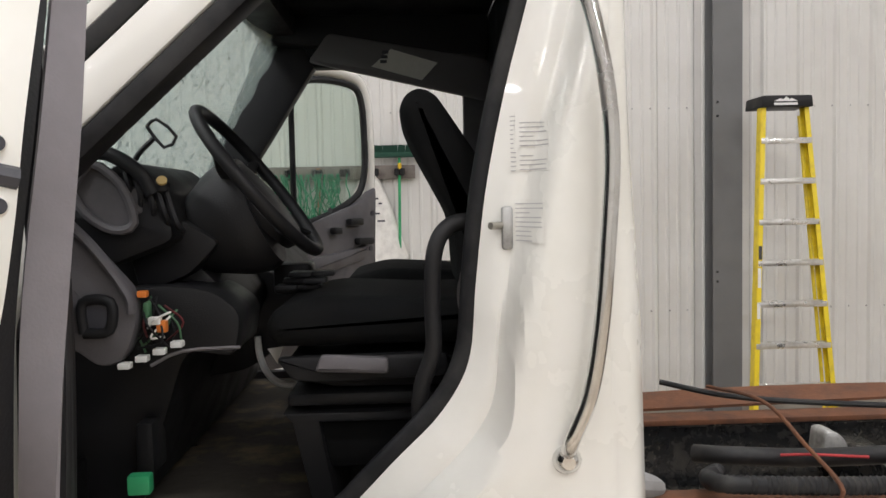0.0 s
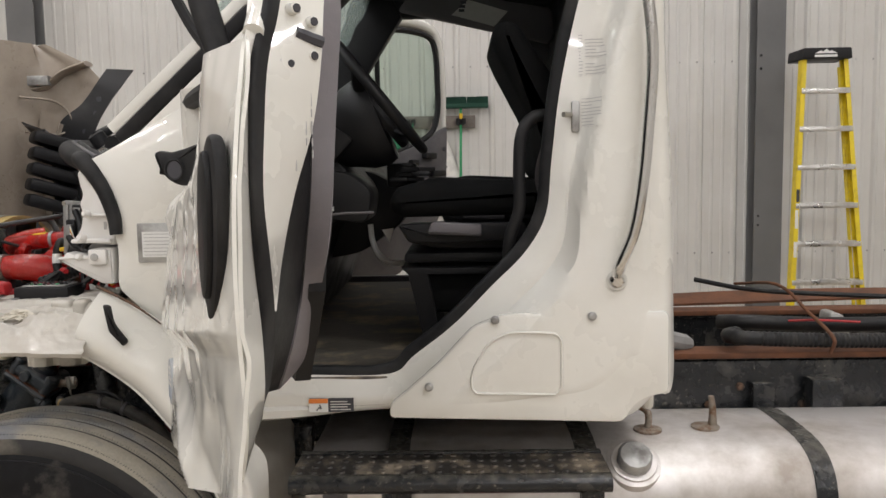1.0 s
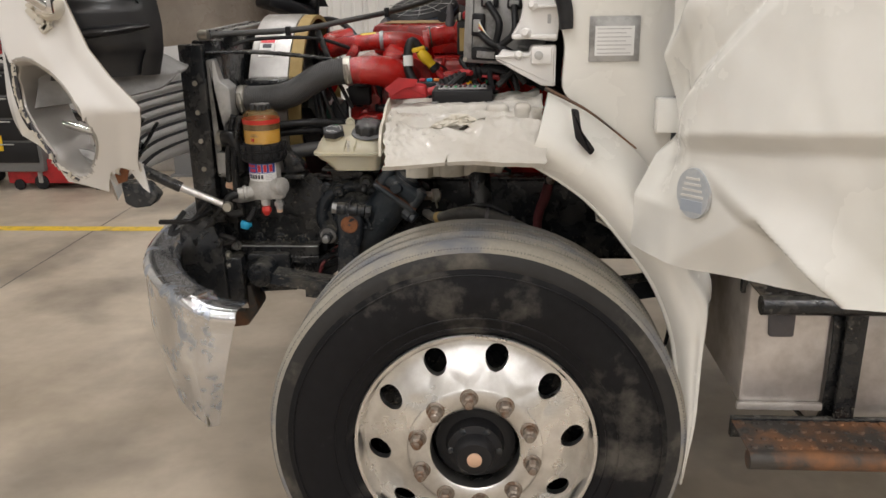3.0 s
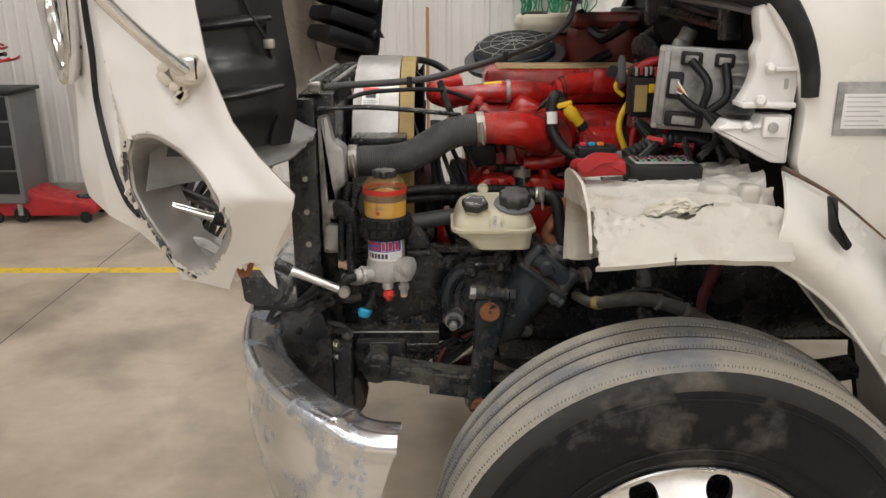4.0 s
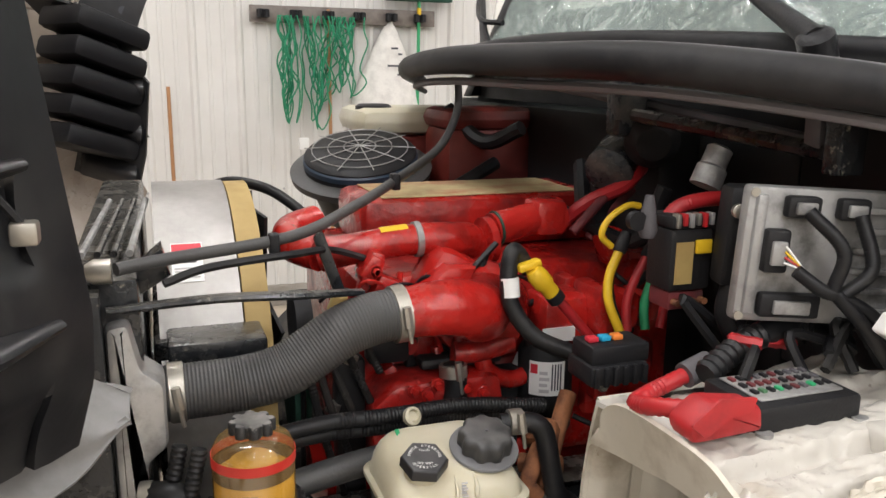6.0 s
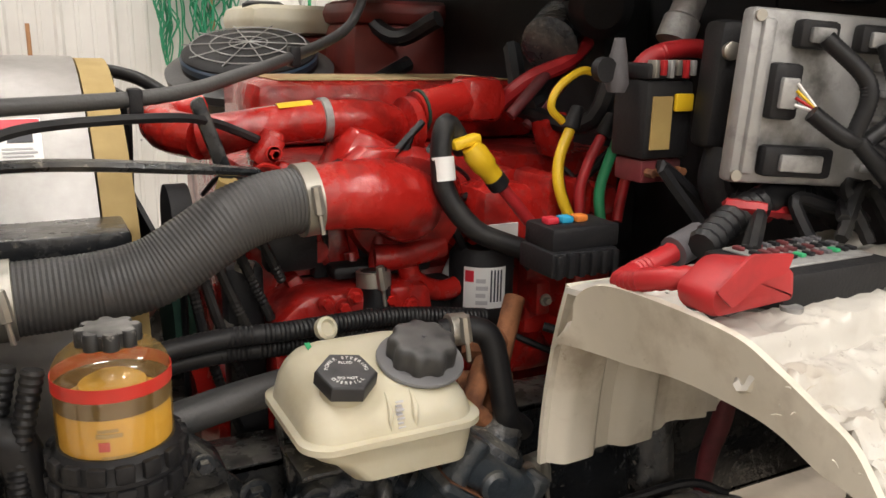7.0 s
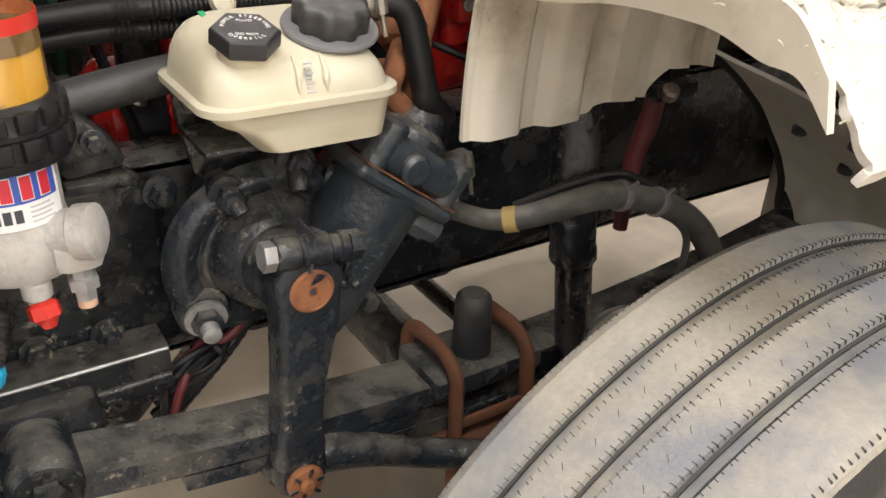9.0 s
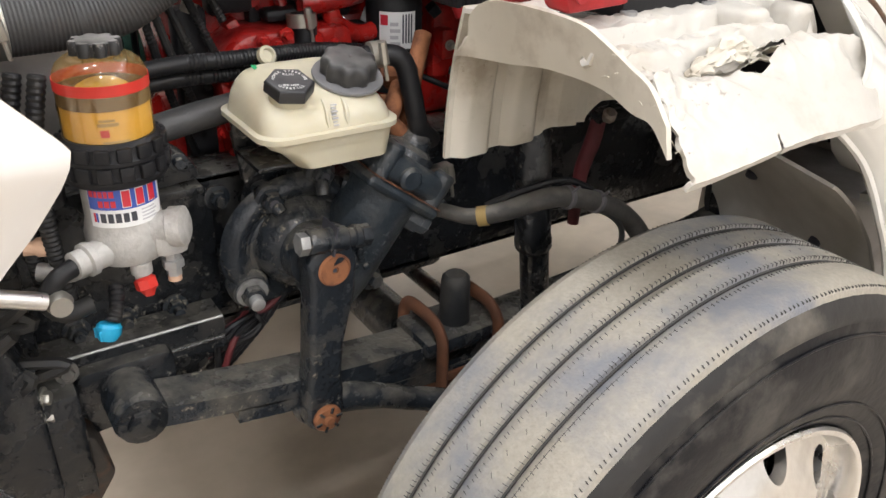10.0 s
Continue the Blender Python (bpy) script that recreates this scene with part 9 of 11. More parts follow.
def reservoir():
    lev = lambda z, d, e=0.0: (z, -1.540 + d + e, -1.345 - d, 1.874 + d, 2.045 - d)

    def slanted(levels, r):
        """Rounded body whose top falls towards the front, with a shallow valley between its two lobes."""
        bm = add_rings(bmesh.new(), levels, r, 8)
        for v in bm.verts:
            f = min(1, max(0, (v.co.z - 1.142) / 0.06))
            v.co.z -= 0.24 * max(0, 2.03 - v.co.y) * f
        return bm

    top = [lev(1.137, 0.002), lev(1.150, 0.004), lev(1.166, 0.007), lev(1.180, 0.012), lev(1.190, 0.018), lev(1.1975, 0.027), lev(1.2015, 0.037), lev(1.203, 0.047)]
    r = part("fluid_reservoir", slanted(top, 0.034), TRANSLU, truck, "cream plastic steering fluid reservoir", 60)
    part("seam", add_rings(bmesh.new(), [lev(1.1285, -0.001), lev(1.1300, -0.0045), lev(1.1370, -0.0045), lev(1.1385, -0.001)], 0.032, 8), TRANSLU, r, "", 50)
    part("lower_half", add_rings(bmesh.new(), [lev(1.084, 0.016, 0.048), lev(1.086, 0.009, 0.043), lev(1.108, 0.006, 0.026), lev(1.118, 0.005, 0.008), lev(1.130, 0.003)], 0.022, 8), TRANSLU, r, "", 50)
    # pressed creases that part the two lobes
    for x, h in ((-1.452, 0.0030), (-1.424, 0.0040)):
        part("crease", tube([(x, 1.8775, 1.141), (x, 1.880, 1.152), (x + 0.002, 1.886, 1.160), (x + 0.004, 1.905, 1.1715)], [0.001, h, h, 0.001], 8, 5), TRANSLU, r)
    for k in range(7):
        part("level_mark", box((-1.4445, 1.8765 + 0.0012 * k, 1.1425 + 0.0042 * k), (-1.4365 - 0.002 * (k % 2), 1.886, 1.1440 + 0.0042 * k)), PALEPRINT, r)
    part("green_line", box((-1.500, 1.962, 1.1868), (-1.494, 2.015, 1.1880), 0, Matrix.Translation((0, 1.98, 1.188)) @ Matrix.Rotation(radians(13.5), 4, "X") @ Matrix.Translation((0, -1.98, -1.188))), GREENPL, r)
    lean = Matrix.Rotation(radians(17), 4, "X")
    up = lean.to_3x3() @ V(0, 0, 1)
    hc = V(-1.487, 1.921, 1.176)
    part("cap_neck", lathe([(0.026, -0.006), (0.025, 0.008)], hc, up, 24), TRANSLU, r)
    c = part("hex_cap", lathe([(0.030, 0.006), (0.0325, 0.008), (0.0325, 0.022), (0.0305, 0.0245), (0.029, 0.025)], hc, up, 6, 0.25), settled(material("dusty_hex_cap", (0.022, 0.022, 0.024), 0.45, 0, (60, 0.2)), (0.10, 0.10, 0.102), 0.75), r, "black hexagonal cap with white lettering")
    place = Matrix.Translation(hc + up * 0.0252) @ lean @ Matrix.Rotation(radians(-14), 4, "Z")

    def ring_text(words, radius, mid, size, flip):
        n = len(words)
        for k, ch in enumerate(words):
            if ch == " ":
                continue
            a = radians(mid + (k - (n - 1) / 2) * (size * 46 / radius) * (1 if flip else -1))
            m = Matrix.Translation((radius * math.cos(a), radius * math.sin(a), 0.0003)) @ Matrix.Rotation(a + (math.pi / 2 if flip else -math.pi / 2), 4, "Z")
            text_on(ch, size, place @ m, PAPER, c, 0.0002)

    ring_text("POWER STEERING", 0.0205, 90, 0.0058, False)
    text_on("\nFLUID", 0.0056, place @ Matrix.Translation((0, 0.0150, 0.0003)), PAPER, c, 0.0002)
    ring_text("OVERFILL", 0.0205, 270, 0.0058, True)
    text_on("DO NOT", 0.0052, place @ Matrix.Translation((0, -0.0125, 0.0003)), PAPER, c, 0.0002)
    # screw cap on its flared grey neck
    nc = V(-1.390, 1.945, 1.176)
    part("filler_neck", lathe([(0.036, -0.008), (0.040, 0.002), (0.0485, 0.008), (0.0495, 0.010), (0.0485, 0.0125), (0.036, 0.014)], nc, up, 36), material("dull_grey_plastic", (0.16, 0.16, 0.165), 0.5, 0, (60, 0.1)), r, "flared grey filler neck")
    bm = bmesh.new()
    rings = []
    for h, base, amp in ((0.011, 0.034, 0.0010), (0.014, 0.0365, 0.0022), (0.032, 0.0365, 0.0026), (0.038, 0.0345, 0.0018), (0.0405, 0.029, 0.0005), (0.0410, 0.010, 0.0)):
        ring = []
        for k in range(72):
            a = 2 * math.pi * k / 72
            rr = base + amp * math.tanh(2.2 * math.cos(9 * a))
            ring.append(bm.verts.new(nc + up * h + lean.to_3x3() @ V(rr * math.cos(a), rr * math.sin(a), 0)))
        rings.append(ring)
    for a, b in zip(rings, rings[1:]):
        ring_faces(bm, a, b)
    bm.faces.new(rings[0][::-1])
    bm.faces.new(rings[-1])
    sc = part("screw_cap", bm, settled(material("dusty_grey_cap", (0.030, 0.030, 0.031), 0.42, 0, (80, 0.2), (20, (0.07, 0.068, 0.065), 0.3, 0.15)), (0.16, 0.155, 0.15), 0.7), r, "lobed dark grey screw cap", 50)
    part("cap_nub", lathe([(0.0025, 0), (0.002, 0.0015)], nc + up * 0.041, up, 10), GREYPL, sc)
    part("vent_ring", lathe([(0.012, -0.006), (0.014, -0.004), (0.014, 0.004), (0.010, 0.006), (0.008, 0.001)], (-1.462, 2.050, 1.196), (0.3, -1, 0.5), 20), TRANSLU, r)
    part("return_hose", tube([(-1.345, 1.985, 1.195), (-1.315, 1.978, 1.198), (-1.288, 1.966, 1.188), (-1.278, 1.955, 1.14), (-1.268, 1.95, 1.09), (-1.238, 1.96, 1.06)], 0.0155, 14, 7), RUBBER, r)
    clamp(r, (-1.325, 1.980, 1.198), (1, -0.1, 0), 0.0165)
    plate = prism(rounded([(-1.535, 1.125), (-1.345, 1.125), (-1.355, 1.075), (-1.40, 1.05), (-1.47, 1.048), (-1.52, 1.06)], 0.012), 0.012, xz(2.02), 0.003)
    br = part("bracket", plate, BLACK, r, "black sheet metal reservoir bracket")
    part("bracket_flange", box((-1.532, 1.93, 1.072), (-1.36, 2.02, 1.080), 0.003), BLACK, br)
    bolt(br, (-1.522, 2.015, 1.108), (0, -1, 0), 0.009, CAST)
    for z, y in ((1.192, 2.095), (1.166, 2.115)):
        part("fuel_line", tube([(-1.74, y - 0.05, z - 0.012), (-1.66, y - 0.03, z - 0.004), (-1.58, y - 0.02, z), (-1.50, y - 0.02, z - 0.002), (-1.36, y, z - 0.01), (-1.22, y, z - 0.03)], 0.0115, 12, 6, rib=0.0011, pitch=0.0055), RUBBER, truck)
    part("cross_tube", tube([(-1.68, 2.06, 1.100), (-1.56, 2.075, 1.115), (-1.40, 2.09, 1.128)], 0.021, 14, 4), HOSE, truck, "grey-dusted cross tube")
    # rusty universal joint of the steering shaft
    j = part("steering_joint", lathe([(0.020, -0.02), (0.028, -0.012), (0.030, 0.012), (0.022, 0.024)], (-1.262, 2.02, 1.150), (0.35, 0.45, 0.8), 18), ORUST, truck, "rusty universal joint of the steering shaft")
    for sgn in (-1, 1):
        part("yoke_ear", tube([(-1.285 + 0.004 * sgn, 1.985 + 0.018 * sgn, 1.078), (-1.284 + 0.022 * sgn, 1.99 + 0.022 * sgn, 1.100), (-1.270 + 0.024 * sgn, 2.0 + 0.022 * sgn, 1.124), (-1.262 + 0.012 * sgn, 2.01 + 0.01 * sgn, 1.142)], [0.013, 0.012, 0.014, 0.012], 12, 5), ORUST, j)
    part("cross_pin", lathe([(0.012, -0.034), (0.015, -0.032), (0.015, -0.020), (0.010, -0.018), (0.010, 0.018), (0.015, 0.020), (0.015, 0.032), (0.012, 0.034)], (-1.270, 2.0, 1.112), (0.75, -0.6, 0.1), 16), ORUST, j)
    part("yoke_stub", lathe([(0.024, 0), (0.026, 0.004), (0.026, 0.024), (0.018, 0.030)], (-1.296, 1.985, 1.050), (0.5, 0.15, 0.8), 16), ORUST, j)


reservoir()


# ---- electrics on the cowl side
def electrics():
    yaw = Matrix.Translation((-1.025, 1.775, 1.475)) @ Matrix.Rotation(radians(-16), 4, "Z") @ Matrix.Rotation(radians(3), 4, "Y")
    bm = box((-0.085, -0.012, -0.088), (0.125, 0.012, 0.088), 0.006, yaw)
    u = part("control_unit", bm, UNITGREY, truck, "finned grey engine control unit")
    part("fin", box((-0.075, -0.018, -0.078), (-0.060, -0.008, 0.078), 0.004, yaw), UNITGREY, u)
    for k in range(6):
        part("fin", box((0.06, -0.020, -0.07 + 0.026 * k), (0.12, -0.010, -0.062 + 0.026 * k), 0.002, yaw), UNITGREY, u)
    for cx, cz, w, h in ((-0.018, 0.065, 0.022, 0.014), (0.048, 0.065, 0.020, 0.014), (-0.045, 0.008, 0.016, 0.028), (-0.018, -0.062, 0.040, 0.016)):
        c = part("socket", box((cx - w, -0.028, cz - h), (cx + w, -0.010, cz + h), 0.005, yaw), DKPL, u)
        part("pin_block", box((cx - w * 0.6, -0.034, cz - h * 0.6), (cx + w * 0.6, -0.027, cz + h * 0.5), 0.002, yaw), UNITGREY, c)
        if cx < -0.04:
            for k, mt in enumerate((PAPER, RED_PLASTIC, YELLOW, PAPER)):
                part("lead", tube([yaw @ V(cx + 0.006, -0.034, cz - 0.012 + 0.007 * k), yaw @ V(cx + 0.03, -0.045, cz - 0.02), yaw @ V(cx + 0.05, -0.04, cz - 0.04)], 0.0016, 5, 4), mt, c)
    for cx, cz in ((-0.078, 0.08), (-0.078, -0.08), (0.118, 0.08)):
        part("screw", lathe([(0.006, 0), (0.006, 0.003)], yaw @ V(cx, -0.012, cz), yaw.to_3x3() @ V(0, -1, 0), 10), ZINC, u)
    for p0, p1, p2 in (((-0.018, -0.036, 0.062), (0.020, -0.06, 0.02), (0.015, -0.06, -0.03)), ((0.050, -0.036, 0.06), (0.06, -0.06, 0.0), (0.03, -0.06, -0.035)), ((-0.03, -0.05, -0.01), (0.0, -0.06, -0.03), (0.02, -0.06, -0.035)), ((0.02, -0.06, -0.035), (0.07, -0.06, -0.06), (0.11, -0.05, -0.10)), ((0.02, -0.06, -0.035), (0.06, -0.07, -0.075), (0.10, -0.07, -0.12))):
        part("loom", tube([yaw @ V(*p0), yaw @ V(*p1), yaw @ V(*p2)], 0.0085, 10, 8, rib=0.0007, pitch=0.004), RUBBER, u)
    side = part("module_side", box((-0.078, 0.055, -0.062), (-0.030, 0.10, 0.078), 0.010, yaw), DKPL, u, "black module bracket beside the control unit")
    part("side_strap", tube([yaw @ V(-0.06, 0.06, -0.06), yaw @ V(-0.065, 0.055, -0.10), yaw @ V(-0.045, 0.05, -0.14)], 0.020, 10, 5, flat=0.35), DKPL, side)
    part("side_screw", lathe([(0.010, 0), (0.010, 0.006), (0.007, 0.008)], yaw @ V(-0.066, 0.055, 0.045), yaw.to_3x3() @ V(0, -1, 0), 12), ZINC, side)
    b = part("relay_block", box((-1.133, 1.90, 1.40), (-1.063, 1.96, 1.49), 0.006), DKPL, truck, "black relay block with yellow label")
    part("relay_label", box((-1.126, 1.896, 1.412), (-1.098, 1.8985, 1.472)), TAN, b)
    part("relay_tag", box((-1.096, 1.892, 1.455), (-1.070, 1.898, 1.475), 0.002), YELLOW, b)
    part("relay_top", box((-1.133, 1.90, 1.49), (-1.068, 1.96, 1.508), 0.004), DKPL, b)
    for k in range(6):
        part("terminal", box((-1.128 + 0.011 * k, 1.895, 1.492 + 0.003 * (k % 2)), (-1.122 + 0.011 * k, 1.91, 1.512), 0.001), (ZINC, RED_PLASTIC, GREYALU)[k % 3], b)
    part("rusty_base", box((-1.128, 1.905, 1.372), (-1.068, 1.955, 1.399), 0.004), DULLRED, b)
    for k in range(4):
        part("stud", lathe([(0.005, 0), (0.005, 0.012)], (-1.120 + 0.015 * k, 1.905, 1.385), (0, -1, 0), 8), ORUST, b)
    part("terminal_post", lathe([(0.010, 0), (0.014, 0.01), (0.010, 0.04), (0.006, 0.06)], (-1.153, 1.93, 1.475), (0, 0, 1), 12), GREYPL, b)
    part("cable_nut", lathe([(0.014, 0), (0.014, 0.012)], (-1.173, 1.935, 1.50), (0, -1, 0), 12), DKPL, b)
    part("resistor", lathe([(0.024, 0), (0.024, 0.030), (0.020, 0.034), (0.020, 0.062), (0.014, 0.066)], (-1.005, 2.005, 1.532), (0.42, 0.05, 0.9), 20), GREYALU, b, "dull aluminium cylinder")
    # coloured battery cables arching down from their boots to the multi-way connector
    for pts, mt in (([(-1.088, 2.10, 1.418), (-1.112, 2.09, 1.375), (-1.116, 2.08, 1.335), (-1.098, 2.07, 1.285)], YELLOW), ([(-1.074, 2.12, 1.415), (-1.098, 2.11, 1.37), (-1.10, 2.10, 1.33), (-1.086, 2.09, 1.285)], DKPL),
                    ([(-1.040, 2.09, 1.408), (-1.066, 2.085, 1.368), (-1.082, 2.08, 1.33), (-1.084, 2.07, 1.285)], RED_PLASTIC), ([(-1.012, 2.09, 1.402), (-1.034, 2.085, 1.362), (-1.048, 2.08, 1.325), (-1.050, 2.07, 1.285)], GREENPL),
                    ([(-0.975, 2.08, 1.430), (-0.990, 2.08, 1.38), (-1.005, 2.08, 1.335), (-1.022, 2.07, 1.285)], RED_PLASTIC)):
        c = part("battery_cable", tube(pts, 0.0078, 12, 8), mt, truck)
        p0, p1 = V(*pts[0]), V(*pts[1])
        part("cable_boot", tube([p0 + (p0 - p1).normalized() * 0.028, p0, p0.lerp(p1, 0.12)], [0.009, 0.012, 0.0105], 12, 3), DKPL, c)
    part("loom_yellow", tube([(-1.062, 2.09, 1.49), (-1.085, 2.09, 1.492), (-1.118, 2.09, 1.472), (-1.130, 2.09, 1.445), (-1.110, 2.09, 1.425)], 0.0055, 8, 6), YELLOW, truck)
    for y, x0, z0 in ((2.24, -1.10, 1.42), (2.27, -1.05, 1.40)):
        part("heater_pipe", tube([(x0, y, z0), (x0 + 0.05, y, z0 + 0.05), (x0 + 0.10, y + 0.02, z0 + 0.085)], 0.009, 10, 6), DULLRED, truck)
    part("loom_red", tube([(-1.112, 1.95, 1.43), (-1.118, 1.945, 1.48), (-1.095, 1.94, 1.515), (-1.03, 1.935, 1.525), (-0.98, 1.94, 1.51)], 0.0105, 12, 8, rib=0.0010, pitch=0.005), RED_PLASTIC, truck)
    # tray with fuse box
    part("tray", box((-1.23, 1.62, 1.288), (-0.92, 1.80, 1.300), 0.003), BLACK, truck)
    f = part("fuse_box", box((-1.185, 1.645, 1.300), (-1.035, 1.745, 1.338), 0.006), DKPL, truck, "open black fuse box")
    bm = box((-1.17, 1.66, 1.338), (-1.05, 1.735, 1.341), 0.002)
    part("fuse_plate", bm, GREYALU, f)
    rng = random.Random(8)
    fm = [DULLRED, GREYPL, GREENPL, DKPL, GREYPL, GREENWIRE, DKPL, DULLRED]
    for k in range(30):
        px, py = -1.166 + 0.0118 * (k % 10), 1.675 + 0.02 * (k // 10)
        part("fuse", box((px, py, 1.341), (px + 0.0062, py + 0.011, 1.3445), 0.0008), fm[rng.randrange(8)], f)
    for x in (-1.178, -1.04):
        part("foot", lathe([(0.010, 0), (0.010, 0.012)], (x, 1.642, 1.299), (0, 0, 1), 10), GREYALU, f)
    # red jumper connector, torn
    j = part("power_plug", prism(rounded([(-1.292, 1.338), (-1.262, 1.362), (-1.198, 1.352), (-1.194, 1.322), (-1.285, 1.318)], 0.008), 0.045, xz(1.625), 0.008), RED_PLASTIC, truck, "red power connector with taped leads")
    part("tape_flap", prism(rounded([(-1.297, 1.346), (-1.262, 1.372), (-1.215, 1.368), (-1.222, 1.352), (-1.250, 1.348), (-1.278, 1.330)], 0.004), 0.003, Matrix.Translation((0, -0.004, 0)) @ xz(1.620)), RED_PLASTIC, j)
    part("red_lead", tube([(-1.20, 1.655, 1.335), (-1.255, 1.67, 1.338), (-1.282, 1.70, 1.332), (-1.278, 1.745, 1.316), (-1.245, 1.78, 1.308), (-1.20, 1.788, 1.318), (-1.165, 1.79, 1.328)], 0.0100, 12, 8, rib=0.0013, pitch=0.006), RED_PLASTIC, j)
    part("red_lead", tube([(-1.150, 1.79, 1.331), (-1.10, 1.797, 1.352), (-1.045, 1.80, 1.376), (-1.00, 1.80, 1.370)], 0.0085, 12, 8, rib=0.0011, pitch=0.006), DULLRED, j)
    part("lead_sleeve", tube([(-1.180, 1.788, 1.324), (-1.140, 1.793, 1.335)], 0.017, 12), GREYPL, j)
    cb = part("connector_block", box((-1.246, 1.905, 1.300), (-1.152, 1.965, 1.328), 0.005), DKPL, truck, "black multi-way connector")
    part("connector_skirt", box((-1.250, 1.898, 1.272), (-1.158, 1.968, 1.302), 0.004), DKPL, cb)
    for k in range(6):
        part("skirt_rib", box((-1.246 + 0.0155 * k, 1.893, 1.272), (-1.238 + 0.0155 * k, 1.900, 1.300), 0.0015), DKPL, cb)
    for k, mt in enumerate((DECALRED, BLUEPL, ORANGE)):
        part("connector_tag", box((-1.240 + 0.020 * k, 1.925, 1.328), (-1.224 + 0.020 * k, 1.94, 1.336), 0.002), mt, cb)
    rng = random.Random(31)
    for k in range(12):
        x0, y0 = -1.05 + rng.uniform(-0.1, 0.08), 1.70 + rng.uniform(0, 0.15)
        part("loose_wire", tube([(x0, y0, 1.32 + rng.uniform(0, 0.05)), (x0 + rng.uniform(-0.05, 0.08), y0 + 0.03, 1.36 + rng.uniform(0, 0.04)), (x0 + rng.uniform(0, 0.12), y0 + 0.02, 1.34 + rng.uniform(-0.03, 0.05))], 0.007, 6, 5, rib=0.0012 if k % 2 else 0.0), [RUBBER, RUBBER, DKPL, RED_PLASTIC][k % 4 if k < 8 else 0], truck)
    part("main_loom", tube([(-1.17, 1.76, 1.335), (-1.10, 1.78, 1.36), (-1.03, 1.79, 1.372), (-0.96, 1.80, 1.36), (-0.90, 1.80, 1.33)], 0.015, 10, 6, rib=0.003), RUBBER, truck)
    # dip stick and dark hose beside the turbo
    d = part("dipstick", box((-1.275, 2.085, 1.397), (-1.235, 2.105, 1.410), 0.004, Matrix.Translation((-1.255, 2.095, 1.40)) @ Matrix.Rotation(radians(-14), 4, "Y") @ Matrix.Translation((1.255, -2.095, -1.40))), YELLOW, truck, "yellow dipstick handle")
    part("dipstick_plug", lathe([(0.012, 0), (0.0165, 0.012), (0.0165, 0.034), (0.0135, 0.040), (0.0135, 0.058)], (-1.252, 2.090, 1.398), (0.66, 0, -0.75), 14), YELLOW, d)
    part("dipstick_boot", lathe([(0.0145, 0.056), (0.0145, 0.072), (0.010, 0.076)], (-1.252, 2.090, 1.398), (0.66, 0, -0.75), 14), DKPL, d)
    part("dipstick_tube", tube([(-1.202, 2.088, 1.342), (-1.170, 2.085, 1.305), (-1.135, 2.08, 1.262), (-1.115, 2.07, 1.215)], 0.0085, 10, 6), RED_PLASTIC, d)
    part("breather_hose", tube([(-1.245, 2.12, 1.39), (-1.275, 2.11, 1.425), (-1.288, 2.10, 1.39), (-1.285, 2.09, 1.34), (-1.255, 2.07, 1.295), (-1.215, 2.05, 1.275), (-1.17, 2.03, 1.26)], 0.014, 12, 6), RUBBER, truck, "black breather hose with paper sleeve")
    part("hose_sleeve", tube([(-1.2875, 2.097, 1.385), (-1.2865, 2.092, 1.355)], 0.0150, 12), PAPER, truck)


electrics()


def intake():
    ax = V(-0.12, -0.28, 0.95).normalized()
    c = V(-1.31, 2.96, 1.45)
    a = part("air_intake", lathe([(0.10, -0.12), (0.13, -0.03), (0.175, -0.005), (0.178, 0.012), (0.15, 0.020)], c, ax, 40), HOSE, truck, "black air intake bell with a wire grille")
    part("intake_ring", lathe([(0.142, 0.018), (0.140, 0.05), (0.128, 0.060), (0.05, 0.066), (0.0, 0.066)], c, ax, 40), DKPL, a)
    u, w = frame_of(ax)
    bm = bmesh.new()
    for r in (0.04, 0.08, 0.12):
        add_tube(bm, [c + ax * (0.071 - r * 0.05) + r * (math.cos(2 * math.pi * k / 24) * u + math.sin(2 * math.pi * k / 24) * w) for k in range(25)], 0.0014, 5, 1)
    for k in range(10):
        d = math.cos(2 * math.pi * k / 10) * u + math.sin(2 * math.pi * k / 10) * w
        add_tube(bm, [c + ax * 0.071, c + ax * 0.064 + d * 0.138], 0.0014, 5)
    part("wire_grille", bm, GREYALU, a)
    part("blue_rim", lathe([(0.143, 0.030), (0.144, 0.042), (0.139, 0.048)], c, ax, 40), material("blue_black_rim", (0.03, 0.05, 0.08), 0.4), a)
    # coolant header tank
    t = part("header_tank", box((-1.28, 3.05, 1.27), (-0.95, 3.35, 1.535), 0.03), COOLANT, truck, "header tank with red coolant behind its wall")
    part("tank_top", box((-1.285, 3.045, 1.53), (-0.945, 3.355, 1.60), 0.03), TRANSLU, t, "cream upper half of the header tank")
    part("tank_front", box((-1.12, 2.85, 1.22), (-0.86, 3.05, 1.565), 0.03), COOLANT, t)
    part("tank_shoulder", box((-1.125, 2.845, 1.555), (-0.855, 3.05, 1.61), 0.025), COOLANT, t)
    part("tank_cap", lathe([(0.05, 0), (0.05, 0.02), (0.04, 0.026)], (-1.22, 3.18, 1.583), (0, 0, 1), 20), DKPL, t)


intake()


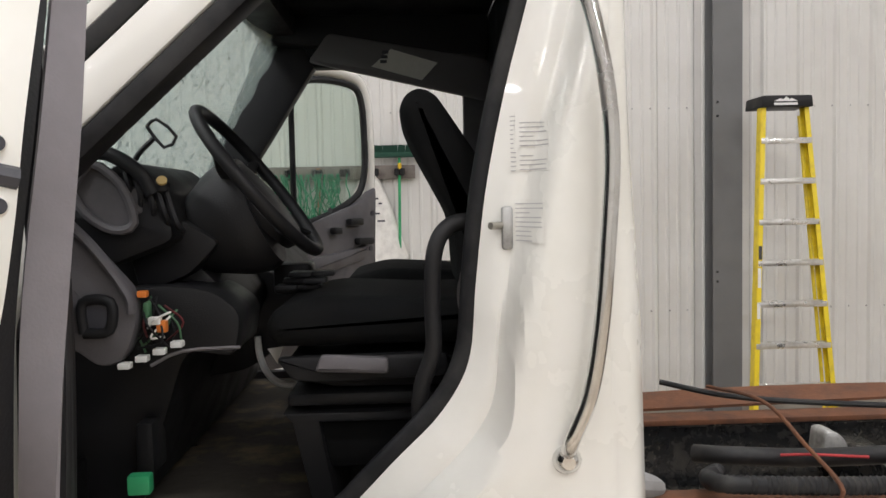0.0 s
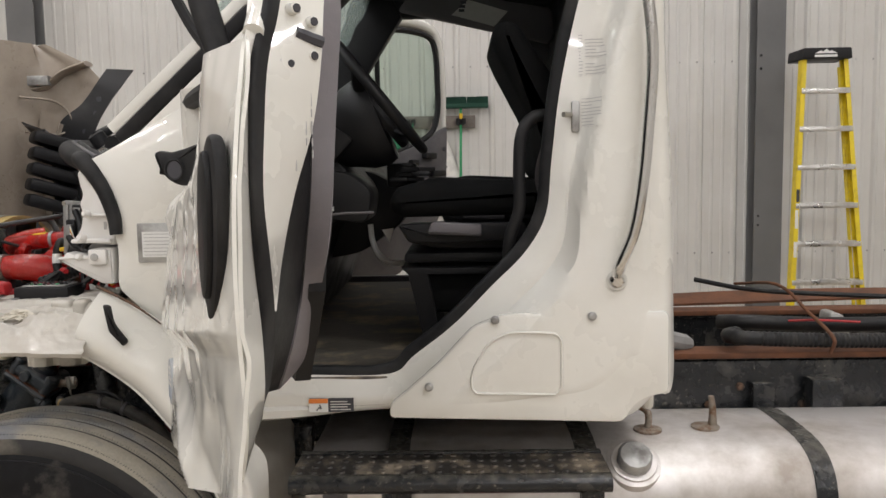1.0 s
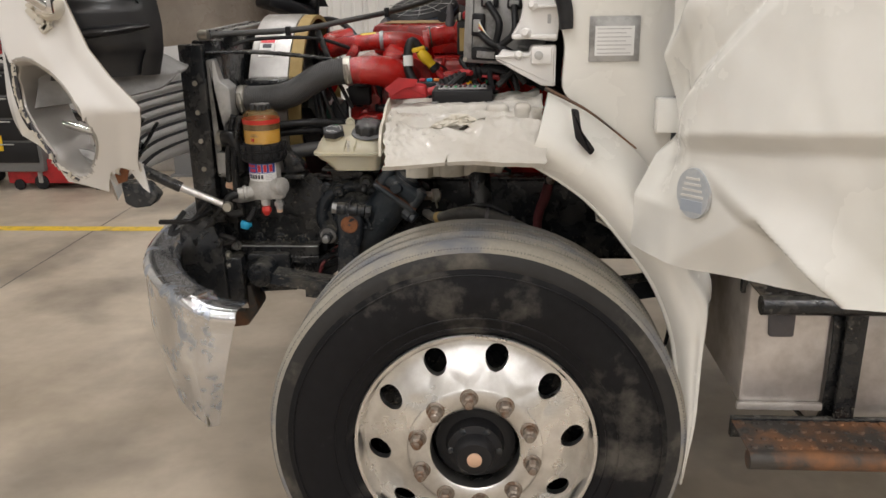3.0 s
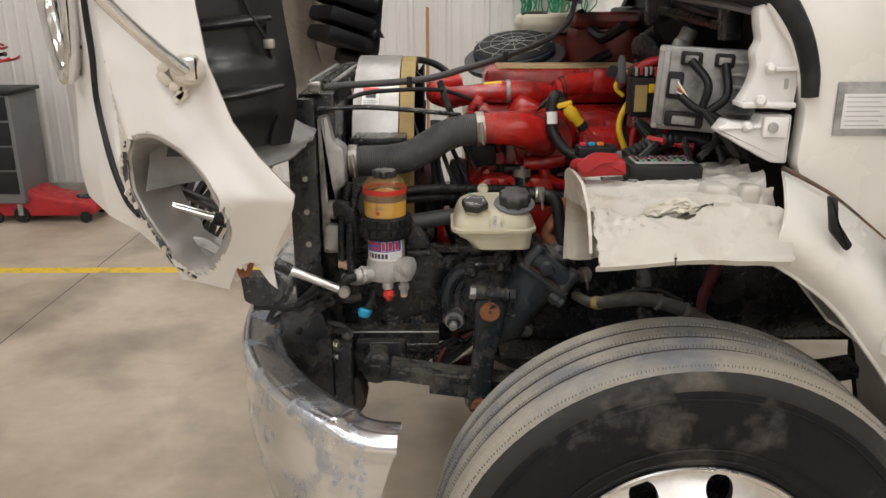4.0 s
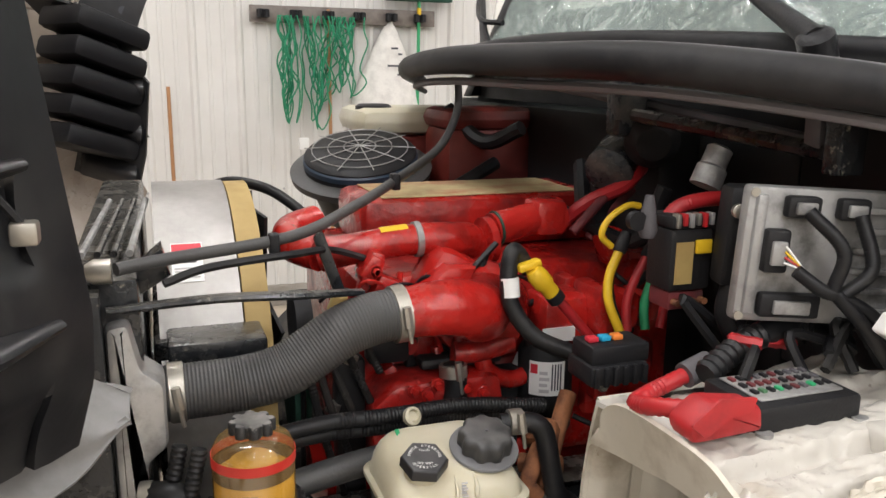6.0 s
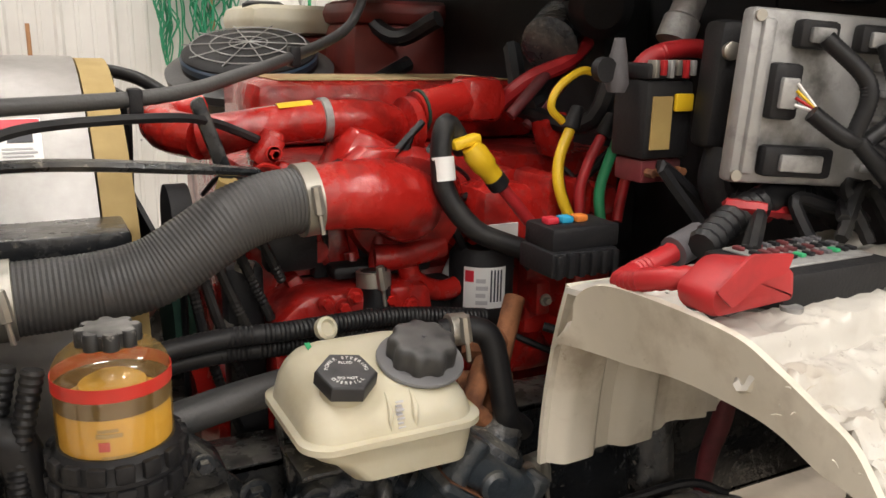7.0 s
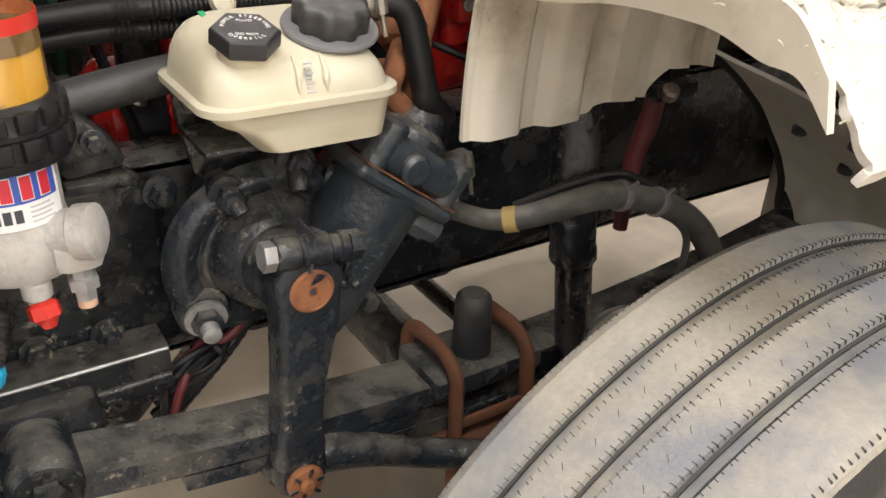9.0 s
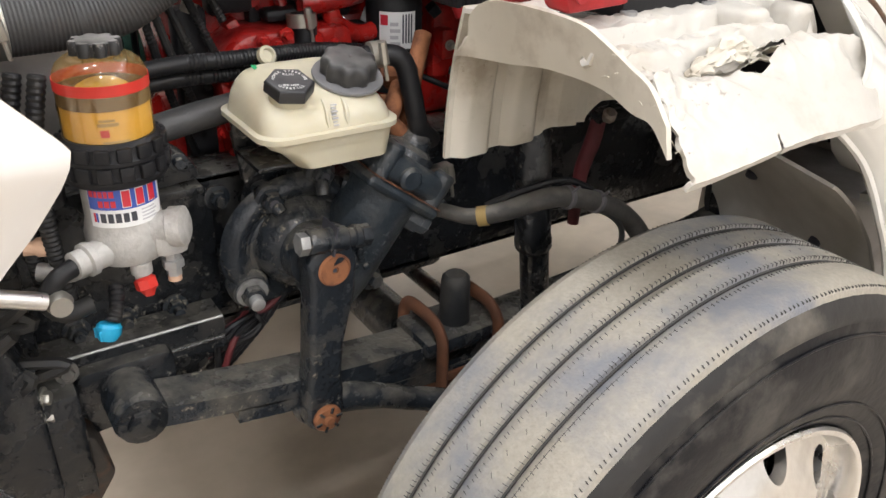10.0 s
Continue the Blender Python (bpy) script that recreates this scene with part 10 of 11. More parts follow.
def bulkhead_clutter():
    """Dark pipes, wiper linkage and hoses under the cowl."""
    rng = random.Random(14)
    part("wiper_link", tube([(-1.0, 2.25, 1.63), (-0.98, 2.0, 1.615), (-0.955, 1.80, 1.60)], 0.012, 8, 4), BLACK, truck, "black wiper linkage bar")
    part("link_bracket", box((-0.985, 1.77, 1.575), (-0.94, 1.80, 1.66), 0.005), BLACK, truck)
    part("link_bracket", box((-1.03, 2.22, 1.59), (-0.97, 2.27, 1.69), 0.01), CAST, truck)
    part("wiper_motor", lathe([(0.04, 0), (0.045, 0.02), (0.045, 0.10), (0.03, 0.11)], (-0.95, 2.32, 1.56), (-0.6, -0.5, -0.3), 20), CAST, truck)
    for k in range(14):
        x, y, z = -0.96 + rng.uniform(-0.06, 0.10), 2.12 + rng.uniform(0, 1.0), 1.25 + rng.uniform(0, 0.35)
        pts = [(x, y, z), (x - rng.uniform(0.02, 0.15), y + rng.uniform(-0.1, 0.15), z + rng.uniform(-0.12, 0.1)), (x - rng.uniform(0.0, 0.2), y + rng.uniform(0.05, 0.3), z + rng.uniform(-0.2, 0.05))]
        part("bulkhead_hose", tube(pts, rng.uniform(0.008, 0.022), 8, 5), RUBBER, truck)
    part("red_hose", tube([(-1.10, 2.30, 1.42), (-1.06, 2.26, 1.47), (-1.0, 2.24, 1.50), (-0.95, 2.26, 1.53)], 0.013, 8, 6), RED_PLASTIC, truck)
    part("transmission", lathe([(0.20, 0), (0.22, 0.05), (0.19, 0.30), (0.15, 0.6), (0.10, 0.8)], (-0.86, CY, 0.92), (1, 0, -0.03), 28), CAST, truck)
    part("dark_bulk", box((-0.90, 2.28, 0.95), (-0.80, 3.40, 1.62), 0.02), DKPL, truck)


bulkhead_clutter()


# ---- front suspension and steering
def steering_gear():
    # mounting casting with two bolt ears, lower lug and a dished front
    out = rounded([(-1.562, 0.838), (-1.566, 0.880), (-1.545, 0.925), (-1.524, 0.972), (-1.514, 1.018), (-1.490, 1.026), (-1.466, 1.004), (-1.440, 1.018), (-1.428, 1.048), (-1.400, 1.052), (-1.386, 1.020), (-1.396, 0.992), (-1.345, 1.020), (-1.29, 1.0), (-1.30, 0.93), (-1.36, 0.86), (-1.41, 0.815), (-1.46, 0.83), (-1.505, 0.822)], 0.014)
    g = part("steering_gear", prism(out, 0.045, xz(2.005), 0.006), CAST, truck, "black cast steering gear box")
    # dished recess over the sector shaft, open below
    prof = [(0.118, -0.012), (0.112, -0.002), (0.104, 0.002), (0.097, -0.001), (0.090, -0.008), (0.080, -0.010), (0.070, -0.006), (0.060, 0.006)]

    def dish(u, v):
        k = v * (len(prof) - 1)
        i = min(int(k), len(prof) - 2)
        r, h = prof[i][0] + (prof[i + 1][0] - prof[i][0]) * (k - i), prof[i][1] + (prof[i + 1][1] - prof[i][1]) * (k - i)
        a = radians(205 - 165 * u)
        r *= 0.90 + 0.10 * math.cos(a) ** 2
        return (-1.449 + r * math.cos(a), 1.998 - h, 0.918 + r * math.sin(a))

    part("dished_web", sheet(dish, 36, 28, 0.008), [CAST, CAST], g, "", 60)
    part("upper_plate", prism(rounded([(-1.534, 1.105), (-1.36, 1.105), (-1.372, 1.06), (-1.384, 1.03), (-1.43, 1.02), (-1.474, 1.0), (-1.505, 0.985), (-1.518, 1.01)], 0.012), 0.014, xz(2.022), 0.003), BLACK, g, "black plate under the reservoir")
    for a, b in (((-1.496, 2.003, 1.000), (-1.486, 1.975, 0.985)), ((-1.412, 2.003, 1.028), (-1.420, 1.972, 1.000)), ((-1.375, 1.99, 1.005), (-1.34, 1.965, 0.99))):
        part("web", tube([a, V(*a).lerp(V(*b), 0.5) + V(0, -0.004, 0.002), b], [0.016, 0.012, 0.010], 10, 4), CAST, g)
    for x, z in ((-1.494, 1.000), (-1.412, 1.026)):
        e = part("ear", lathe([(0.025, 0), (0.024, 0.014), (0.020, 0.018)], (x, 2.008, z), (0, -1, 0), 22), CAST, g)
        part("ear_bolt", lathe([(0.017, 0.018), (0.017, 0.028), (0.014, 0.031)], (x, 2.008, z), (0, -1, 0), 6), CAST, e)
        part("ear_socket", lathe([(0.0075, 0.031), (0.007, 0.0316)], (x, 2.008, z), (0, -1, 0), 12), INK, e)
    # sector housing behind the arm
    part("sector_housing", lathe([(0.074, -0.01), (0.072, 0.02), (0.062, 0.036), (0.050, 0.045), (0.046, 0.075)], (-1.449, 2.005, 0.922), (0, -1, 0), 36), CAST, g)
    # piston bore: blue-black tube with raised marks
    axis = V(0.60, -0.03, 0.80).normalized()
    foot = V(-1.432, 1.968, 0.846)
    part("piston_bore", lathe([(0.028, -0.018), (0.045, -0.010), (0.054, 0.008), (0.0575, 0.04), (0.0575, 0.182), (0.061, 0.188)], foot, axis, 40), BOREBLUE, g, "smooth blue-black piston bore")
    su = axis.cross(V(0, -1, 0)).normalized()
    front = su.cross(axis)
    front = front if front.y < 0 else -front
    lie = Matrix(((axis.x, su.x, front.x, 0), (axis.y, su.y, front.y, 0), (axis.z, su.z, front.z, 0), (0, 0, 0, 1)))

    def on_bore(t, deg):
        a = radians(deg)
        n = front * math.cos(a) + su * math.sin(a)
        m = Matrix(((axis.x, su.x * math.cos(a) - front.x * math.sin(a), n.x, 0), (axis.y, su.y * math.cos(a) - front.y * math.sin(a), n.y, 0), (axis.z, su.z * math.cos(a) - front.z * math.sin(a), n.z, 0), (0, 0, 0, 1)))
        return Matrix.Translation(foot + axis * t + n * 0.0570) @ m

    for k in range(4):
        m = on_bore(0.085 + 0.016 * k, 8)
        part("cast_mark", box((-0.0055, -0.007, 0), (-0.0025, 0.007, 0.0022), 0.0008, m), BOREBLUE, g)
        part("cast_mark", box((-0.0025, -0.0015 if k % 2 else 0.003, 0), (0.0045, 0.0015 if k % 2 else 0.007, 0.0022), 0.0008, m), BOREBLUE, g)
    for k in range(3):
        part("cast_mark", box((-0.003, -0.0025, 0), (0.003, 0.0025, 0.002), 0.0008, on_bore(0.082 + 0.009 * k, -8)), BOREBLUE, g)
    # end flange, valve head and its round bolt heads
    top = foot + axis * 0.182
    mt = Matrix.Translation(top) @ lie
    part("bore_flange", box((0.0, -0.076, -0.056), (0.020, 0.072, 0.062), 0.010, mt, 3), BOREBLUE, g)
    part("dirt_line", box((0.0195, -0.073, -0.052), (0.0215, 0.069, 0.0605), 0.0, mt), RUST, g, "brown dirt in the flange joint")
    part("valve_head", box((0.021, -0.074, -0.054), (0.066, 0.070, 0.058), 0.014, mt, 3), BOREBLUE, g)
    part("valve_cover", lathe([(0.046, 0.060), (0.044, 0.076), (0.030, 0.084), (0.022, 0.105)], top, axis, 24), CAST, g)
    for sx in (-0.056, 0.054):
        for sz in (-0.036, 0.042):
            part("head_boss", lathe([(0.017, 0.010), (0.017, 0.070), (0.013, 0.075)], mt @ V(0, sx, sz), axis, 18), BOREBLUE, g)
    part("domed_bolt", lathe([(0.0185, -0.004), (0.0185, 0.006), (0.014, 0.011)], mt @ V(0.040, -0.014, 0.057), front, 20), BOREBLUE, g)
    part("relief_plug", lathe([(0.022, -0.03), (0.022, 0.004), (0.018, 0.006), (0.018, 0.018), (0.014, 0.021)], mt @ V(-0.012, 0.066, 0.026), (su + front * 0.30).normalized(), 8), BOREBLUE, g)
    part("input_shaft", tube([top + axis * 0.07, V(-1.268, 1.985, 1.085), V(-1.245, 2.01, 1.13), V(-1.20, 2.05, 1.20)], 0.014, 12, 4), ORUST, g)
    # lower lug with its stud and washers
    part("lower_lug", lathe([(0.034, -0.03), (0.031, 0.010), (0.028, 0.016)], (-1.534, 2.006, 0.862), (-0.1, -1, -0.15), 22), CAST, g)
    for r, a, b, m in ((0.0245, 0.016, 0.022, GREYALU), (0.018, 0.022, 0.037, CAST), (0.011, 0.037, 0.052, GREYALU)):
        part("lug_stud", lathe([(r, a), (r, b - 0.001), (r * 0.85, b)], (-1.534, 2.006, 0.862), (-0.1, -1, -0.15), 6 if r == 0.018 else 22), m, g)
    bolt(g, (-1.352, 1.955, 0.848), (0.2, -1, 0), 0.013, CAST, h=0.020)
    part("hose_fitting", tube([(-1.245, 1.965, 0.992), (-1.215, 1.972, 0.990), (-1.190, 1.978, 0.989)], 0.0135, 12), NUT, g)
    clamp(g, (-1.205, 1.975, 0.990), (1, 0.2, 0), 0.0165)
    part("pressure_fitting", lathe([(0.014, 0), (0.017, 0.004), (0.017, 0.016), (0.012, 0.020)], (-1.235, 1.955, 0.945), (0.9, -0.3, 0.1), 6), CAST, g)
    # grease and caked dirt under the pinch bolt
    rng = random.Random(19)
    for k in range(14):
        c = V(-1.405 + rng.uniform(-0.018, 0.02), 1.900 + rng.uniform(-0.004, 0.006), 0.930 + rng.uniform(-0.024, 0.018))
        part("caked_dirt", box(c - V(0.004, 0.004, 0.004), c + V(0.005, 0.004, 0.004), 0.002, Matrix.Translation(c) @ Matrix.Rotation(rng.uniform(-1, 1), 4, "Y") @ Matrix.Translation(-c)), CAST, g)
    # pitman arm: split boss, tapering shank, ball end
    arm = []
    for k in range(13):
        a = radians(200 - 220 * k / 12)
        arm.append((-1.449 + 0.040 * math.cos(a), 0.930 + 0.040 * math.sin(a)))
    arm += [(-1.414, 0.88), (-1.424, 0.84), (-1.436, 0.79), (-1.440, 0.74), (-1.438, 0.71)]
    for k in range(9):
        a = radians(20 - 220 * k / 8)
        arm.append((-1.471 + 0.034 * math.cos(a), 0.672 + 0.034 * math.sin(a)))
    arm += [(-1.500, 0.71), (-1.494, 0.76), (-1.490, 0.82), (-1.487, 0.88)]
    a = part("pitman_arm", prism(arm, 0.046, xz(1.882), 0.010, 3), CAST, truck, "black pitman arm with rusty shaft ends")
    part("shaft_end", lathe([(0.0255, -0.012), (0.0255, 0.0015), (0.0225, 0.004), (0.0215, 0.0025), (0.006, 0.0025), (0.005, 0.0005)], (-1.449, 1.882, 0.926), (0, -1, 0), 28), ORUST, a, "rusty shaft end")
    part("shaft_pit", prism(rounded([(-1.452, 0.934), (-1.438, 0.938), (-1.432, 0.944), (-1.444, 0.946)], 0.003), 0.0008, xz(1.8785)), CAST, a)
    part("shaft_centre", lathe([(0.0035, 0), (0.003, 0.0008)], (-1.449, 1.8795, 0.926), (0, -1, 0), 10), INK, a)
    be = part("ball_end", lathe([(0.0235, -0.014), (0.0235, 0.004), (0.020, 0.008), (0.010, 0.009)], (-1.471, 1.882, 0.667), (0, -1, 0), 22), ORUST, a, "rusty castle nut of the ball joint")
    part("nut_centre", lathe([(0.009, 0.008), (0.009, 0.013), (0.007, 0.015)], (-1.471, 1.882, 0.667), (0, -1, 0), 14), ORUST, be)
    for k in range(6):
        q = radians(60 * k + 12)
        part("nut_slot", box((-0.002, -0.0105, -0.004), (0.002, -0.0082, 0.006), 0, Matrix.Translation((-1.471 + 0.0165 * math.cos(q), 1.882, 0.667 + 0.0165 * math.sin(q))) @ Matrix.Rotation(math.pi / 2 - q, 4, "Y")), CAST, be)
    part("ball_socket", lathe([(0.024, -0.075), (0.036, -0.060), (0.038, -0.035), (0.033, -0.022)], (-1.472, 1.885, 0.668), (0, -1, 0), 22), CAST, a)
    # pinch bolt across the split boss
    ax = V(1, 0, -0.10).normalized()
    p = part("pinch_bolt", lathe([(0.017, 0.014), (0.0185, 0.016), (0.0185, 0.038), (0.0165, 0.040), (0.0165, 0.044), (0.0185, 0.046), (0.0185, 0.072), (0.015, 0.075), (0.015, 0.084), (0.018, 0.086), (0.018, 0.094), (0.014, 0.096)], (-1.498, 1.893, 0.974), ax, 20), CAST, a)
    part("bolt_head", lathe([(0.0165, 0), (0.0165, 0.013), (0.014, 0.015)], V(-1.498, 1.893, 0.974), ax, 6), GREYALU, p)
    part("nut", lathe([(0.0165, 0.097), (0.0165, 0.112), (0.013, 0.114)], V(-1.498, 1.893, 0.974), ax, 6), CAST, p)
    part("split", box((-1.4495, 1.876, 0.950), (-1.4465, 1.92, 0.994), 0, Matrix.Translation((-1.448, 1.89, 0.97)) @ Matrix.Rotation(radians(10), 4, "Y") @ Matrix.Translation((1.448, -1.89, -0.97))), INK, a)
    part("pinch_ear", box((-1.484, 1.890, 0.940), (-1.414, 1.935, 0.978), 0.010), CAST, a)
    part("drag_link", tube([(-1.472, 1.925, 0.672), (-1.42, 1.91, 0.670), (-1.36, 1.895, 0.655), (-1.28, 1.87, 0.632), (-1.05, 1.76, 0.60)], [0.030, 0.026, 0.021, 0.0205, 0.0205], 16, 6), CAST, truck, "black drag link")


def gear_loom():
    """Loose taped leads hanging behind the steering gear."""
    rng = random.Random(17)
    lead = None
    for k in range(7):
        d = lambda q: V(rng.uniform(-q, q), rng.uniform(-q, q), rng.uniform(-q, q))
        pts = [V(-1.455, 2.035, 0.835) + d(0.010), V(-1.490, 2.03, 0.802) + d(0.008), V(-1.530, 2.03, 0.778) + d(0.014), V(-1.568, 2.03, 0.752) + d(0.018), V(-1.598, 2.03, 0.715) + d(0.020)]
        lead = part("loose_lead", tube(pts if k % 2 else pts[:4], rng.uniform(0.003, 0.0055), 7, 5, rib=0.0006 if k % 3 == 0 else 0.0), DULLRED if k == 3 else RUBBER, truck, "loose black taped lead" if k != 3 else "dull red lead")
    part("cable_tie", lathe([(0.017, -0.003), (0.018, 0), (0.017, 0.003)], (-1.515, 2.03, 0.786), (-0.8, 0, -0.5), 14), RUBBER, lead)


steering_gear()
gear_loom()


def suspension():
    # frame horn plates
    hp = part("frame_plate", prism(rounded([(-1.96, 0.76), (-1.96, 0.98), (-1.80, 1.03), (-1.60, 1.04), (-1.555, 1.0), (-1.555, 0.80), (-1.58, 0.745), (-1.72, 0.70), (-1.86, 0.70)], 0.02), 0.012, xz(2.075), 0.003), BLACK, truck, "black frame horn plate with bolts")
    for x, z in ((-1.631, 0.820), (-1.707, 0.822), (-1.775, 0.823), (-1.548, 0.986)):
        part("washer", lathe([(0.020, 0), (0.020, 0.004), (0.017, 0.005)], (x, 2.0745, z), (0, -1, 0), 20), CAST, hp)
        part("bolt", lathe([(0.0145, 0), (0.0145, 0.011), (0.0125, 0.013)], (x, 2.070, z), (0, -1, 0), 6), CAST, hp)
        part("bolt_end", lathe([(0.008, 0), (0.008, 0.012)], (x, 2.058, z), (0, -1, 0), 10), CAST, hp)
    # pressed angle bolted under the plate
    ang = part("ledge_angle", prism([(0, 0), (0, 0.052), (0.006, 0.056), (0.058, 0.056), (0.058, 0.049), (0.009, 0.049), (0.009, 0)], 0.30, Matrix(((0, 0, 1, -1.875), (1, 0, 0, 2.014), (0, 1, 0, 0.762), (0, 0, 0, 1))), 0.0015), BLACK, hp, "black pressed angle with a pale top edge")
    # Pale line along the top edge of the angle.
    part("pale_edge", tube([(-1.874, 2.0155, 0.8165), (-1.70, 2.0155, 0.8165), (-1.577, 2.0155, 0.8165)], 0.0022, 6, 2), GREYALU, ang)
    part("weld_bead", tube([(-1.874, 2.0125, 0.782), (-1.70, 2.0125, 0.781), (-1.578, 2.0125, 0.782)], 0.0028, 6, 6, rib=0.0008, pitch=0.008), BLACK, ang)
    part("angle_nut", lathe([(0.017, 0), (0.017, 0.014)], (-1.605, 2.030, 0.770), (0, -1, 0), 6), BLACK, ang)
    part("ledge_web", prism([(-1.875, 0.765), (-1.58, 0.765), (-1.60, 0.72), (-1.66, 0.66), (-1.83, 0.65)], 0.01, xz(2.045), 0.002), BLACK, hp)
    part("spring_hanger", prism(rounded([(-1.80, 0.80), (-1.66, 0.80), (-1.66, 0.72), (-1.70, 0.69), (-1.75, 0.69), (-1.80, 0.72)], 0.02), 0.06, xz(1.99), 0.008), BLACK, hp)
    # leaf spring
    def leaf(dz, x0, x1):
        pts = []
        for k in range(15):
            x = x0 + (x1 - x0) * k / 14
            t = (x + 1.10) / 0.63
            pts.append(V(x, 1.95, 0.688 + 0.062 * t * t + dz))
        return pts
    def leafmesh(pts, w, h):
        bm = bmesh.new()
        rings = []
        for p in pts:
            rings.append([bm.verts.new(p + V(0, sy * w, sz * h)) for sy, sz in ((-1, -1), (1, -1), (1, 1), (-1, 1))])
        for a, b in zip(rings, rings[1:]):
            ring_faces(bm, a, b)
        bm.faces.new(rings[0])
        bm.faces.new(rings[-1][::-1])
        return bm
    s = part("leaf_spring", leafmesh(leaf(0.0, -1.73, -0.45), 0.038, 0.016), CAST, truck, "dusty black leaf spring")
    part("leaf", leafmesh(leaf(-0.026, -1.60, -0.55), 0.038, 0.012), CAST, s)
    part("leaf", leafmesh(leaf(-0.052, -1.42, -0.70), 0.038, 0.012), CAST, s)
    part("spring_eye", lathe([(0.020, -0.047), (0.036, -0.045), (0.038, -0.03), (0.038, 0.036), (0.034, 0.044), (0.020, 0.045)], (-1.735, 1.95, 0.757), (0, -1, 0), 24), CAST, s)
    bolt(s, (-1.735, 1.905, 0.757), (0, -1, 0), 0.022, BLACK, h=0.012)
    part("spring_pad", box((-1.275, 1.895, 0.690), (-1.10, 2.005, 0.722), 0.008), CAST, s)
    for x in (-1.252, -1.135):
        part("u_bolt", tube([(x, 1.886, 0.55), (x, 1.886, 0.70), (x, 1.892, 0.735), (x, 1.915, 0.752), (x, 1.95, 0.754), (x, 1.99, 0.750), (x, 2.010, 0.730), (x, 2.016, 0.69), (x, 2.016, 0.55)], 0.0135, 12, 5, flat=0.65), RUST, s, "rusty U-bolt")
    part("tie_bar", box((-1.252, 1.880, 0.648), (-1.135, 1.888, 0.664), 0.003), RUST, s)
    part("bolt_plate", box((-1.29, 1.875, 0.60), (-1.10, 2.02, 0.625), 0.006), RUST, s)
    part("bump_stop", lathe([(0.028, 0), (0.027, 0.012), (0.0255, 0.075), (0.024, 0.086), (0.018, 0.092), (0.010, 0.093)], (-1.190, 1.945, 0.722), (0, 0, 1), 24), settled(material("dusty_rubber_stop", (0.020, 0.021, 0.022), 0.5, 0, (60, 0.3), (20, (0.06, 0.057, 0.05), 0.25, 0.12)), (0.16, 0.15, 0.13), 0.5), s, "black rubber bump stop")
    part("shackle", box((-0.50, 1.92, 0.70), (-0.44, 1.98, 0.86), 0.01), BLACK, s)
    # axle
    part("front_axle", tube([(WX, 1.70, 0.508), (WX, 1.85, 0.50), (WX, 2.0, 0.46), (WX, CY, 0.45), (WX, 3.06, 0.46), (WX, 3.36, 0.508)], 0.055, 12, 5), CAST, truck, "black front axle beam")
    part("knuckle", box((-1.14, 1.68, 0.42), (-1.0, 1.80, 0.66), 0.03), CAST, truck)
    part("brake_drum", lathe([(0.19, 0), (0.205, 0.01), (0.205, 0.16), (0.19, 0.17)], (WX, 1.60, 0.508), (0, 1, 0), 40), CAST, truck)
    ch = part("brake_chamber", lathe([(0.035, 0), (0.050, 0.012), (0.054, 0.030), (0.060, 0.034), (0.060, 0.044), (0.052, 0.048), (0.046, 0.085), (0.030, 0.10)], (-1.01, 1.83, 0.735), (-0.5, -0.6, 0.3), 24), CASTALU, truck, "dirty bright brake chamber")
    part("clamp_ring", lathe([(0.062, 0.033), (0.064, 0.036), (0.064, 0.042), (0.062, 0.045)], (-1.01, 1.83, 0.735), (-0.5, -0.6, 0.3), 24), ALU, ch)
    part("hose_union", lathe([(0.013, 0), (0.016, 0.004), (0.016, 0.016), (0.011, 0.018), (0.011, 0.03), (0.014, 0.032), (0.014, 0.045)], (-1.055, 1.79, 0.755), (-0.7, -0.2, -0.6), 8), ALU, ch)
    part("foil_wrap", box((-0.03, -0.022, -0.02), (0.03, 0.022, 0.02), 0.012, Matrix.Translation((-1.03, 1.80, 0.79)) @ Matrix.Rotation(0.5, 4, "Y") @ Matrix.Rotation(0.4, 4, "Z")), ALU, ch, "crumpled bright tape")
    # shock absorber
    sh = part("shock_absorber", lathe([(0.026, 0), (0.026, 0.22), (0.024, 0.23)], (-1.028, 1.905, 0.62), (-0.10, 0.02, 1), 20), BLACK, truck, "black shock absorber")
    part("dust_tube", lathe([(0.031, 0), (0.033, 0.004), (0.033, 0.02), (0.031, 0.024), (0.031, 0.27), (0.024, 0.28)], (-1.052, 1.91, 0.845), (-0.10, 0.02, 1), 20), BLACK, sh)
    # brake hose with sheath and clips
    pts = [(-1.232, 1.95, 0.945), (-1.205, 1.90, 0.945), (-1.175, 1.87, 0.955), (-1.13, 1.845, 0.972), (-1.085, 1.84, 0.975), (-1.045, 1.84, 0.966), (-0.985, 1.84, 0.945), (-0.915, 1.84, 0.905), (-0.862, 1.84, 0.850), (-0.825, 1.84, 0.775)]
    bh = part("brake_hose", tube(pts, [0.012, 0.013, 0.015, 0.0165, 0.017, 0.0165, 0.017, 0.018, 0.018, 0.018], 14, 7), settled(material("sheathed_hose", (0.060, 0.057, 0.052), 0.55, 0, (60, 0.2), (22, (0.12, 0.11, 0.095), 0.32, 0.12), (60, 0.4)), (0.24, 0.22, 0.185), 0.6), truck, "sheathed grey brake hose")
    part("tape_band", tube([(-1.193, 1.888, 0.947), (-1.182, 1.877, 0.951)], 0.0165, 14, 2), TAN, bh, "tan tape band")
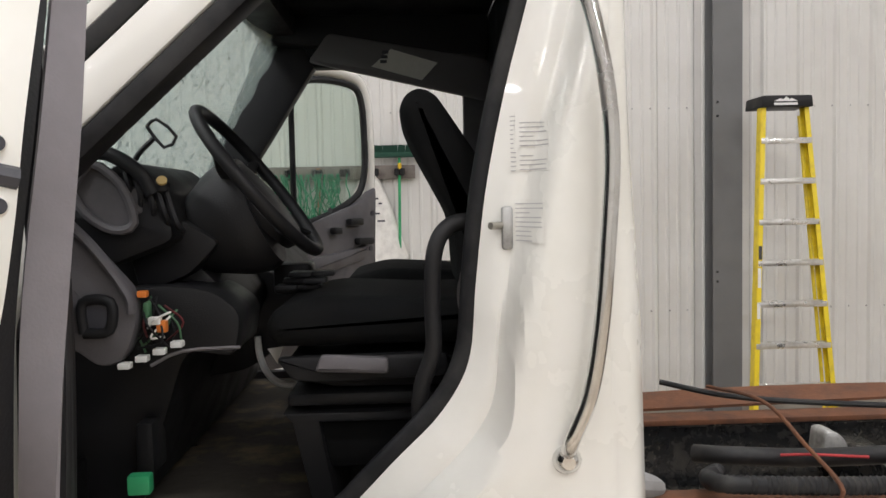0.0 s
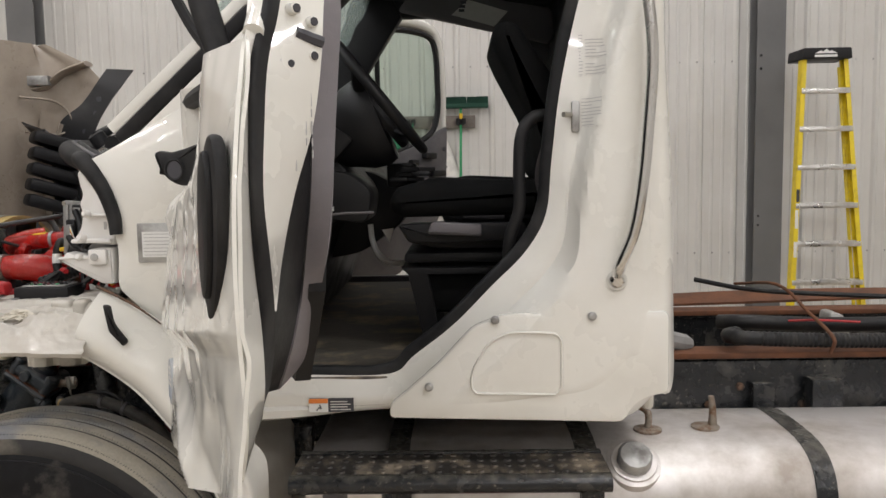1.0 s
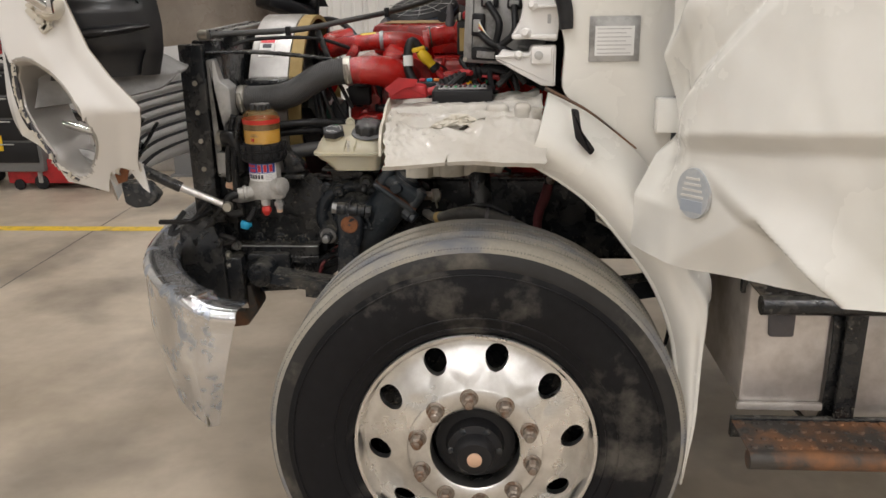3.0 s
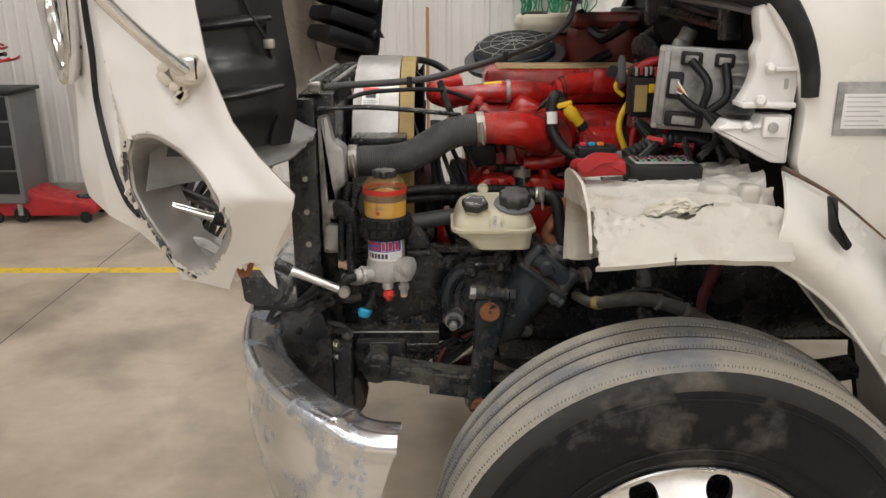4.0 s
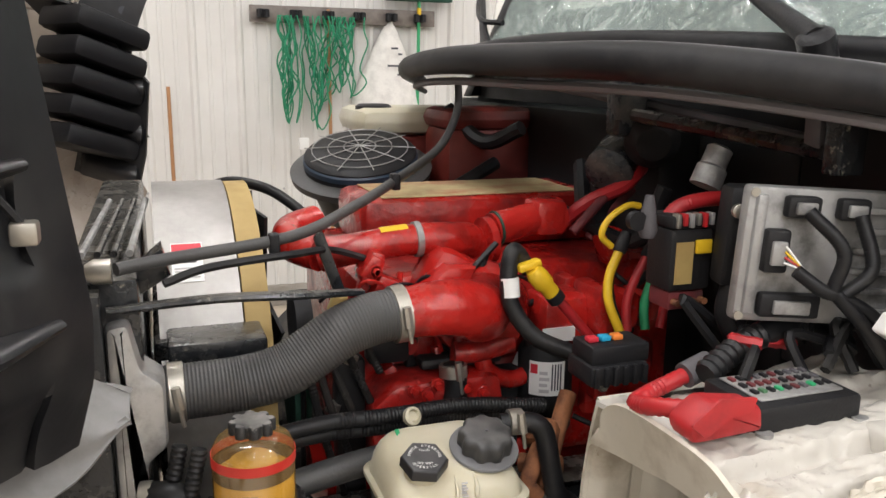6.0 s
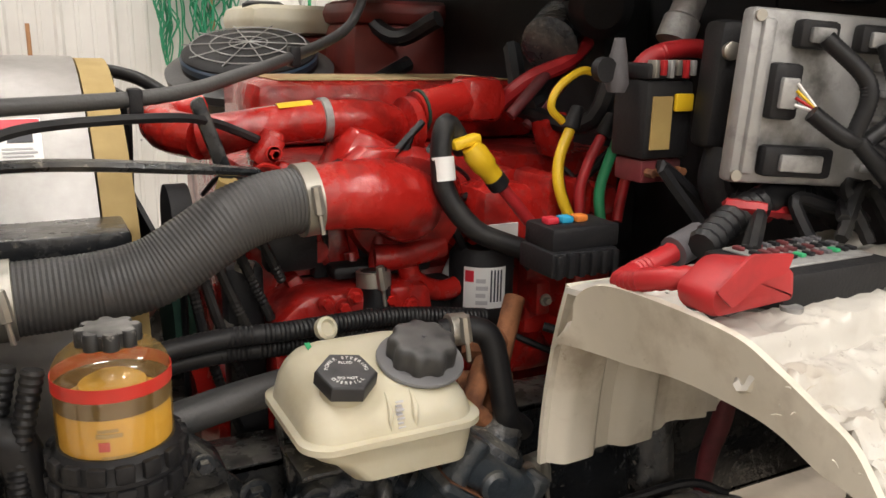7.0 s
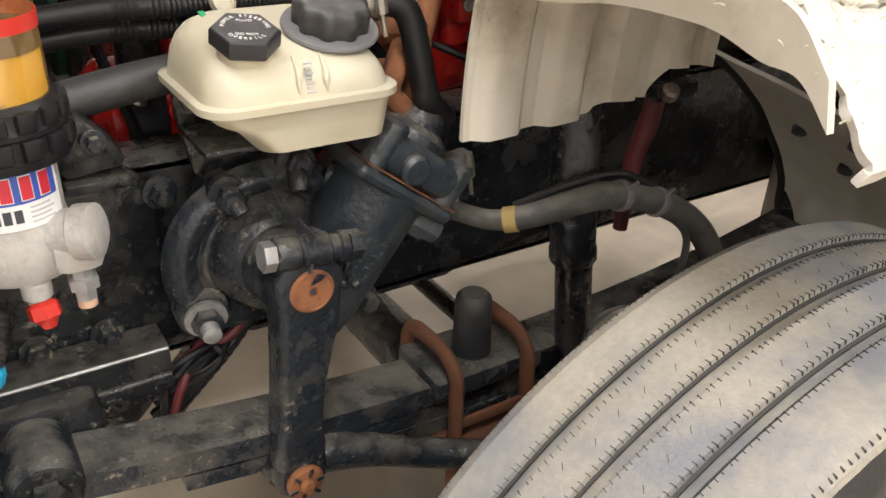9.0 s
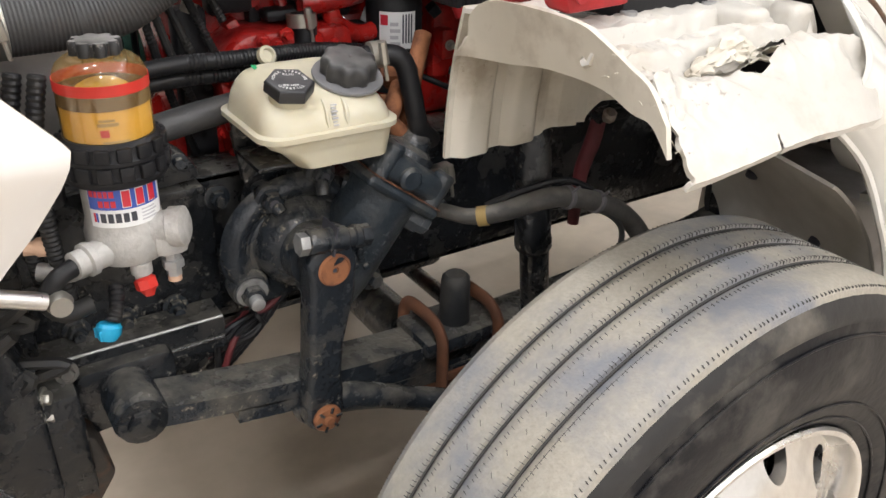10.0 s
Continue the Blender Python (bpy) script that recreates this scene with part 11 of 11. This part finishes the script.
    for p, d in (((-1.052, 1.84, 0.968), (1, 0, -0.2)), ((-0.985, 1.84, 0.945), (1, 0, -0.45))):
        part("tie", lathe([(0.0185, -0.005), (0.020, -0.004), (0.020, 0.004), (0.0185, 0.005)], p, d, 18), LTGREY, bh)
        part("tie_tail", tube([V(*p) + V(0, -0.012, 0.014), V(*p) + V(0.004, -0.022, 0.026)], 0.0025, 5), LTGREY, bh)
    part("second_hose", tube([(-1.17, 1.90, 0.955), (-1.10, 1.87, 0.985), (-1.04, 1.86, 0.988), (-0.99, 1.85, 0.965)], 0.006, 8, 6), RUBBER, bh)
    part("sensor_cable", tube([(-0.985, 1.835, 0.94), (-0.930, 1.83, 0.892), (-0.922, 1.83, 0.845), (-0.945, 1.825, 0.795), (-0.985, 1.82, 0.765)], 0.0052, 8, 6), HOSE, bh)
    ral = part("red_air_line", tube([(-0.868, 1.97, 1.045), (-0.880, 1.97, 0.99), (-0.900, 1.97, 0.93), (-0.905, 1.97, 0.83)], [0.014, 0.0155, 0.014, 0.011], 12, 6), DULLRED, truck, "dull red taped air line")
    part("line_bracket", box((-0.885, 1.955, 1.025), (-0.80, 1.985, 1.050), 0.006), BLACK, ral)
    part("line_fitting", lathe([(0.010, 0), (0.013, 0.004), (0.013, 0.018), (0.009, 0.022)], (-0.865, 1.955, 1.035), (-0.3, -0.6, 0.8), 8), NUT, ral)
    part("perforated_strap", prism([(-1.02, 0.845), (-0.93, 0.850), (-0.86, 0.842), (-0.86, 0.828), (-0.93, 0.832), (-1.02, 0.828)], 0.004, xz(2.0)), CAST, truck, "black perforated strap")
    for a, b in (((-1.55, 2.20, 0.60), (-0.95, 2.9, 0.62)), ((-1.35, 2.35, 0.72), (-0.95, 2.8, 0.5))):
        part("cross_brace", tube([a, b], 0.03, 8), BLACK, truck)
    part("oil_pan", box((-1.40, 2.32, 0.58), (-0.95, 2.72, 0.72), 0.03), CAST, truck)
    part("tie_rod", tube([(-0.92, 1.75, 0.46), (-0.92, 3.3, 0.46)], 0.02, 10), CAST, truck)
    # loose loom below the gear
    for k in range(4):
        part("loose_loom", tube([(-1.42, 2.08, 0.86 - 0.01 * k), (-1.48, 2.06, 0.80 - 0.01 * k), (-1.54, 2.05, 0.745 - 0.008 * k), (-1.60, 2.05, 0.70 - 0.01 * k)], 0.0055, 6, 6, rib=0.0012), RUBBER, truck)
    rng = random.Random(41)
    for k in range(8):
        w = lambda d: rng.uniform(-d, d)
        part("loose_wire", tube([(-1.43 + w(.02), 2.06, 0.87 + w(.01)), (-1.475 + w(.02), 2.045 + w(.01), 0.815 + w(.015)), (-1.52 + w(.02), 2.04, 0.785 + w(.02)), (-1.565 + w(.02), 2.05, 0.745 + w(.02)), (-1.60 + w(.01), 2.05, 0.715 + w(.02))], 0.0026, 5, 5), (RUBBER, RUBBER, RUBBER, DULLRED)[k % 4], truck)
    # tow bracket and hanging mount at the nose
    part("tow_bracket", prism(rounded([(-1.98, 0.90), (-1.91, 0.93), (-1.87, 0.91), (-1.848, 0.84), (-1.845, 0.64), (-1.91, 0.60), (-1.98, 0.60)], 0.02), 0.14, xz(1.93), 0.01), BLACK, truck, "black front frame bracket")
    for z in (0.745, 0.715):
        bolt(truck, (-1.845, 1.96, z + 0.06), (1, -0.5, 0), 0.010, ZINC)
    part("rubber_mount", prism(rounded([(-1.91, 0.70), (-1.79, 0.70), (-1.77, 0.62), (-1.81, 0.56), (-1.90, 0.55)], 0.01), 0.10, xz(1.98), 0.008), RUSTBLACK, truck)
    # gas strut of the hood
    st = part("hood_strut", tube([(-2.08, 1.84, 1.125), (-1.93, 1.87, 1.04)], 0.016, 12), BLACK, truck, "hood gas strut")
    part("strut_rod", tube([(-1.93, 1.87, 1.04), (-1.82, 1.89, 0.985)], 0.011, 12), ALU, st)
    part("strut_ball", lathe([(0.013, -0.01), (0.016, 0), (0.013, 0.012)], (-1.805, 1.89, 0.978), (0, -1, 0), 14), ZINC, st)
    rng = random.Random(3)
    for k in range(10):
        x, z = -1.95 + rng.uniform(-0.03, 0.08), 0.84 + rng.uniform(0, 0.13)
        part("front_loom", tube([(x, 1.95 + rng.uniform(0, 0.05), z), (x + rng.uniform(-0.08, 0.08), 1.93, z + rng.uniform(-0.06, 0.05)), (x + rng.uniform(-0.1, 0.04), 1.96, z - rng.uniform(0, 0.08))], 0.008, 6, 5), RUBBER, truck)
    for x, z in ((-1.93, 0.90), (-1.86, 0.86), (-1.81, 0.84), (-1.90, 0.82)):
        bolt(truck, (x, 1.95, z), (0, -1, 0.2), 0.010, CAST)


suspension()


# ---- clutter on the frame behind the cab
def frame_clutter():
    part("air_hose", tube([(0.95, 2.22, 1.07), (0.90, 2.16, 1.075), (0.92, 2.10, 1.08), (1.05, 2.09, 1.075), (1.3, 2.08, 1.07), (1.8, 2.07, 1.07)], 0.022, 14, 6, rib=0.003, pitch=0.014), RUBBER, truck, "black corrugated hose lying on the frame")
    part("air_hose", tube([(0.92, 2.32, 1.09), (1.0, 2.26, 1.10), (1.25, 2.25, 1.09), (1.7, 2.3, 1.08)], 0.026, 12, 6), RUBBER, truck)
    part("red_wire", tube([(1.12, 2.22, 1.11), (1.2, 2.2, 1.115), (1.34, 2.18, 1.11)], 0.004, 8), RED_PLASTIC, truck)
    part("hose_strap", tube([(1.18, 2.04, 1.04), (1.185, 2.03, 1.09), (1.18, 2.20, 1.14), (1.17, 2.45, 1.2), (1.17, 2.9, 1.14)], 0.006, 8, 5), RUST, truck)
    part("hose_strap", tube([(1.42, 2.15, 1.14), (1.45, 2.06, 1.10), (1.455, 2.05, 1.0), (1.45, 2.05, 0.84)], 0.009, 8, 5), RUST, truck)
    part("torn_cable", tube([(1.0, 2.9, 1.16), (1.2, 2.8, 1.13), (1.5, 2.7, 1.12), (2.2, 2.6, 1.1)], 0.010, 8, 5), RUBBER, truck)
    part("rag", box((0.60, 2.12, 1.03), (0.78, 2.30, 1.09), 0.03, Matrix.Translation((0.69, 2.2, 1.06)) @ Matrix.Rotation(radians(28), 4, "Z") @ Matrix.Rotation(radians(14), 4, "Y") @ Matrix.Translation((-0.69, -2.2, -1.06))), CLOTH, truck, "crumpled grey rag")
    part("valve_box", prism(rounded([(1.38, 1.0), (1.47, 1.0), (1.46, 1.05), (1.43, 1.08), (1.39, 1.085)], 0.02), 0.10, xz(2.50), 0.01), GREYALU, truck)
    def deck(u, v):
        x = 0.58 + 4.0 * u
        y = 2.98 + 0.16 * v
        return (x, y, 1.035 + 0.012 * math.sin(9 * u) * v + 0.03 * min(1, u * 3) + 0.012 * v)
    part("rusty_flange", sheet(deck, 40, 4, 0.01), [RUST, RUST], truck, "bent rusty steel flange")
    rng = random.Random(17)
    for k in range(10):
        x, z = 0.72 + 0.10 * k, 0.80 + 0.06 * (k % 3)
        part("rail_bolt", lathe([(0.014, 0), (0.014, 0.012), (0.009, 0.016)], (x, 2.10, z), (0, -1, 0), 6), RUSTBLACK, truck)
    part("rail_bracket", box((1.12, 2.02, 0.78), (1.22, 2.10, 0.96), 0.01), BLACK, truck)
    part("rail_bracket", box((0.95, 2.06, 0.80), (1.02, 2.10, 0.94), 0.006), BLACK, truck)
    # rear axle wheels and rear crossing keep the far end closed
    for y in (1.55, 3.5):
        part("rear_tyre", lathe([(0.28, -0.14), (0.46, -0.135), (0.515, -0.10), (0.515, 0.10), (0.46, 0.135), (0.28, 0.14)], (3.6, y, 0.515), (0, 1, 0), 48), SIDEWALL, truck)


frame_clutter()
